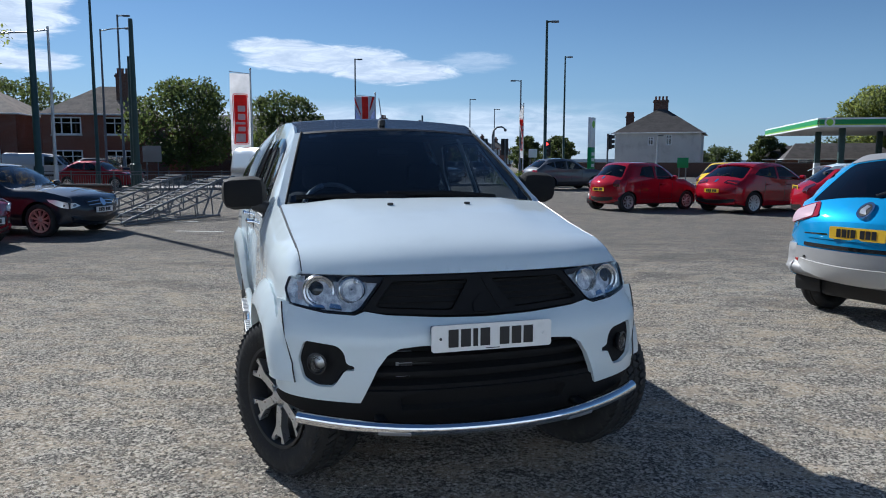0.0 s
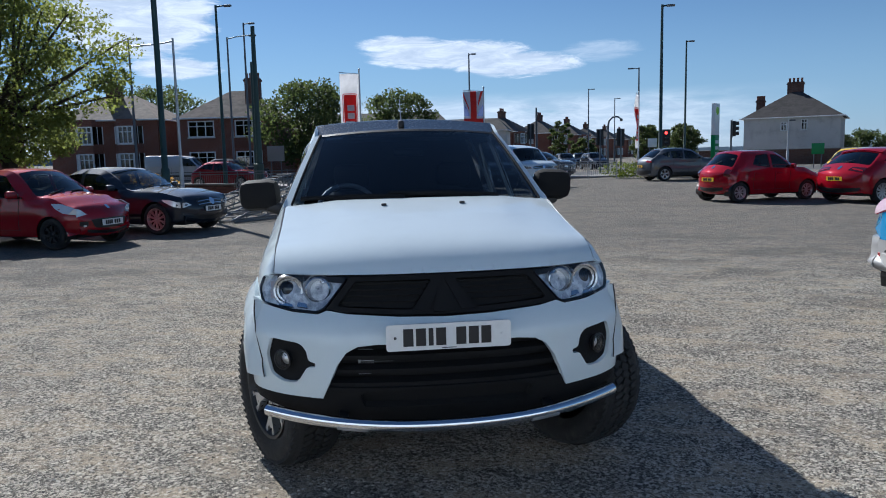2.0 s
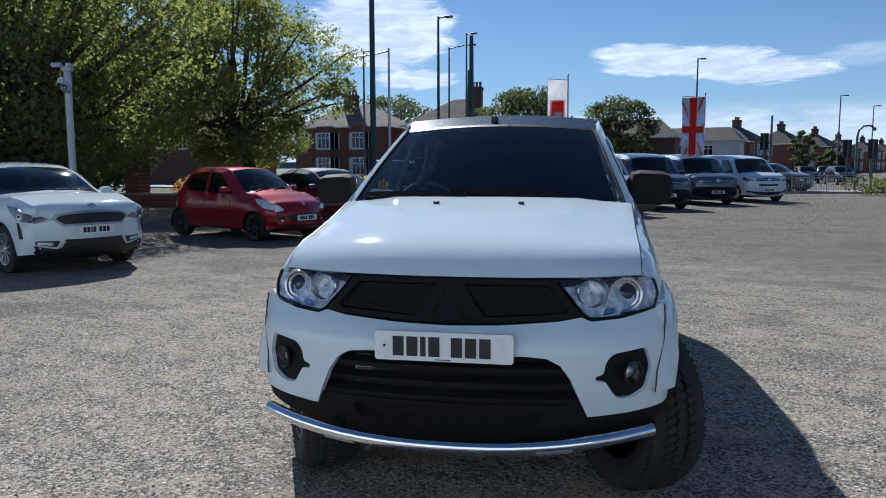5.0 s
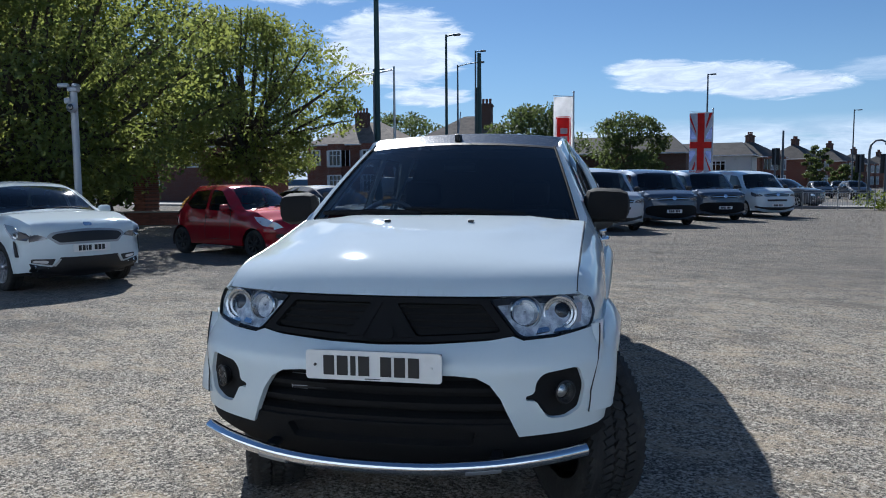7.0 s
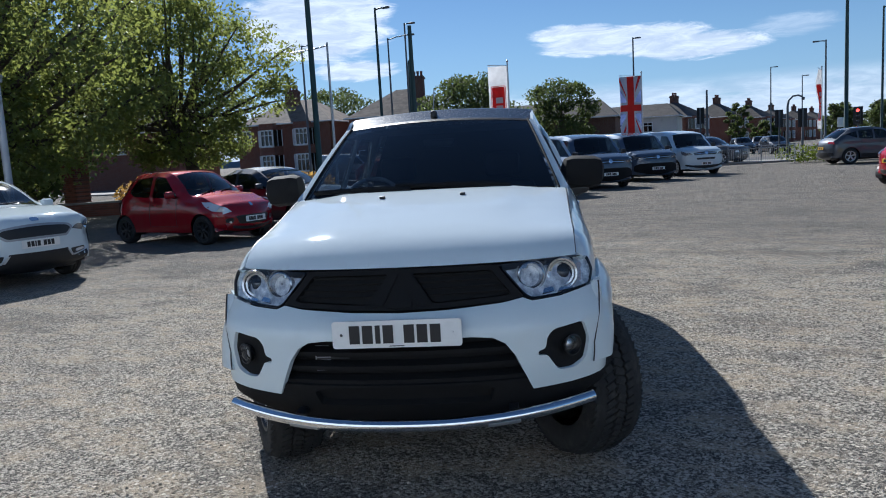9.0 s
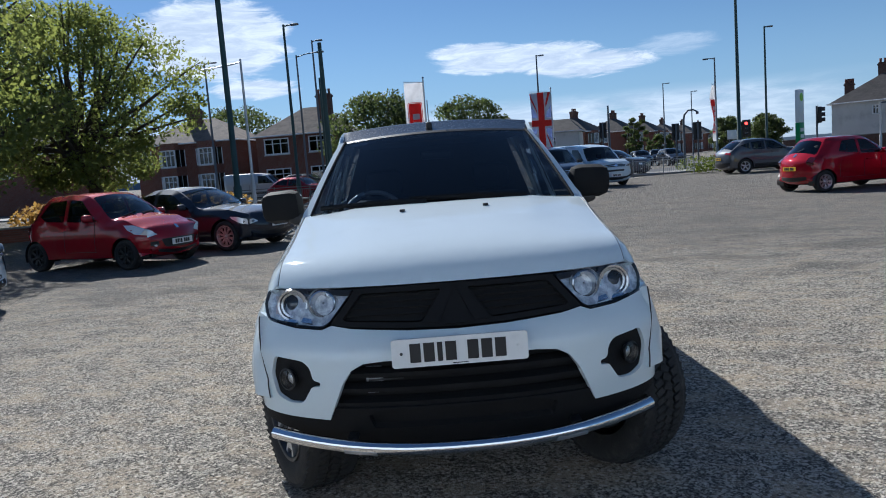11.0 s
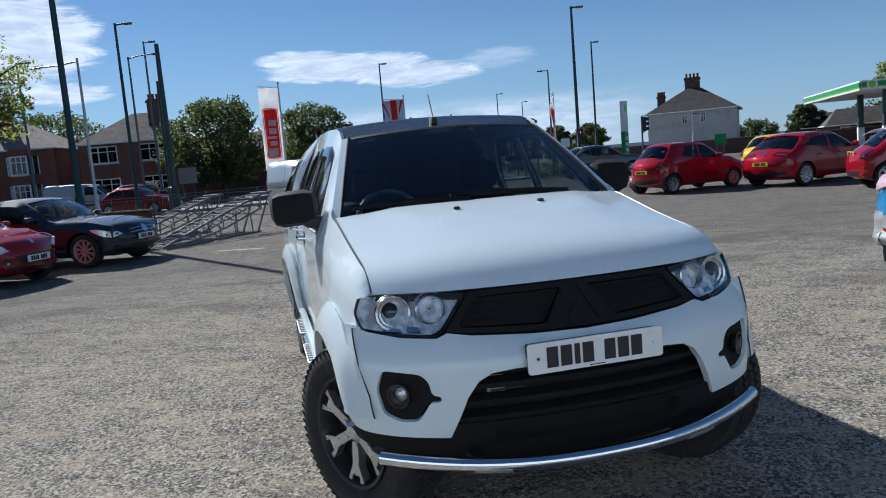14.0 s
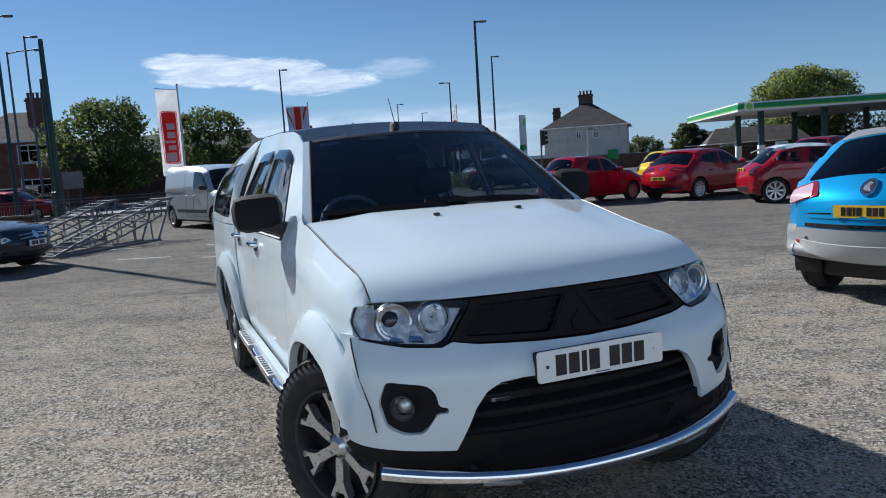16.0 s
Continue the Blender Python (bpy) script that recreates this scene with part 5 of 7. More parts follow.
    pts = [(0.78 * t, -0.05 + 0.235 * abs(t) ** 2.3, 0.412 + 0.032 * abs(t) ** 2.2) for t in ts]
    bar = part("nudge_bar", tube(bmesh.new(), pts, 0.026, 14), CHROME, root, "polished chrome front bar")
    for k in (1, -1):
        t = 0.52
        part("bar_plug", tube(bmesh.new(), [(k * 0.79 * s, -0.055 + 0.235 * s ** 2.3, 0.4 + 0.032 * s ** 2.2) for s in (t - 0.08, t, t + 0.08)], 0.018, 8), GALV, bar)
        part("bar_bracket", boxed((k * 0.45 - 0.02, 0.04, 0.412), (k * 0.45 + 0.02, 0.3, 0.44), 0.004), BLACK, bar)
    # plate
    pl = plate(root, pose(0, -0.022, 0.783, 0, 0, 0), PLATE_WHITE, 0.525, 0.111)
    for x in (-0.225, 0.225):
        part("screw", revolve(bmesh.new(), [(-0.006, 0.001), (-0.006, 0.005), (-0.001, 0.006)], 10, "Y", (x, 0, 0.0)), INK if x < 0 else PLATE_WHITE, pl)
    part("marking", boxed((-0.03, -0.0025, -0.05), (0.03, -0.0005, -0.047)), INK, pl, smooth=0)
    part("plate_backing", boxed((-0.255, -0.012, 0.735), (0.255, 0.03, 0.83), 0.006), BLACK, root)
    # bonnet
    fr = [(x, plan_y(x) + 0.152) for x in np.linspace(-0.738, 0.738, 61)]
    rear = [(0.745, 0.8), (0.756, 1.2), (0.757, 1.25), (0.745, 1.272), (0.7, 1.285), (0.62, 1.278), (0.45, 1.242), (0.2, 1.204), (0, 1.195)]
    out = fr + rear + [(-x, y) for x, y in rear[::-1][1:]]
    part("bonnet", skin(bmesh.new(), out, [], lambda x, y: (x, y, bonnet_z(x, y)), 0.024), WHITE, root, "white bonnet with soft raised lines", smooth=72)
    for k in (1, -1):
        part("bonnet_gap", tube(bmesh.new(), [(k * float(np.interp(y, [0.3, 0.42, 0.8, 1.2, 1.26], [0.7385, 0.7405, 0.7475, 0.7575, 0.7585])), y, bonnet_z(0.748, max(y, 0.33)) - 0.001) for y in np.linspace(0.34, 1.255, 24)], 0.0032, 6), INK, root)
    part("bonnet_seal", tube(bmesh.new(), [(x, plan_y(x) + 0.178, 1.006) for x in np.linspace(-0.71, 0.71, 25)], 0.01, 6), BLACK, root)
    for x in (-0.212, 0.212):
        bm = boxed((x - 0.014, 0.955, bonnet_z(x, 0.965) - 0.004), (x + 0.014, 0.98, bonnet_z(x, 0.965) + 0.012), 0.004)
        part("washer_jet", bm, BLACK, root)
    bm = skin(bmesh.new(), [(-0.72, 1.16), (0, 1.1), (0.72, 1.16), (0.72, 1.33), (0, 1.22), (-0.72, 1.33)], [], lambda x, y: (x, y, 1.252 - 0.02 * (x / 0.75) ** 2), 0.1)
    part("scuttle", bm, BLACK, root)
    # windscreen and pillars
    q = [(-1, 0.0), (1, 0.0), (1, 1.0), (-1, 1.0)]
    part("windscreen", skin(bmesh.new(), rounded([(-0.99, 0.015), (0.99, 0.015), (0.99, 0.985), (-0.99, 0.985)], 0.04), [], screen, 0.12), TRUCK_GLASS, root, "dark tinted windscreen")
    for k in (1, -1):
        part("pillar", skin(bmesh.new(), [(k * 0.99, -0.02), (k * 1.05, -0.02), (k * 1.05, 1.0), (k * 0.99, 1.0)], [], screen, 0.06, 0.012), WHITE, root)
        part("pillar_seal", tube(bmesh.new(), [screen(k * 0.985, v) + Vector((0, -0.002, 0.003)) for v in np.linspace(0, 1, 9)], 0.007, 6), MATT, root)
    part("screen_band", skin(bmesh.new(), [(-0.98, 0.965), (0.98, 0.965), (0.98, 1.0), (-0.98, 1.0)], [], screen, 0.1, 0.0, False, 0.002), BLACK, root)
    # roof
    def roof(u, y):
        b = screen(u * 1.05, 1.0)
        if y <= 0:
            return b
        yy = max(b.y + 0.004, 1.9 + y * 3.1)
        f = min(1, y * 6)
        z0 = edge_z(max(yy, 2.0)) if yy > 2.0 else float(b.z)
        z = z0 + (0.03 + 0.006 * f) * (1 - u * u) * min(1, max(0, y) * 14) + (1 - min(1, y * 14)) * (b.z - z0)
        return Vector((u * edge_x(max(yy, 1.96)), yy, z + 0.004))
    part("roof", skin(bmesh.new(), [(-1, 0), (1, 0), (1, 1), (-1, 1)], [], roof, 0.05, 0.01), ROOF_BLACK, root, "dark grey metallic film on the roof", smooth=60)
    a = roof(-0.06, 0.035)
    ae = part("aerial", boxed((a.x - 0.02, a.y - 0.035, a.z - 0.006), (a.x + 0.02, a.y + 0.045, a.z + 0.045), 0.014), BLACK, root, "black roof aerial base with a thin rod")
    part("rod", tube(bmesh.new(), [(a.x, a.y - 0.01, a.z + 0.03), (a.x, a.y + 0.09, a.z + 0.19)], 0.0035, 6), GALV, ae)
    # sides, panel by panel
    gap = 0.004
    wing = [(y, edge_z(y) - 0.002) for y in np.linspace(0.336, 1.27, 20)] + [(1.35, edge_z(1.33) + 0.02)]
    wing = wing + [(1.38, 1.2), (1.385, 0.9), (1.36, 0.45)] + arc_pts(AXLE, ARCH, 8, 172) + [(0.345, 0.89), (0.378, 0.955), (0.372, 1.006), (0.338, 1.014)]
    front_win = rounded([(1.53, 1.175), (1.98, 1.575), (2.08, 1.618), (2.44, 1.63), (2.45, 1.165)], 0.04)
    rear_win = rounded([(2.54, 1.165), (2.53, 1.63), (2.98, 1.62), (3.2, 1.4), (3.22, 1.18)], 0.04)
    can_win = rounded([(3.52, 1.2), (3.42, 1.6), (4.45, 1.57), (4.78, 1.38), (4.9, 1.22)], 0.05)
    roofline = lambda a, b, n: [(y, edge_z(y)) for y in np.linspace(a, b, n)]
    d1 = [(1.385 + gap, 0.47), (2.49, 0.47), (2.49, 1.1)] + roofline(2.49, 1.36, 16) + [(1.385 + gap, 1.22)]
    d2 = [(2.49 + gap, 0.47), (3.0, 0.47), (3.16, 0.62), (3.28, 0.85), (3.34, 1.05), (3.345, 1.12)] + roofline(3.34, 2.49 + gap, 8)
    tub = [(y, z) for y, z in arc_pts(REAR, ARCH, 172, 8)] + [(4.95, 0.55), (5.08, 0.62), (5.09, 1.15), (3.4, 1.15), (3.39, 1.0), (3.32, 0.78), (3.25, 0.66)]
    can = [(3.4, 1.155), (5.09, 1.155), (5.08, 1.4), (5.04, 1.58)] + roofline(5.02, 3.4, 12)
    for k in (1, -1):
        def at(y, z):
            return (k * flank(y, z), y, z)
        fl = k < 0
        part("wing", skin(bmesh.new(), wing, [], at, 0.05, 0.02, fl), WHITE, root, smooth=50)
        for nm, out, win, hy in (("front_door", d1, front_win, 2.36), ("rear_door", d2, rear_win, 3.2)):
            door = part(nm, skin(bmesh.new(), out, [win], at, 0.06, 0.02, fl), WHITE, root, smooth=50)
            part("window", skin(bmesh.new(), win, [], at, 0.1, 0.0, fl, -0.008), glass("door_glass", (0.72, 0.76, 0.76)) if k > 0 and nm == "front_door" else bpy.data.materials["door_glass"], door)
            seal = [Vector(at(y, z)) for y, z in win]
            part("window_seal", tube(bmesh.new(), seal + seal[:1], 0.008, 5), BLACK, door)
            x = flank(hy, 1.085)
            part("handle_cup", skin(bmesh.new(), oblong(hy - 0.085, 1.05, hy + 0.06, 1.125, 0.03), [], at, 0.04, 0.004, fl, 0.003), GLOSS_BLACK, door)
            part("handle", tube(bmesh.new(), [(k * (x - 0.004), hy - 0.09, 1.09), (k * (x + 0.028), hy - 0.07, 1.092), (k * (x + 0.034), hy + 0.02, 1.094), (k * (x + 0.026), hy + 0.1, 1.094), (k * (x - 0.004), hy + 0.12, 1.094)], [0.01, 0.015, 0.017, 0.014, 0.01], 8), CHROME, door, "chrome door handle")
            top = [p for p in win if p[1] > 1.33]
            top = sorted(top, key=lambda p: p[0])
            bm = bmesh.new()
            up = [(y - 0.01, z + 0.022) for y, z in top]
            vs = [[bm.verts.new(Vector(at(*p)) + Vector((k * e, 0, 0))) for p in row] for row, e in ((up, 0.004), (top, 0.012), ([(y + 0.006, z - 0.034) for y, z in top], 0.016))]
            for r0, r1 in zip(vs, vs[1:]):
                for i in range(len(r0) - 1):
                    bm.faces.new((r0[i], r0[i + 1], r1[i + 1], r1[i]))
            bmesh.ops.recalc_face_normals(bm, faces=bm.faces)
            part("wind_deflector", bm, SMOKE, door, "smoked plastic wind deflector")
        part("door_pillar", skin(bmesh.new(), [(2.452, 1.17), (2.538, 1.17), (2.528, 1.625), (2.445, 1.628)], [], at, 0.08, 0.004, fl, 0.003), GLOSS_BLACK, root)
        part("tub_side", skin(bmesh.new(), tub, [], at, 0.06, 0.02, fl), WHITE, root, smooth=50)
        cn = part("canopy_side", skin(bmesh.new(), can, [can_win], at, 0.06, 0.02, fl), WHITE, root, "white hardtop canopy side", smooth=50)
        part("window", skin(bmesh.new(), can_win, [], at, 0.1, 0.0, fl, -0.006), CANOPY_GLASS, cn)
        part("gap_trim", skin(bmesh.new(), [(3.0, 0.47), (3.16, 0.62), (3.28, 0.85), (3.34, 1.05), (3.345, 1.68), (3.405, 1.68), (3.405, 1.0), (3.33, 0.78), (3.26, 0.62), (3.1, 0.47)], [], at, 0.08, 0.0, fl, -0.015), BLACK, root)
        # wheel arch flares
        o = 0.56
        lead = [(0.315, 0.91), (0.262, 0.78), (0.228, 0.68), (0.2, 0.588), (0.34, 0.585)]
        front_flare = arc_pts(AXLE, ARCH - 0.006, 150, -12, 18) + arc_pts(AXLE, o, -12, 62, 10) + arc_pts(AXLE, o, 75, 128, 8) + lead
        rear_flare = arc_pts(REAR, ARCH - 0.006, 190, -10, 18) + arc_pts(REAR, o - 0.01, -10, 190, 20)
        for poly, yc in ((front_flare, AXLE), (rear_flare, REAR)):
            def swell(y, z):
                d = math.dist((y, z), (yc, TYRE_R))
                return (k * (flank(y, z) + 0.012 + 0.02 * min(1, max(0, (0.5 - y) / 0.15)) - 0.022 * min(1, max(0, (0.262 - y) / 0.06)) + 0.05 * min(1, max(0, (o - d) / 0.09)) ** 0.7), y, z)
            if yc == AXLE:
                part("seam", tube(bmesh.new(), [Vector(swell(y, z)) + Vector((-k * 0.002, -0.004, 0)) for y, z in spline(lead[:4], 6)], 0.003, 6), BLACK, root)
            part("wheel_arch_flare", skin(bmesh.new(), poly, [], swell, 0.03, 0.035, fl), WHITE, root, "white moulded wheel arch flare", smooth=55)
        for yc in (AXLE, REAR):
            bm = bmesh.new()
            ring = arc_pts(yc, ARCH + 0.02, -15, 160 if yc < 2 else 195, 18)
            a = [[bm.verts.new((k * min(x, flank(y, max(z, 0.6)) - 0.035), y, z)) for y, z in ring] for x in (0.87, 0.52)]
            for i in range(len(ring) - 1):
                bm.faces.new((a[0][i], a[0][i + 1], a[1][i + 1], a[1][i]))
            bm.faces.new(a[1])
            part("wheel_arch_liner", bm, BLACK, root)
        # mirror
        mx, my, mz = (0.872, 1.56, 1.335) if k > 0 else (0.935, 1.60, 1.315)
        mirror = part("mirror", boxed((-0.125, -0.075, -0.094), (0.125, 0.06, 0.094), 0.062, pose(k * mx, my, mz, 0, k * 3, k * 8)), MATT, root, "black plastic door mirror")
        part("mirror_glass", boxed((-0.1, 0.052, -0.065), (0.1, 0.0625, 0.06), 0.004, pose(k * mx, my, mz, 0, k * 3, k * 8)), CHROME, mirror)
        part("mirror_arm", boxed((-0.07, -0.05, -0.04), (0.08, 0.05, 0.035), 0.025, pose(k * 0.83, 1.585, 1.235, 0, k * -18, 0)), BLACK, mirror)
        # side step
        st = part("side_step", tube(bmesh.new(), [(k * 0.8, 1.35, 0.4), (k * 0.885, 1.42, 0.4), (k * 0.9, 1.55, 0.4), (k * 0.9, 3.05, 0.4), (k * 0.885, 3.18, 0.4), (k * 0.8, 3.24, 0.4)], 0.038, 12), CHROME, root, "chrome tubular side step")
        for y in (1.95, 2.75):
            pad = boxed((k * 0.9 - 0.045, y - 0.24, 0.425), (k * 0.9 + 0.045, y + 0.24, 0.445), 0.008)
            for j in range(8):
                box(pad, (k * 0.9 - 0.04, y - 0.21 + 0.055 * j, 0.444), (k * 0.9 + 0.04, y - 0.19 + 0.055 * j, 0.452))
            part("step_pad", pad, GALV, st)
        part("sill", boxed((k * 0.86 - 0.05, 1.25, 0.43), (k * 0.86 - 0.0, 3.2, 0.49), 0.015), WHITE, root)
        for y, s in ((AXLE, 28), (REAR, 0)):
            wheel(root, TYRE_R, 0.255, 0.243, 6, ALLOY, k, (k * (0.742 if s else 0.785), y, TYRE_R), s, True, two_tone=DARK_METAL)
        part("mud_flap", boxed((k * 0.79 - 0.13, REAR + 0.44, 0.22), (k * 0.79 + 0.1, REAR + 0.455, 0.6), 0.005), BLACK, root)
    # rear, underside and cabin
    part("tailgate", boxed((-0.8, 5.05, 0.55), (0.8, 5.1, 1.15), 0.03), WHITE, root)
    part("rear_bumper", boxed((-0.85, 5.02, 0.42), (0.85, 5.2, 0.56), 0.04), BLACK, root)
    part("canopy_door", skin(bmesh.new(), [(-0.78, 1.16), (0.78, 1.16), (0.56, 1.64), (-0.56, 1.64)], [], lambda x, z: (x, 5.09 - 0.12 * (z - 1.16), z), 0.2, 0.02, True), GLASS_DARK, root)
    part("chassis", boxed((-0.5, 0.25, 0.36), (0.5, 4.9, 0.56), 0.04), BLACK, root)
    part("front_axle", tube(bmesh.new(), [(-0.75, AXLE, 0.38), (0.75, AXLE, 0.38)], 0.05, 8), BLACK, root)
    part("floor_pan", boxed((-0.8, 1.2, 0.5), (0.8, 5.0, 0.58)), BLACK, root, smooth=0)
    part("inner_shell", boxed((-0.68, 0.33, 0.56), (0.68, 1.18, 0.98)), BLACK, root, smooth=0)
    part("dashboard", boxed((-0.72, 1.22, 0.85), (0.72, 1.72, 1.2), 0.07), BLACK, root)
    for x in (-0.38, 0.38):
        bm = boxed((x - 0.25, 2.0, 0.6), (x + 0.25, 2.5, 0.8), 0.06)
        box(bm, (x - 0.24, 2.42, 0.72), (x + 0.24, 2.58, 1.28), 0.06)
        box(bm, (x - 0.13, 2.46, 1.3), (x + 0.13, 2.56, 1.48), 0.045)
        part("seat", bm, SEAT, root)
    bm = boxed((-0.62, 2.85, 0.6), (0.62, 3.2, 0.8), 0.06)
    box(bm, (-0.62, 3.12, 0.72), (0.62, 3.26, 1.25), 0.05)
    part("rear_bench", bm, SEAT, root)
    part("bulkhead", skin(bmesh.new(), [(-0.8, 0.58), (0.8, 0.58), (0.8, 1.12), (0.6, 1.68), (-0.6, 1.68), (-0.8, 1.12)], [], lambda x, z: (x, 3.36, z), 0.3, 0.03), BLACK, root)
    sw = bmesh.new()
    ring = [Vector((-0.41 + 0.185 * math.cos(a), 1.66 + 0.09 * math.sin(a), 1.19 + 0.165 * math.sin(a))) for a in np.linspace(0, 2 * math.pi, 28)]
    tube(sw, ring, 0.014, 8)
    tube(sw, [(-0.59, 1.66, 1.19), (-0.41, 1.68, 1.18), (-0.23, 1.66, 1.19)], 0.018, 6)
    sw = part("steering_wheel", sw, GREY_TRIM, root)
    # bright arc laid on the ring in place of the wheel's highlight
    part("trim", tube(bmesh.new(), ring[8:13], 0.0165, 8), ALLOY, sw)
    part("rear_view_mirror", boxed((-0.1, 1.85, 1.53), (0.1, 1.875, 1.58), 0.012), BLACK, root)
    part("headliner", boxed((-0.56, 1.98, 1.655), (0.56, 3.3, 1.67)), SEAT, root, smooth=0)
    # wipers
    def lay(u, v, up=0.012):
        return screen(u, v) + Vector((0, -0.55, 0.83)) * up
    for k, (u0, v0, u1, v1) in enumerate(((-0.12, -0.005, -0.86, 0.035), (0.62, -0.005, -0.18, 0.045))):
        w = part("wiper", tube(bmesh.new(), [lay(u0 + (u1 - u0) * t, v0 + (v1 - v0) * t + 0.022 * math.sin(math.pi * t), 0.022) for t in np.linspace(0, 0.62, 6)], [0.017, 0.016, 0.014, 0.012, 0.011, 0.009], 6), MATT, root)
        part("blade", tube(bmesh.new(), [lay(u0 + (u1 - u0) * t, v0 + 0.012 + (v1 - v0) * t + 0.01 * math.sin(math.pi * t), 0.014) for t in np.linspace(0.05, 1.08, 9)], 0.013, 6), MATT, w)
    part("sticker", skin(bmesh.new(), [(-0.9, 0.9), (-0.72, 0.9), (-0.72, 0.945), (-0.9, 0.945)], [], screen, 0.2, 0, False, -0.004), LAMP_DARK, root)
    return root


HEADLAMP = headlamp_material()
LAMP_CHROME = material("lamp_chrome", (0.5, 0.51, 0.53), 0.16, 0.9, 0.1, 20, 90)
MATT = material("matt_black_plastic", (0.009, 0.009, 0.0095), 0.8, 0, 0.2, 6, 120, 0.2, 200, spec=0.25)
TRUCK_GLASS = glass("tinted_windscreen", (0.32, 0.37, 0.42))
SMOKE = glass("smoked_plastic", (0.2, 0.2, 0.21))
CANOPY_GLASS = glass("canopy_glass", (0.42, 0.45, 0.44))
build_pickup()


# ---- the parked cars ----
def headlights(x0, x1, z0, z1, drop=0.04):
    return [("headlight", True, rounded([(x0, z0), (x1, z0 + drop), (x1, z1), (x0 + 0.05, z1 - drop)], 0.03), LAMP_CLEAR, 0.006)]


def place_wheel(spec, wx, wy, heading, side, rear):
    """The pose that sets one wheel at wx, wy; side: 1 left, -1 right."""
    m = Matrix.Rotation(radians(heading + 90), 4, "Z")
    q = m @ Vector((side * (spec["width"] / 2 - 0.06), spec["yf"] + (spec["wb"] if rear else 0), 0))
    return Matrix.Translation((wx - q.x, wy - q.y, 0)) @ m


PINK_LENS = material("pink_lamp_lens", (0.72, 0.5, 0.53), 0.1, 0.2, coat=1.0)
HATCH = dict(
    windows=[[(1.22, 0.92), (1.72, 1.34), (2.02, 1.37), (2.02, 0.95)], [(2.1, 0.95), (2.1, 1.37), (2.55, 1.34), (2.78, 1.08), (2.6, 0.98)]],
    front_bits=headlights(0.46, 0.72, 0.66, 0.83) + [("grille", False, rounded([(-0.42, 0.3), (0.42, 0.3), (0.46, 0.42), (-0.46, 0.42)], 0.03), BLACK, 0.004), ("grille", False, rounded([(-0.3, 0.6), (0.3, 0.6), (0.34, 0.66), (-0.34, 0.66)], 0.02), BLACK, 0.004), ("fog_lamp", True, oblong(0.5, 0.36, 0.62, 0.44, 0.03), LAMP_CLEAR, 0.005), ("badge", False, oblong(-0.05, 0.72, 0.05, 0.8, 0.03), CHROME, 0.006)],
    rear_bits=[("tail_light", True, oblong(0.52, 0.78, 0.7, 1.02, 0.04), LAMP_SMOKED, 0.006), ("bumper_insert", False, oblong(-0.5, 0.3, 0.5, 0.42, 0.03), BLACK, 0.004), ("badge", False, oblong(-0.05, 0.97, 0.05, 1.05, 0.03), CHROME, 0.006)])
city = spec_car(3.43, 1.63, 1.47, 2.34, 0.66, 0.285, 0.78, (0.93, 1.0), (1.62, 1.43), (2.85, 1.42), (3.22, 1.02), 0.86, 0.94, [2.0], **{**HATCH, "rim_mat": DARK_METAL, "spokes": 7, "plate": (0.46, 0.6), "front_bits": [("headlight", True, [(0.48, 0.665), (0.66, 0.665), (0.66, 0.79), (0.56, 0.76)], LAMP_CLEAR, 0.006), ("grille", False, rounded([(-0.36, 0.36), (0.36, 0.36), (0.44, 0.54), (-0.44, 0.54)], 0.03), BLACK, 0.004), ("air_intake", False, oblong(-0.5, 0.25, 0.5, 0.31, 0.02), BLACK, 0.004), ("fog_recess", True, oblong(0.48, 0.38, 0.62, 0.5, 0.03), BLACK, 0.004), ("fog_lamp", True, oblong(0.51, 0.37, 0.56, 0.42, 0.02), LAMP_CLEAR, 0.01), ("badge", False, oblong(-0.035, 0.7, 0.035, 0.77, 0.02), CHROME, 0.006)], "side_bits": [("headlight", [(0.19, 0.63), (0.36, 0.66), (0.52, 0.74), (0.62, 0.83), (0.4, 0.815), (0.19, 0.74)], LAMP_CLEAR, 0.006)]})
pic = spec_car(3.6, 1.6, 1.48, 2.385, 0.7, 0.29, 0.8, (0.95, 1.02), (1.65, 1.44), (2.95, 1.43), (3.35, 1.06), 0.86, 0.95, [1.75, 2.5], **{**HATCH, "windows": [[(1.28, 0.95), (1.72, 1.33), (2.0, 1.37), (2.0, 0.97)], [(2.08, 0.98), (2.08, 1.37), (2.5, 1.34), (2.68, 1.06)]], "rim_mat": ALLOY, "spokes": 8, "plate": (0.5, 0.66)})
astra = spec_car(4.37, 1.81, 1.485, 2.66, 0.93, 0.32, 0.82, (1.3, 1.02), (2.15, 1.44), (3.45, 1.4), (4.0, 1.06), 0.86, 0.98, [2.2, 3.05], **{**HATCH, "windows": [[(1.65, 0.96), (2.22, 1.34), (2.6, 1.37), (2.6, 0.99)], [(2.68, 1.0), (2.68, 1.37), (3.3, 1.3), (3.6, 1.12)]], "rim_mat": ALLOY, "spokes": 10, "rim": 0.7, "plate": (0.5, 0.66), "rear_bits": [("tail_light", True, rounded([(0.3, 0.9), (0.74, 0.9), (0.74, 1.02), (0.36, 0.99)], 0.02), LAMP_SMOKED, 0.006), ("spoiler", False, oblong(-0.66, 1.385, 0.66, 1.42, 0.01), RED2, 0.03), ("tail_light_bar", True, oblong(0.4, 0.93, 0.7, 0.955), LAMP_RED, 0.012), ("bumper_insert", False, oblong(-0.7, 0.28, 0.7, 0.4, 0.03), BLACK, 0.004), ("badge", False, oblong(-0.05, 0.9, 0.05, 1.0, 0.04), CHROME, 0.006)]})
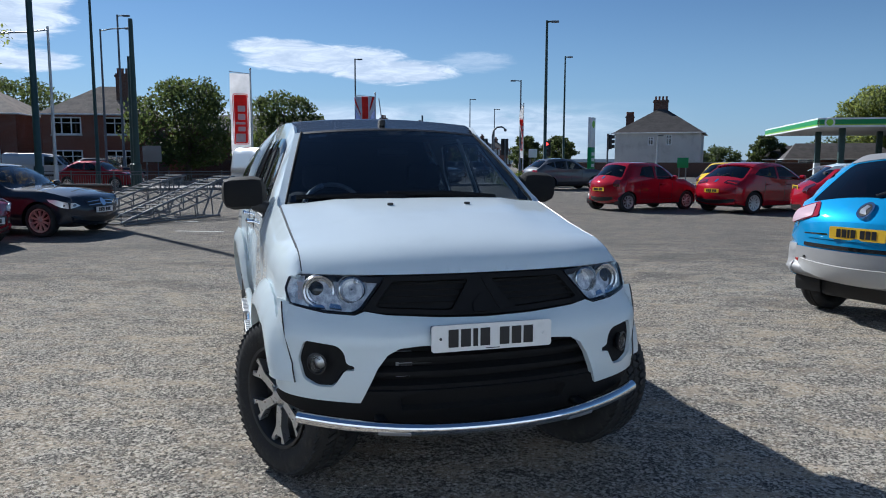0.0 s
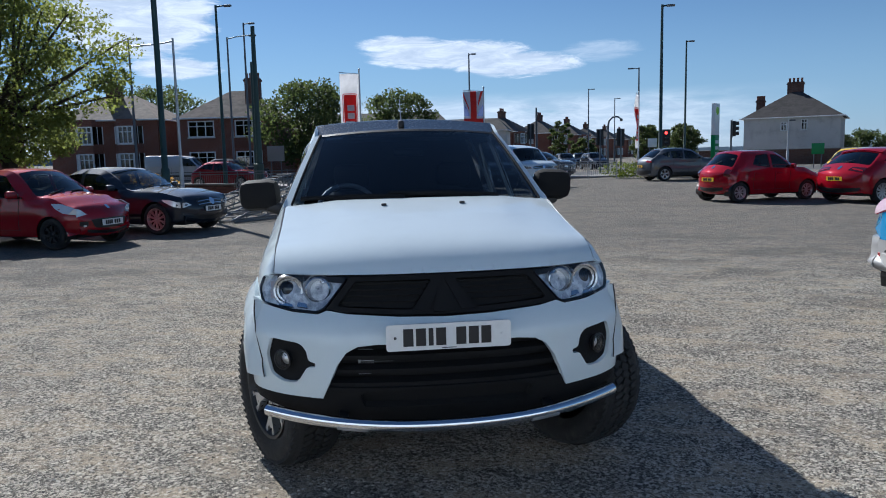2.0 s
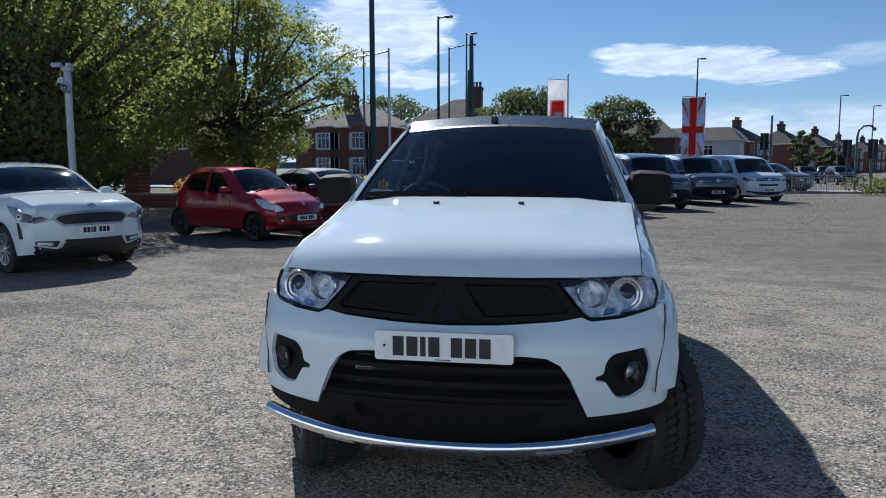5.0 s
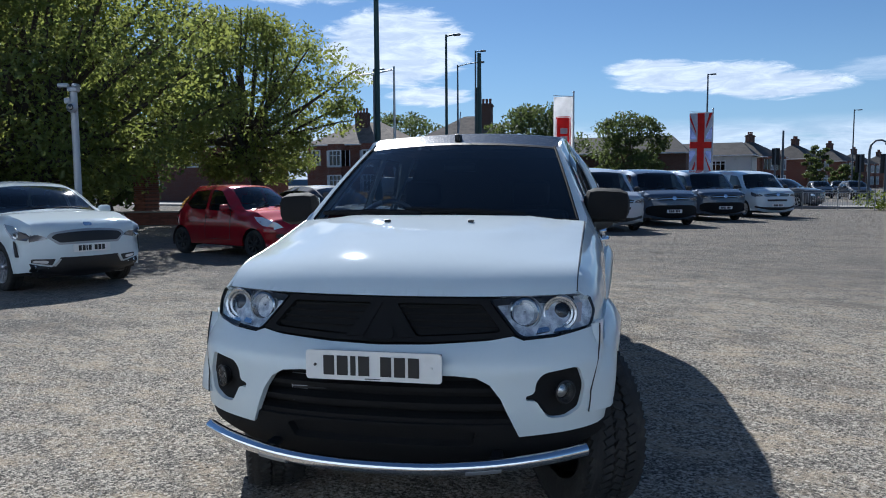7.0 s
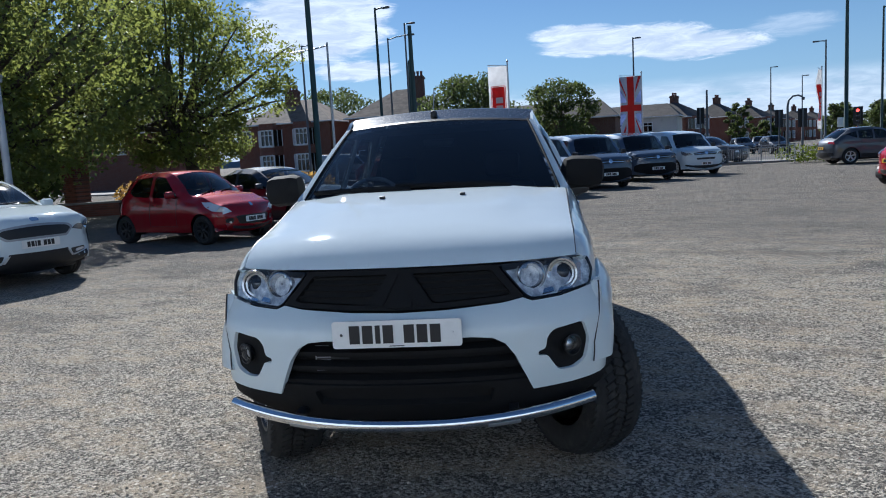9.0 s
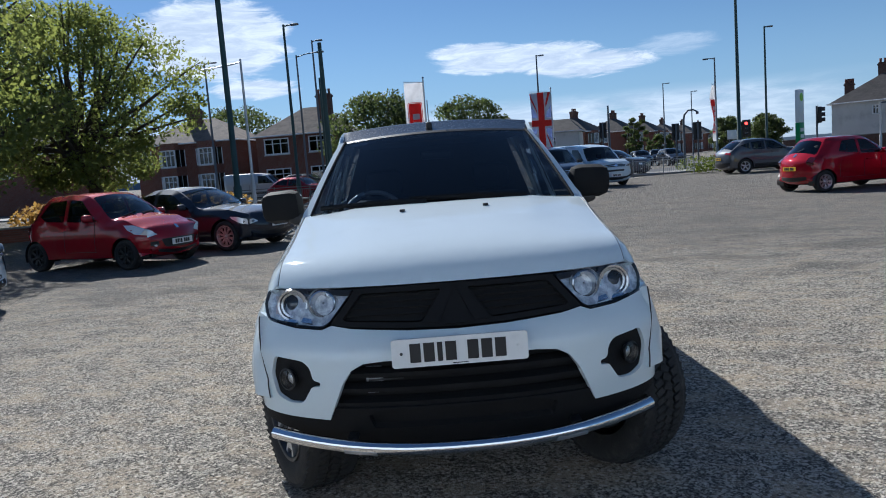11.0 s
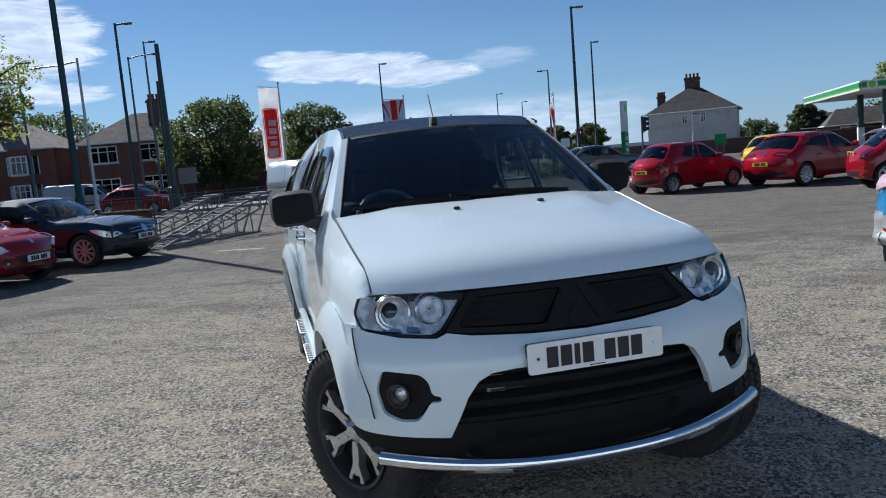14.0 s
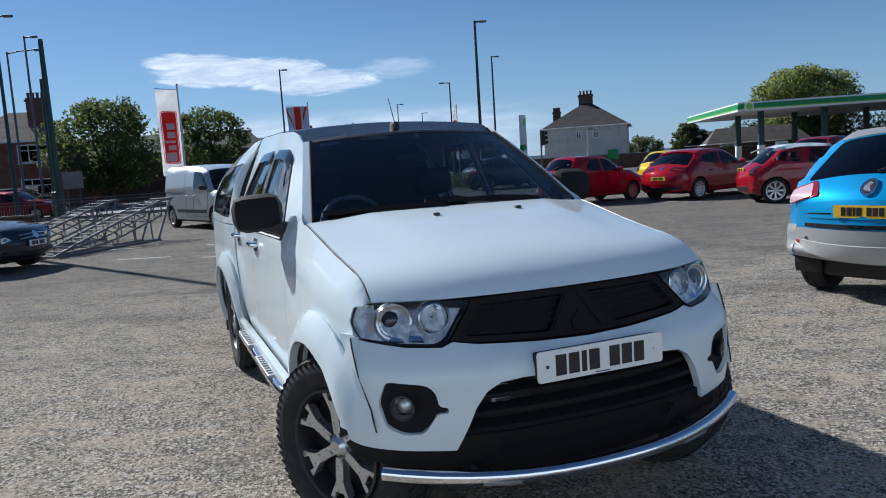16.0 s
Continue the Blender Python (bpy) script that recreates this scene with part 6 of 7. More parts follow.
ds = spec_car(3.95, 1.71, 1.46, 2.46, 0.8, 0.315, 0.8, (1.15, 1.0), (1.85, 1.41), (3.1, 1.4), (3.6, 1.02), 0.84, 0.95, [2.3], **{**HATCH, "roof": WHITE, "rim": 0.74, "spokes": 8, "side_bits": [("roof_edge", [(1.86, 1.345), (2.6, 1.375), (3.3, 1.3), (3.42, 1.26), (3.16, 1.395), (2.5, 1.44), (1.9, 1.41)], WHITE, 0.006)], "windows": [[(1.5, 0.96), (1.95, 1.31), (2.4, 1.34), (2.5, 0.98)], [(2.66, 1.0), (2.6, 1.34), (3.1, 1.27), (3.3, 1.08)]]})
crossover_a = spec_car(4.21, 1.77, 1.6, 2.6, 0.85, 0.335, 0.9, (1.2, 1.1), (1.95, 1.53), (3.45, 1.55), (3.98, 1.16), 0.95, 1.06, [2.05, 2.9], **{**HATCH, "roof": GREY_TRIM, "plate": (0.55, 0.86), "sill": 0.36, "bumper": (0.37, 0.7, GREY_TRIM),
    "windows": [[(1.5, 1.05), (2.0, 1.44), (2.4, 1.48), (2.4, 1.08)], [(2.48, 1.08), (2.48, 1.48), (3.15, 1.42), (3.3, 1.14)]],
    "rear_bits": [("tail_light", True, rounded([(0.46, 1.03), (0.79, 1.0), (0.79, 1.14), (0.55, 1.17)], 0.03), LAMP_RED, 0.008), ("tail_light_lens", True, rounded([(0.53, 1.035), (0.785, 1.01), (0.785, 1.125), (0.58, 1.15)], 0.02), PINK_LENS, 0.014),
                  ("tailgate_gap", False, oblong(-0.6, 0.705, 0.6, 0.74), GLOSS_BLACK, 0.008), ("badge", False, oblong(-0.07, 0.99, 0.07, 1.13, 0.069), CHROME, 0.02), ("badge_field", False, oblong(-0.052, 1.008, 0.052, 1.112, 0.05), INK, 0.0225), ("badge_shape", False, rounded([(-0.036, 1.02), (0.03, 1.03), (0.04, 1.06), (0.01, 1.1), (-0.03, 1.09), (-0.01, 1.06)], 0.006), ALLOY, 0.025), ("skid_plate", False, rounded([(-0.56, 0.415), (0.56, 0.415), (0.64, 0.47), (0.63, 0.56), (-0.63, 0.56), (-0.64, 0.47)], 0.03), material("pale_grey_plastic", (0.45, 0.45, 0.44), 0.45, 0.2), 0.034), ("reflector", True, oblong(0.655, 0.5, 0.69, 0.54, 0.01), LAMP_RED, 0.026),
                  ("sensor", True, oblong(0.55, 0.58, 0.58, 0.61, 0.012), BLACK, 0.026), ("tailgate_recess", False, rounded([(-0.56, 0.79), (0.56, 0.79), (0.62, 0.93), (0.5, 0.96), (-0.5, 0.96), (-0.62, 0.93)], 0.03), BLUE, 0.008), ("badge_bars", False, oblong(0.3, 0.83, 0.6, 0.845), CHROME, 0.01)],
    "side_bits": [("sill_trim", [(1.33, 0.365), (2.97, 0.365), (2.97, 0.46), (1.33, 0.46)], BLACK, 0.008)]})
crossover_a["profile"][-4:] = [(4.21, 0.64), (4.2, 0.52), (4.15, 0.42), (4.02, 0.38)]
niro = spec_car(4.355, 1.805, 1.545, 2.7, 0.87, 0.335, 0.96, (1.22, 1.11), (2.0, 1.48), (3.5, 1.48), (4.05, 1.1), 0.9, 1.02, [2.1, 2.95], **{**HATCH, "roof": None, "nose": 0.2, "sill": 0.27, "spokes": 10, "plate": (0.6, 0.9),
    "windows": [[(1.52, 1.0), (2.08, 1.4), (2.5, 1.44), (2.5, 1.03)], [(2.58, 1.04), (2.58, 1.44), (3.25, 1.39), (3.5, 1.16), (3.3, 1.08)]],
    "front_bits": [("headlight", True, [(0.53, 0.765), (0.735, 0.735), (0.735, 0.895), (0.64, 0.875)], LAMP_DARK, 0.006), ("grille", False, rounded([(-0.42, 0.66), (0.42, 0.66), (0.55, 0.79), (0.5, 0.865), (-0.5, 0.865), (-0.55, 0.79)], 0.03), GALV, 0.005), ("grille_mesh", False, rounded([(-0.4, 0.69), (0.4, 0.69), (0.5, 0.78), (0.44, 0.83), (-0.44, 0.83), (-0.5, 0.78)], 0.03), BLACK, 0.01),
                   ("lower_bumper", False, [(-0.76, 0.2), (0.76, 0.2), (0.76, 0.3), (0.5, 0.31), (0.4, 0.48), (-0.4, 0.48), (-0.5, 0.31), (-0.76, 0.3)], BLACK, 0.006), ("fog_surround", True, rounded([(0.46, 0.33), (0.72, 0.33), (0.72, 0.345), (0.49, 0.345), (0.42, 0.45), (0.39, 0.46)], 0.005), POST_PALE, 0.016), ("fog_recess", True, rounded([(0.5, 0.35), (0.73, 0.35), (0.73, 0.46), (0.46, 0.46)], 0.02), BLACK, 0.008), ("fog_lamp", True, oblong(0.54, 0.375, 0.71, 0.435, 0.03), LAMP_CLEAR, 0.014), ("badge", False, oblong(-0.06, 0.9, 0.06, 0.95, 0.025), CHROME, 0.006)],
    "side_bits": [("sill_trim", [(1.28, 0.28), (3.1, 0.28), (3.1, 0.4), (1.28, 0.4)], BLACK, 0.008), ("headlight", [(0.225, 0.72), (0.4, 0.75), (0.55, 0.84), (0.66, 0.945), (0.42, 0.92), (0.21, 0.82)], LAMP_DARK, 0.006), ("headlight_lens", oblong(0.29, 0.755, 0.38, 0.845, 0.044), LAMP_CLEAR, 0.014), ("headlight_ring", oblong(0.315, 0.78, 0.355, 0.82, 0.019), GLOSS_BLACK, 0.02), ("running_light", [(0.4, 0.755), (0.55, 0.845), (0.65, 0.935), (0.62, 0.93), (0.54, 0.865), (0.4, 0.775)], LAMP_CLEAR, 0.014), ("air_vent", rounded([(0.3, 0.5), (0.36, 0.72), (0.4, 0.72), (0.36, 0.5)], 0.01), BLACK, 0.004)]})
saloon = spec_car(4.69, 1.81, 1.44, 2.84, 0.8, 0.33, 0.8, (1.4, 0.98), (2.2, 1.39), (3.2, 1.38), (4.05, 1.05), 0.98, 0.94, [2.35, 3.25], **{**HATCH, "nose": 0.2, "rear_screen": (12, 13), "rim_mat": material("pink_tinted_alloy", (0.62, 0.53, 0.5), 0.35, 0.8), "spokes": 10, "rim": 0.7, "plate": (0.52, 0.8),
    "windows": [[(1.7, 0.94), (2.3, 1.29), (2.7, 1.32), (2.7, 0.97)], [(2.78, 0.98), (2.78, 1.32), (3.3, 1.27), (3.65, 1.03)]],
    "front_bits": [("headlight", True, [(0.54, 0.66), (0.73, 0.64), (0.73, 0.77), (0.64, 0.75)], LAMP_CLEAR, 0.006), ("headlight_lens", True, oblong(0.62, 0.67, 0.69, 0.73, 0.03), LAMP_DARK, 0.012), ("grille", False, rounded([(-0.36, 0.58), (0.36, 0.58), (0.42, 0.74), (-0.42, 0.74)], 0.04), BLACK, 0.005), ("grille_bar", False, oblong(-0.38, 0.69, 0.38, 0.705), CHROME, 0.012), ("grille_bar", False, oblong(-0.38, 0.625, 0.38, 0.64), CHROME, 0.012), ("badge", False, oblong(-0.075, 0.59, 0.075, 0.74, 0.074), CHROME, 0.02), ("lower_grille", False, rounded([(-0.7, 0.28), (0.7, 0.28), (0.74, 0.42), (0.5, 0.38), (-0.5, 0.38), (-0.74, 0.42)], 0.03), BLACK, 0.005)],
    "side_bits": [("headlight", [(0.225, 0.56), (0.4, 0.62), (0.56, 0.7), (0.6, 0.745), (0.4, 0.73), (0.225, 0.68)], LAMP_CLEAR, 0.006)]})
suv = spec_car(4.475, 1.85, 1.65, 2.67, 0.88, 0.355, 0.96, (1.25, 1.14), (2.0, 1.58), (3.6, 1.58), (4.2, 1.2), 0.98, 1.08, [2.15, 3.0], **{**HATCH, "sill": 0.3, "spokes": 5, "plate": (0.6, 0.75), "windows": [[(1.55, 1.07), (2.1, 1.48), (2.5, 1.52), (2.5, 1.1)], [(2.58, 1.1), (2.58, 1.52), (3.2, 1.48), (3.2, 1.13)], [(3.28, 1.15), (3.28, 1.47), (3.75, 1.35)]],
    "side_bits": [("sill_trim", [(1.32, 0.31), (3.1, 0.31), (3.1, 0.45), (1.32, 0.45)], BLACK, 0.008)],
    "rear_bits": [("tail_light", True, rounded([(0.46, 0.98), (0.84, 1.0), (0.84, 1.12), (0.5, 1.08)], 0.03), LAMP_RED, 0.006), ("bumper_trim", False, oblong(-0.8, 0.32, 0.8, 0.55, 0.05), BLACK, 0.006)]})


def van_spec(lower):
    s = spec_car(4.96, 1.92, 1.94, 3.275, 0.88, 0.34, 1.08, (0.88, 1.22), (1.62, 1.8), (4.86, 1.9), (4.93, 1.2), 1.0, 1.16, [1.95], nose=0.2, blind=True, tumble=0.16, seat=1.55, mirror=(1.25, 1.25), sill=0.28, handles=[(2.15, 1.02), (2.75, 1.02)], mirror_mat=BLACK, spokes=7, plate=(0.5, 0.9),
                 windows=[[(1.15, 1.2), (1.7, 1.7), (2.25, 1.74), (2.25, 1.2)]],
                 front_bits=[("headlight", True, [(0.56, 0.88), (0.8, 0.9), (0.8, 1.06), (0.64, 1.0)], LAMP_DARK, 0.006), ("headlight_lens", True, oblong(0.66, 0.92, 0.73, 0.98, 0.03), LAMP_CLEAR, 0.012), ("grille", False, rounded([(-0.5, 0.86), (0.5, 0.86), (0.56, 0.98), (-0.56, 0.98)], 0.04), BLACK, 0.005), ("grille_bar", False, oblong(-0.52, 0.91, 0.52, 0.925), CHROME, 0.011), ("badge", False, oblong(-0.07, 0.86, 0.07, 1.0, 0.069), CHROME, 0.018)])
    if lower is BLACK:
        s["front_bits"].append(("lower_bumper", False, rounded([(-0.88, 0.27), (0.88, 0.27), (0.88, 0.62), (0.7, 0.7), (-0.7, 0.7), (-0.88, 0.62)], 0.05), MATT, 0.008))
    else:
        s["front_bits"].append(("lower_grille", False, rounded([(-0.85, 0.3), (0.85, 0.3), (0.85, 0.48), (0.6, 0.42), (-0.6, 0.42), (-0.85, 0.48)], 0.04), BLACK, 0.008))
        s["front_bits"].append(("lower_grille", False, rounded([(-0.4, 0.66), (0.4, 0.66), (0.44, 0.74), (-0.44, 0.74)], 0.02), BLACK, 0.006))
    s["side_bits"] = [("rubbing_strip", oblong(1.35, 0.5, 3.6, 0.6, 0.02), BLACK, 0.008), ("headlight", [(0.21, 0.84), (0.4, 0.9), (0.46, 1.04), (0.3, 1.0), (0.2, 0.96)], LAMP_DARK, 0.006), ("side_panel_crease", rounded([(2.9, 1.12), (4.7, 1.12), (4.65, 1.72), (2.9, 1.72)], 0.08), None, 0.004)]
    return s


def van(label, paint, lower, wx, wy):
    s = van_spec(lower)
    s["side_bits"] = [(a, b, c or paint, d) for a, b, c, d in s["side_bits"]]
    return car("van", label, s, paint, place_wheel(s, wx, wy, -55, 1, False), "van", "row of delivery vans")


van("silver-white panel van parked in a row on the tarmac", SILVER, None, -3.65, 23.3)
van("dark grey panel van with black lower bumper", SLATE, BLACK, -2.73, 26.96)
van("dark blue-grey panel van with black lower bumper", SLATE, BLACK, -1.65, 31.0)
van("white panel van parked at the end of the row", WHITE, None, -0.1, 34.5)
car("crossover", "white crossover car with black lower bumper and sills", niro, WHITE, place_wheel(niro, -8.56, 6.9, -11, -1, False), "car", "parked cars")
car("hatchback", "small dark red three-door hatchback, parked nose out", city, RED, place_wheel(city, -8.4, 11.8, -8, -1, False), "car", "parked cars")
car("saloon", "dark blue-grey saloon with pinkish alloy wheels", saloon, NAVY, place_wheel(saloon, -7.85, 14.3, -10, -1, False), "car", "parked cars")
car("crossover", "bright blue crossover with grey rear bumper, seen from behind", crossover_a, BLUE, place_wheel(crossover_a, 3.94, 7.59, 28, 1, True), "car", "parked cars")
car("hatchback", "small bright red five-door hatchback with silver wheels", pic, RED2, place_wheel(pic, 5.5, 22.1, 28, -1, True), "car", "parked cars")
car("hatchback", "bright red five-door hatchback with dark rear window", astra, RED2, place_wheel(astra, 8.91, 21.26, 28, -1, True), "car", "parked cars")
car("hatchback", "red hatchback with a white roof and large alloy wheels", ds, RED2, place_wheel(ds, 9.45, 18.1, -12, -1, True), "car", "parked cars")
car("suv", "dark grey sport utility car beside the hedge", suv, GREY, place_wheel(suv, 5.47, 38.4, 20, -1, True), "car", "parked cars")
car("suv", "deep red sport utility car in the back row", suv, DEEP_RED, place_wheel(suv, 16.6, 26.5, 28, -1, True), "car", "parked cars")
car("hatchback", "yellow hatchback in the back row", pic, YELLOW, place_wheel(pic, 10.6, 27.2, 28, -1, True), "car", "parked cars")


# ---- trees, hedges ----
tree(-20.5, 15.6, 8.9, 6.2, "large broadleaf tree with hanging sunlit branches", 3, LEAF, 0.42, 150, 380, 0.078, 0.2, tight=0.66)
tree(-19.5, 24.4, 9.0, 4.5, "broadleaf tree with an open sunlit crown", 5, LEAF, 0.3, 105, 330, 0.075, 0.24, tight=0.68)
tree(-26.0, 7.0, 11.0, 6.5, "tall dark tree behind the boundary", 7, LEAF_DARK, 0.42, 90, 170, 0.17, 0.1)
tree(-29.5, 20.0, 11.5, 6.5, "tall dark tree behind the boundary", 8, LEAF_DARK, 0.42, 90, 170, 0.17, 0.12)
tree(-34.0, 28.0, 9.0, 5.0, "dark tree behind the boundary", 9, LEAF_DARK, 0.4, 60, 170, 0.17, 0.14)
tree(-18.0, 52.0, 7.5, 4.0, "broad dark green tree beyond the railings", 11, LEAF_DARK, 0.25, 60, 170, 0.13, 0.22)
tree(-12.6, 58.5, 7.2, 3.3, "rounded dark green tree beyond the railings", 12, LEAF_DARK, 0.22, 50, 170, 0.13, 0.16)
tree(-37.0, 65.0, 8.8, 4.8, "leafy tree behind the brick houses", 13, LEAF_DARK, 0.25, 44, 150, 0.16, 0.25)
tree(46.0, 77.5, 9.7, 5.2, "broad sunlit tree behind the filling station", 14, LEAF, 0.35, 70, 360, 0.17, 0.2, 1.05)
tree(56.0, 71.0, 8.3, 3.6, "broad sunlit tree behind the filling station", 15, LEAF, 0.35, 50, 300, 0.22, 0.2)
tree(36.2, 83.0, 4.8, 2.0, "low dark conifer beyond the filling station", 16, LEAF_DARK, 0.2, 40, 150, 0.16, 0.1)
tree(9.5, 90.0, 4.9, 1.9, "dark green street tree", 17, LEAF_DARK, 0.2, 32, 150, 0.14, 0.15)
tree(14.2, 91.0, 5.0, 2.2, "dark green street tree", 20, LEAF_DARK, 0.2, 32, 150, 0.14, 0.15)
tree(2.8, 95.0, 3.6, 1.7, "low green street tree", 18, LEAF_DARK, 0.15, 24, 140, 0.14, 0.12)
tree(-0.1, 88.0, 5.7, 1.6, "slender street tree before the houses", 19, LEAF_DARK, 0.12, 24, 110, 0.13, 0.3)
for k, (x, y, h) in enumerate(((38, 116, 3.6), (44, 118, 4.0), (51, 112, 4.2), (60, 104, 4.6), (14, 122, 5.0), (20, 130, 5.2))):
    tree(x, y, h, 3.4, "low dark tree on the skyline", 40 + k, LEAF_DARK, 0.2, 26, 130, 0.2, 0.08, group="skyline trees")
hedge(3.2, 43.0, 8.5, 44.6, 0.95, 1.3, "low clipped hedge beside the railings", 21)
hedge(-22.0, 23.5, -14.0, 24.6, 1.2, 1.6, "overgrown planting bed with dry grasses", 22, GRASS, 4200, 0.1, "planting", "plants")

hedge(-42.0, 18.0, -28.0, 22.5, 2.8, 1.6, "tall dark shrubbery beyond the boundary wall", 23, LEAF_DARK, 9000, 0.13)
hedge(40.0, 80.0, 62.0, 72.0, 4.2, 3.0, "tall dark hedge behind the filling station", 24, LEAF_DARK, 7000, 0.2)

# ---- posts and flags ----
column(5.51, 40.74, 9.0, 0.1, POST_GREEN, "tall dark green lamp column beside the hedge", [(0.3, 0.05)])
column(9.52, 59.4, 9.7, 0.09, POST_GREEN, "tall dark lamp column", [(0.25, 0.05)])
column(-7.05, 59.5, 9.5, 0.08, POST_GREY, "slim grey lamp column", [(0.25, 0.05)])
column(3.1, 90.0, 8.9, 0.08, POST_GREY, "slim grey lamp column", [(0.4, 0.05)])
column(6.7, 99.8, 8.4, 0.08, POST_GREY, "slim grey lamp column", [(0.4, 0.05)])
column(6.1, 59.8, 7.9, 0.08, POST_GREY, "slim grey lamp column", [(-0.5, 0.05)])
column(-28.4, 46.7, 9.8, 0.09, POST_GREY, "slim grey lamp column", [(0.6, 0.05)])
column(-11.7, 21.4, 11.5, 0.1, POST_GREEN, "thick dark green pole rising above the yard", name="pole", category="pole", group="poles")
column(-12.1, 23.1, 5.55, 0.055, POST_PALE, "white pole with a long thin cross arm", [(-1.5, -0.1)], name="pole", category="pole", head=False, group="poles")
column(-16.8, 36.0, 9.3, 0.09, POST_GREEN, "tall dark lamp column", [(0.5, 0.05)])
column(-18.5, 40.7, 8.5, 0.07, POST_GREY, "grey lamp column with a bracket arm", [(1.4, 0.15)])
column(-19.7, 45.7, 10.2, 0.08, POST_GREY, "slim grey lamp column", [(0.4, 0.05)])
column(-15.2, 36.7, 8.3, 0.16, POST_GREEN, "thick dark green pole", name="pole", category="pole", group="poles")
column(-15.6, 37.3, 6.6, 0.14, POST_GREEN, "thick dark green pole", name="pole", category="pole", group="poles")
flag(-7.4, 28.7, 4.9, 0.74, 3.1, 20, "banner", "white banner with a red rounded panel on a pole")
flag(-3.35, 36.4, 4.7, 0.98, 2.9, 20, "union", "red, white and blue crossed flag on a pole")
flag(4.8, 45.3, 4.9, 0.95, 3.1, 75, "banner", "white banner with a red rounded panel, edge on")
pole = column(-1.7, 58.0, 5.0, 0.1, POST_GREY, "short grey post with a flat top beside the junction", name="pole", category="pole", group="poles")
hook = thing("camera_mast", "dark mast with a hooked arm and camera", "mast", pose(3.4, 52.3, 0, 0, 0, 0))
part("pole", tube(bmesh.new(), [(0, 0, -0.05), (0, 0, 3.2), (0.06, 0, 3.6), (0.3, 0, 3.85), (0.62, 0, 3.88), (0.85, 0, 3.75)], [0.08, 0.07, 0.065, 0.06, 0.055, 0.05], 8), POST_GREY, hook)
part("camera", revolve(bmesh.new(), [(3.55, 0.001), (3.58, 0.09), (3.7, 0.1), (3.76, 0.05)], 10, "Z", (0.88, 0, 0)), POST_GREY, hook)
traffic_light(10.8, 49.2, 3.3, 80)
traffic_light(3.0, 55.0, 3.1, 200)
traffic_light(-2.1, 57.0, 3.7, 165)
traffic_light(7.6, 55.0, 2.95, -10, True)
traffic_light(4.25, 52.0, 3.0, 195)
for a, b in (((-30, 33.5), (-14.5, 32.5)), ((-14.5, 32.5), (-8.2, 35.2)), ((-8.2, 35.2), (0.2, 42.4)), ((0.2, 42.4), (3.4, 42.8))):
    railing(*a, *b, "black steel guard railing along the yard's edge" if a[0] < -8 else "pale galvanised guard railing along the yard's edge", POST_GREY if a[0] < -8 else GALV)

# ---- houses ----
W4 = [(0.7, 0.9, 2.7, 2.2), (4.4, 0.9, 6.4, 2.2), (0.7, 3.4, 2.7, 4.6), (4.4, 3.4, 6.4, 4.6)]
house(-29.3, 54.3, 8, 7.2, 7.5, 4.9, 7.2, "semi-detached brick house with a brown hipped roof", BRICK, ROOF_BROWN, 0.42, (), W4, [(5.4, 2.0, 8.0, 1.2)])
house(-39.5, 52.8, 8, 8.6, 7.5, 4.9, 7.0, "semi-detached brick house with bay windows", BRICK, ROOF_BROWN, 0.42, [(2.0, 2.2), (5.2, 2.2)], [(0.5, 3.2, 1.3, 4.4)], [(4.0, 3.0, 7.8, 1.2)])
house(-62.0, 50.0, 5, 16, 7.5, 5.0, 7.2, "brick terrace seen between the trees", BRICK, ROOF_GREY, 0.4, (), [(1, 3.2, 2.5, 4.5), (5, 3.2, 6.5, 4.5), (10, 3.2, 11.5, 4.5), (1, 0.9, 2.5, 2.2), (5, 0.9, 6.5, 2.2)], [(8, 3, 8, 1.2)])
house(18.1, 78.9, -21, 8.6, 8.6, 4.5, 7.35, "white rendered house with a dark hipped roof", RENDER, ROOF_GREY, 0.5, (), [(3.4, 3.2, 3.9, 4.0), (5.2, 3.2, 5.7, 4.2)], [(4.2, 4.2, 8.1, 1.5), (0.95, 4.3, 6.5, 0.8)])
for x, y in ((-8.8, 108.8), (-3.9, 122.5), (0.5, 140.3), (4.5, 167.3), (9.5, 186.2), (14.4, 207.2)):
    house(x + 1.93, y - 4.21, 70, 6.6, 6.5, 4.7, 6.9, "brick house with a dark chimney in a receding row", BRICK, ROOF_GREY, 0.42, [(0.6, 2.4), (3.6, 2.4)], [], [(3.3, 3.25, 7.7, 1.5)], group="receding row of houses", pots=3)
house(-16.5, 82.0, 0, 10.5, 6, 4.2, 5.6, "long pale rendered building with a grey roof", RENDER, ROOF_GREY, 0.2, (), [(0.8, 2.6, 2.2, 3.6), (3.6, 2.6, 5.0, 3.6), (6.6, 2.6, 8.0, 3.6)], [])

house(-25.0, 64.0, 6, 15.5, 7.0, 4.0, 5.6, "long dark brick building behind the trees", BRICK_DARK, ROOF_GREY, 0.2, (), [(9.0, 0.9, 10.6, 2.2), (12.4, 0.9, 14.0, 2.2)], [])
for x, y, t in ((35.5, 82.0, -20), (33.0, 71.5, -20)):
    house(x, y, t, 9.0, 6.0, 1.8, 3.3, "low bungalow with a dark tiled roof", BRICK, ROOF_GREY, 0.15, (), [(1, 0.9, 2.4, 1.8)], [])


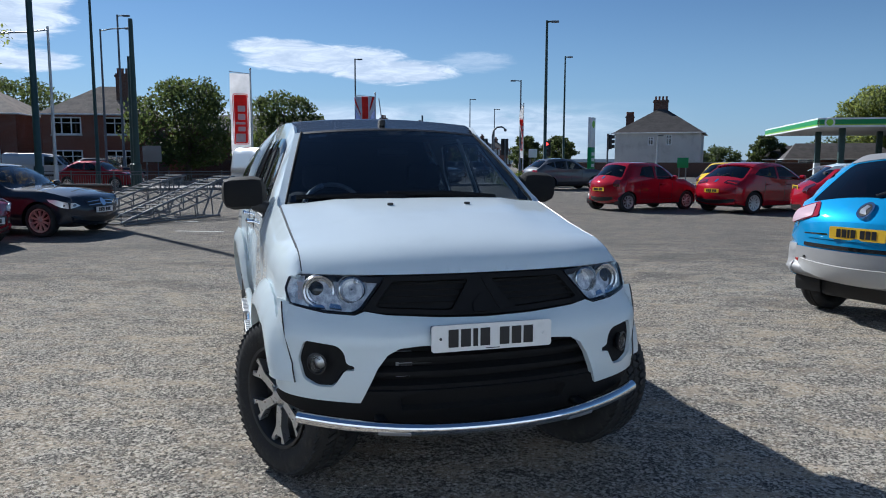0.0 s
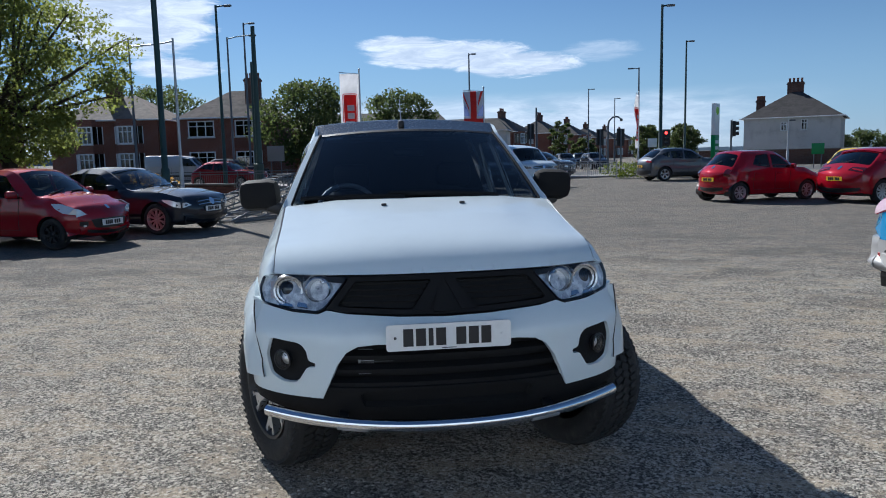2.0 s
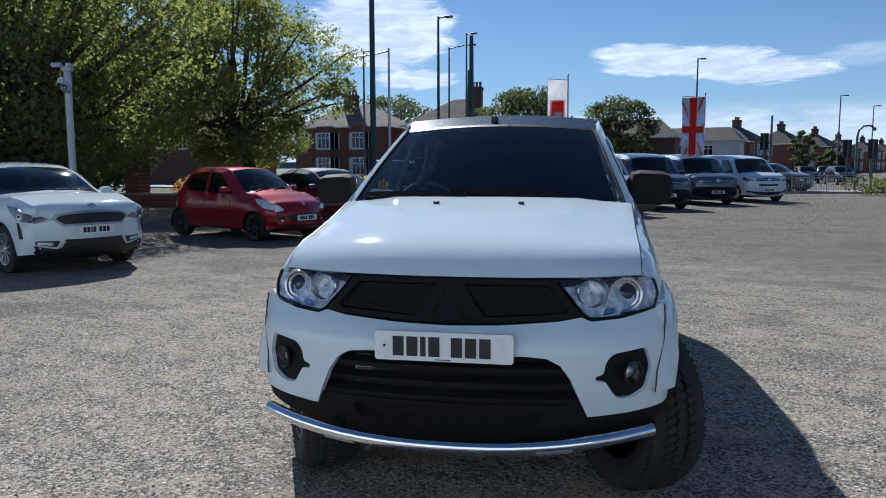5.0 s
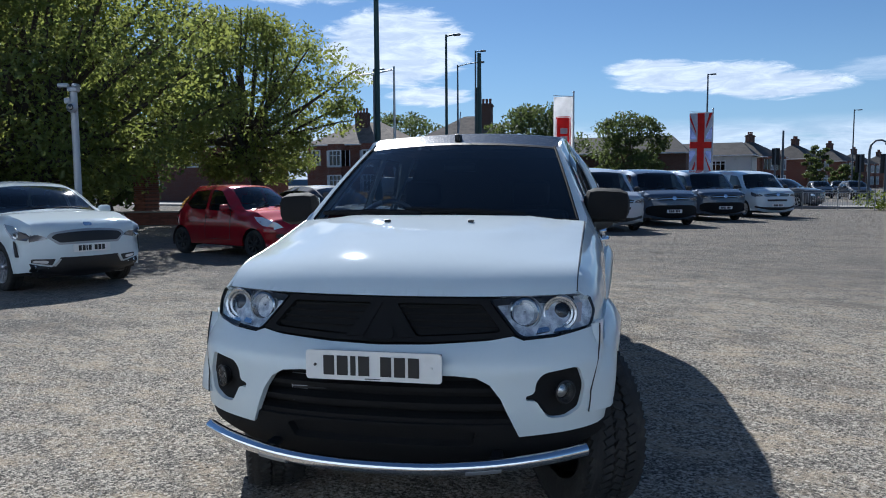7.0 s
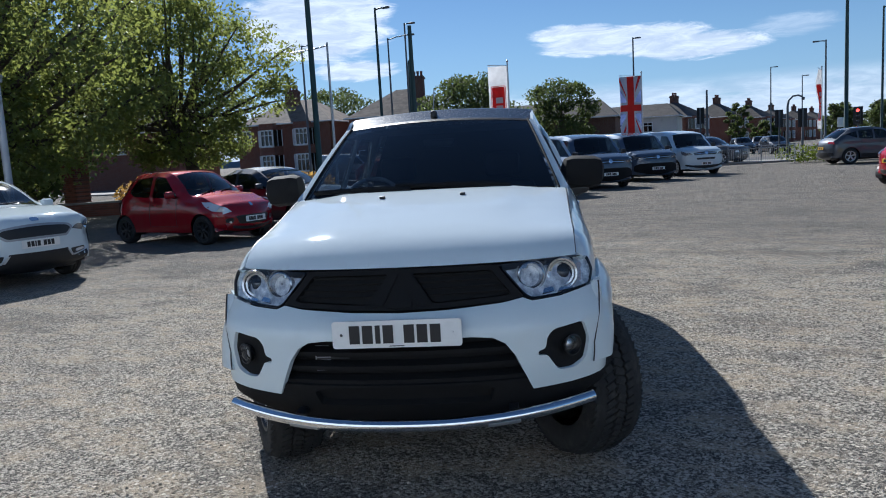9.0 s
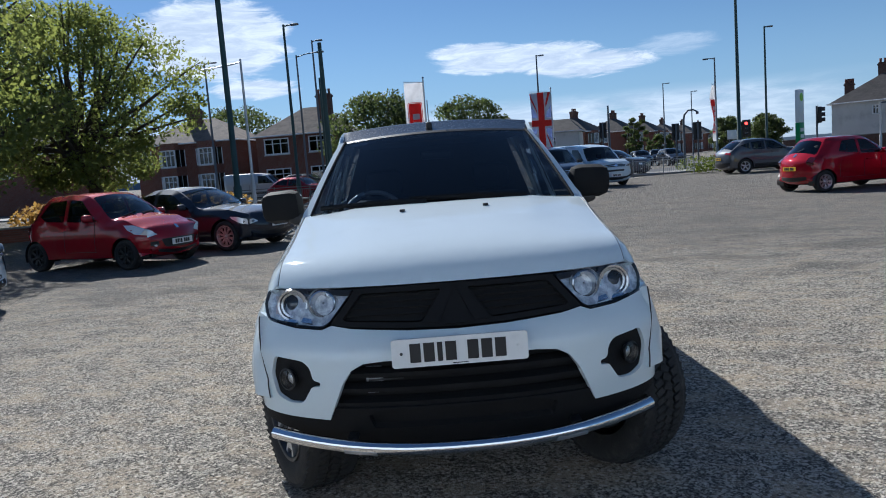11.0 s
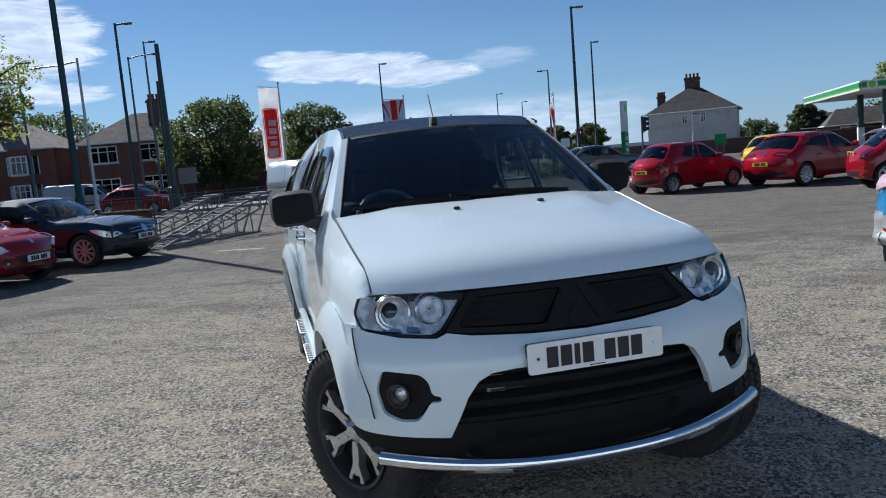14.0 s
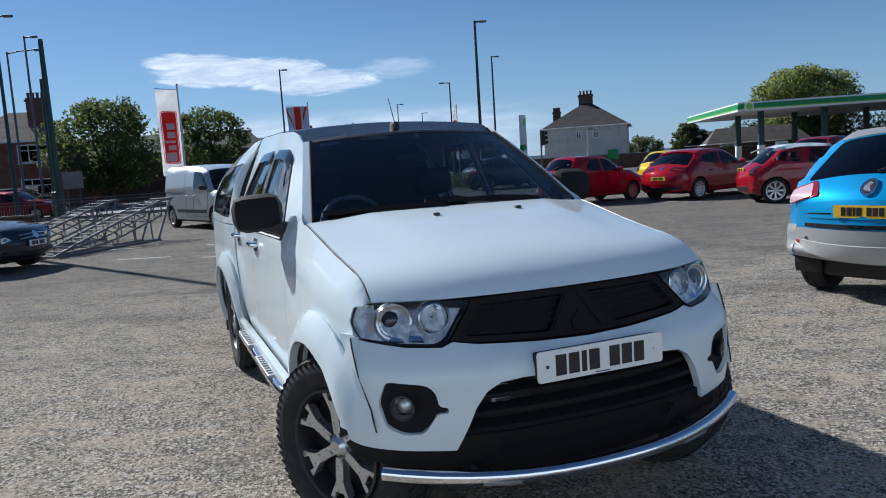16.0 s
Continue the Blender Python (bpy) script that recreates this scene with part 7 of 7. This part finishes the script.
# ---- the filling station ----
def filling_station():
    m = pose(26.75, 53.3, 0, 0, 0, -13.5)
    root = thing("filling_station", "filling station canopy with green and white edge on green columns", "filling station", m)
    L, D, z0, z1 = 24.0, 20.0, 3.95, 4.6
    part("canopy_roof", boxed((0.05, 0.05, z0 + 0.02), (L - 0.05, D - 0.05, z1 - 0.06)), WHITE_FASCIA, root, smooth=0)
    for a, b in (((0, 0), (L, 0)), ((0, D), (0, 0))):
        turn = math.degrees(math.atan2(b[1] - a[1], b[0] - a[0]))
        n = math.dist(a, b)
        for nm, lo, hi, out, mat in (("fascia", z0, z1, 0.0, WHITE_FASCIA), ("green_band", z0 + 0.2, z1 - 0.12, 0.03, GREEN_FASCIA), ("lime_band", z0 + 0.13, z0 + 0.2, 0.025, LIME)):
            bm = boxed((0.0, -0.1 - out, lo), (n, 0.0, hi))
            bm.transform(pose(*a, 0, 0, 0, turn))
            part(nm, bm, mat, root, smooth=0)
    for x, y in ((0.35, 0.0), (10.2, 0.0)):
        bm = revolve(bmesh.new(), [(-0.15, 0.001), (-0.16, 0.34), (-0.1, 0.36)], 16, "Y", (x + 0.3, 0, (z0 + z1) / 2))
        sign = part("round_sign", bm, WHITE_FASCIA, root)
        part("round_sign_centre", revolve(bmesh.new(), [(-0.175, 0.001), (-0.18, 0.2), (-0.155, 0.24)], 12, "Y", (x + 0.3, 0, (z0 + z1) / 2)), LIME, sign)
    for x in (2.2, 6.8, 12.5, 18.5):
        for y in (2.6, 9.5):
            c = part("column", boxed((x - 0.2, y - 0.2, -0.05), (x + 0.2, y + 0.2, z0 + 0.03), 0.03), POST_GREEN, root)
            part("column_base", boxed((x - 0.23, y - 0.23, -0.05), (x + 0.23, y + 0.23, 1.4), 0.03), WHITE_FASCIA, c)
        pump = part("pump", boxed((x + 1.1, 2.3, 0.0), (x + 1.9, 2.9, 1.6), 0.04), WHITE_FASCIA, root)
        part("display", boxed((x + 1.2, 2.27, 1.0), (x + 1.8, 2.3, 1.4)), INK, pump, smooth=0)
    hedge(36.5, 57.0, 48.0, 54.5, 2.0, 2.2, "clipped dark hedge beside the filling station", 61, LEAF_DARK, 4200, 0.13)


filling_station()


def totem():
    root = thing("totem_sign", "tall white and green roadside sign of the filling station", "sign", pose(11.7, 59.2, 0, 0, 0, 58))
    part("lower_panel", boxed((-0.45, -0.15, 0), (0.45, 0.15, 2.6), 0.03), GREEN_FASCIA, root)
    part("upper_panel", boxed((-0.45, -0.15, 2.605), (0.45, 0.15, 4.95), 0.05), WHITE_FASCIA, root)
    for k in range(4):
        part("price_bar", boxed((-0.3, -0.165, 0.6 + 0.45 * k), (0.3, -0.152, 0.85 + 0.45 * k)), WHITE_FASCIA, root, smooth=0)
    part("round_sign", revolve(bmesh.new(), [(-0.165, 0.001), (-0.17, 0.26), (-0.15, 0.3)], 16, "Y", (0, 0, 4.4)), LIME, root)


totem()


# ---- lattice ramp ----
def lattice_ramp(x, y):
    """One wheel track of a loading ramp: two side trusses that rise to a stand, joined by rungs."""
    root = thing("lattice_ramp", "grey steel lattice loading ramp standing on the tarmac", "ramp", pose(x, y, 0, 0, 0, 69), "loading ramps")
    L, H, n = 4.2, 1.06, 8
    deck = lambda t: 0.06 + (H - 0.06) * min(1, t / 0.93) ** 0.94
    under = lambda t: max(0.05, deck(t) - 0.1 - 0.26 * min(1, t * 2.2))
    for w in (0.0, 0.5):
        up, low = (lambda t: Vector((L * t, w, deck(t)))), (lambda t: Vector((L * t, w, under(t))))
        part("chord", tube(bmesh.new(), [up(t / 8) for t in range(9)], 0.03, 6), WEATHERED, root)
        part("chord", tube(bmesh.new(), [low(t / 8) for t in range(1, 8)], 0.024, 6), WEATHERED, root)
        for i in range(1, n):
            part("strut", tube(bmesh.new(), [low(i / n), up(i / n)], 0.016, 6), WEATHERED, root)
            part("diagonal", tube(bmesh.new(), [up(i / n), low((i + 1) / n if i < n - 1 else i / n)], 0.013, 6), WEATHERED, root)
        for t in (0.42, 0.6, 0.76):
            part("leg", tube(bmesh.new(), [low(t), (L * t + 0.04, w, 0.03)], 0.02, 6), WEATHERED, root)
        part("leg", tube(bmesh.new(), [up(0.98), (L * 0.82, w, 0.03)], 0.026, 6), WEATHERED, root)
        part("ground_rail", tube(bmesh.new(), [(0.1, w, 0.03), (L * 0.84, w, 0.03)], 0.028, 6), WEATHERED, root)
    for i in range(17):
        t = i / 16
        part("rung", tube(bmesh.new(), [(L * t, 0, deck(t)), (L * t, 0.5, deck(t))], 0.017, 6), WEATHERED, root)
    for t in (0.1, 0.5, 0.84):
        part("cross_bar", tube(bmesh.new(), [(L * t, 0, 0.03), (L * t, 0.5, 0.03)], 0.022, 6), WEATHERED, root)


lattice_ramp(-7.35, 16.7)
lattice_ramp(-9.2, 18.1)


# ---- boundary, camera pole and signs ----
def camera_pole():
    root = thing("camera_pole", "pale steel pole with security cameras on top", "camera pole", pose(-14.5, 12.4, 0, 0, 0, 30))
    part("pole", tube(bmesh.new(), [(0, 0, -0.05), (0, 0, 3.7)], 0.085, 12), POST_PALE, root)
    part("cap", boxed((-0.12, -0.1, 3.7), (0.12, 0.1, 3.82), 0.03), POST_PALE, root)
    part("camera", boxed((-0.36, -0.07, 3.8), (-0.1, 0.06, 3.91), 0.04), POST_PALE, root)
    part("camera", boxed((0.02, -0.16, 3.8), (0.14, 0.1, 3.89), 0.03), POST_PALE, root)
    bm = bmesh.new()
    bmesh.ops.create_uvsphere(bm, u_segments=14, v_segments=10, radius=0.13, matrix=pose(0.02, -0.14, 3.32))
    dome = part("dome_camera", bm, POST_PALE, root)
    part("lens", revolve(bmesh.new(), [(-0.27, 0.001), (-0.265, 0.06), (-0.24, 0.075)], 12, "Y", (0.02, 0, 3.32)), GLOSS_BLACK, dome)
    part("camera", boxed((-0.22, -0.08, 3.42), (-0.06, 0.08, 3.56), 0.04), POST_PALE, root)


camera_pole()


def brick_wall(name, label, x0, y0, x1, y1, h, w=0.22, cap=True):
    """A free-standing wall of single bricks on a core."""
    L = math.dist((x0, y0), (x1, y1))
    root = thing(name, label, "wall", pose(x0, y0, 0, 0, 0, math.degrees(math.atan2(y1 - y0, x1 - x0))), kind="structure")
    part("core", boxed((0.01, -w / 2 + 0.012, -0.05), (L - 0.01, w / 2 - 0.012, h)), BRICK_DARK, root, smooth=0)
    if cap:
        part("coping", boxed((-0.04, -w / 2 - 0.04, h), (L + 0.04, w / 2 + 0.04, h + 0.07), 0.012), PAVING, root)
    return root, L


def lay_bricks(root, L, h, w, limit):
    bm = boxed((0, -w / 2, 0), (0.215, w / 2, 0.065), 0.004)
    me = bpy.data.meshes.new("brick")
    bm.to_mesh(me)
    bm.free()
    me.materials.append(BRICK_PIECE)
    n = 0
    for r in range(int(h / 0.075)):
        x = -0.11 if r % 2 else 0.0
        while x < L - 0.1 and n < limit:
            if x >= -0.001:
                b = new("brick", me)
                b.parent = root
                b.location = (x, random.uniform(-0.002, 0.002), r * 0.075 + 0.005)
                n += 1
            x += 0.225


BRICK_PIECE = material("single_brick", (0.2, 0.075, 0.048), 0.9, 0, 0.25, 6, 60, 0.4, 60, spread=0.5)
wall_a, la = brick_wall("wall_planter", "low dark brick planter wall under the trees", -21.5, 19.3, -13.2, 24.2, 0.45)
wall_b, lb = brick_wall("wall_pillar", "square dark brick gate pillar under the tree", -22.3, 20.7, -21.65, 20.7, 2.5, 0.65)
wall_c, lc = brick_wall("wall_road", "low brick wall below the railings", -30.0, 33.4, -14.6, 32.4, 0.4)
wall_d, ld = brick_wall("wall_yard", "dark brick wall behind the parked cars", 13.0, 74.0, 46.0, 64.0, 1.35, 0.25)


def board(x, y, z0, z1, w, turn, label, face, name="sign", post=True):
    root = thing(name, label, "sign", pose(x, y, 0, 0, 0, turn), "roadside signs")
    part("panel", boxed((-w / 2, -0.02, z0), (w / 2, 0.02, z1), 0.008), face, root)
    for s in (-0.3, 0.3):
        part("post", tube(bmesh.new(), [(w * s, 0.04, -0.05), (w * s, 0.04, z1)], 0.035, 8), POST_GREY, root)
    return root


# a white board facing away from the sun; its shade is coloured in as grey
board(-18.2, 46.3, 1.4, 2.4, 1.1, 15, "white notice board on two posts, shade put in as grey", PAVING)
board(18.9, 58.8, 1.0, 1.8, 0.85, -15, "small green sign on two posts", GREEN_FASCIA)
board(7.4, 62.0, 1.8, 2.5, 0.7, 0, "small white road sign on posts", WHITE_FASCIA)
column(16.5, 57.7, 3.6, 0.06, POST_PALE, "short white lamp post before the white house", [(0.12, 0.0)])


# ---- cars on and beyond the road ----
car("suv", "dark people carrier parked before the brick houses", suv, NAVY, pose(-18.2, 45.2, 0, 0, 0, 100), "car", "cars beyond the railings")
van_far = van_spec(None)
van_far["side_bits"] = [(a, b, c or SILVER, d) for a, b, c, d in van_far["side_bits"]]
car("van", "grey van parked before the brick houses", van_far, SILVER, pose(-22.6, 47.0, 0, 0, 0, 98), "van", "cars beyond the railings")
far_car = car("hatchback", "dark blue hatchback on the side road", pic, NAVY, pose(0.9, 70.0, 0, 0, 0, 15), "car", "cars beyond the railings")
copy_thing(far_car, pose(2.1, 76.5, 0, 0, 0, 5))
copy_thing(far_car, pose(3.6, 65.5, 0, 0, 0, 20))
car("suv", "dark car standing on the road behind the vans", suv, GREY, pose(1.0, 45.6, 0, 0, 0, 62), "car", "cars beyond the railings")

car("hatchback", "dark red hatchback waiting on the road beyond the railings", astra, DEEP_RED, pose(-15.8, 38.6, 0, 0, 0, 82), "car", "cars beyond the railings")

# ---- distance ----
bm = bmesh.new()
ridge = [(-700 + 50 * k, 7 + 7 * noise.noise(Vector((k * 0.35, 1.7, 0))) + 4 * math.sin(k * 0.21)) for k in range(34)]
low = [bm.verts.new((x, 800 - 0.0004 * x * x, -5)) for x, h in ridge]
top = [bm.verts.new((x, 815 - 0.0004 * x * x, max(3, h))) for x, h in ridge]
for k in range(len(ridge) - 1):
    bm.faces.new((low[k], low[k + 1], top[k + 1], top[k]))
tagged(part("backdrop", bm, HILL), "low hazy blue hills on the horizon", "hills", kind="structure")

# bricks of the walls, one by one
lay_bricks(wall_b, lb, 2.5, 0.65, 120)
lay_bricks(wall_a, la, 0.45, 0.22, 290)
lay_bricks(wall_c, lc, 0.4, 0.22, 300)


def pebbles():
    """Loose chippings on the yard, gathered in drifts."""
    rng = np.random.default_rng(77)
    shape = np.array([(1, 0, 0), (0.15, 1, 0), (-1, 0.1, 0), (0, -1, 0), (0.1, 0.1, 1)])
    tris = np.array([(0, 1, 4), (1, 2, 4), (2, 3, 4), (3, 0, 4)])
    x, y = rng.uniform(-6.5, 8.5, 170000), 0.9 + 9.5 * rng.random(170000) ** 1.5
    drift = np.sin(1.7 * x + 0.9 * y) + np.sin(2.3 * y - 1.1 * x + 1.0) + np.sin(4.1 * x + 2.0) * 0.6
    keep = (rng.random(len(x)) < 0.36 + 0.16 * drift)
    x, y = x[keep], y[keep]
    n = len(x)
    size = 0.0035 + 0.0065 * rng.random(n) ** 2.5
    turn = rng.random(n) * 2 * math.pi
    q = shape[None] * (0.65 + 0.7 * rng.random((n, 5, 1))) * size[:, None, None]
    c, k = np.cos(turn)[:, None], np.sin(turn)[:, None]
    verts = np.stack([x[:, None] + q[..., 0] * c - q[..., 1] * k, y[:, None] + q[..., 0] * k + q[..., 1] * c, q[..., 2] * 0.8 - 0.0005], -1).reshape(-1, 3)
    faces = (tris[None] + 5 * np.arange(n)[:, None, None]).reshape(-1, 3)
    me = bpy.data.meshes.new("chippings")
    me.from_pydata(verts.tolist(), [], faces.tolist())
    me.materials.append(CHIP)
    tagged(new("chippings", me), "loose pale stone chippings on the tarmac", "gravel", kind="stuff")


CHIP = bpy.data.materials.new("stone_chippings")
CHIP.use_nodes = True
_n = Nodes(CHIP.node_tree)
_c = _n.mix(_n.add("ShaderNodeNewGeometry").outputs["Random Per Island"], (0.085, 0.08, 0.072), (0.62, 0.565, 0.48))
_n.tree.links.new(_n.add("ShaderNodeBsdfPrincipled", {"Base Color": _c, "Roughness": 0.9, "Specular IOR Level": 0.15}).outputs[0], _n.add("ShaderNodeOutputMaterial").inputs[0])
pebbles()
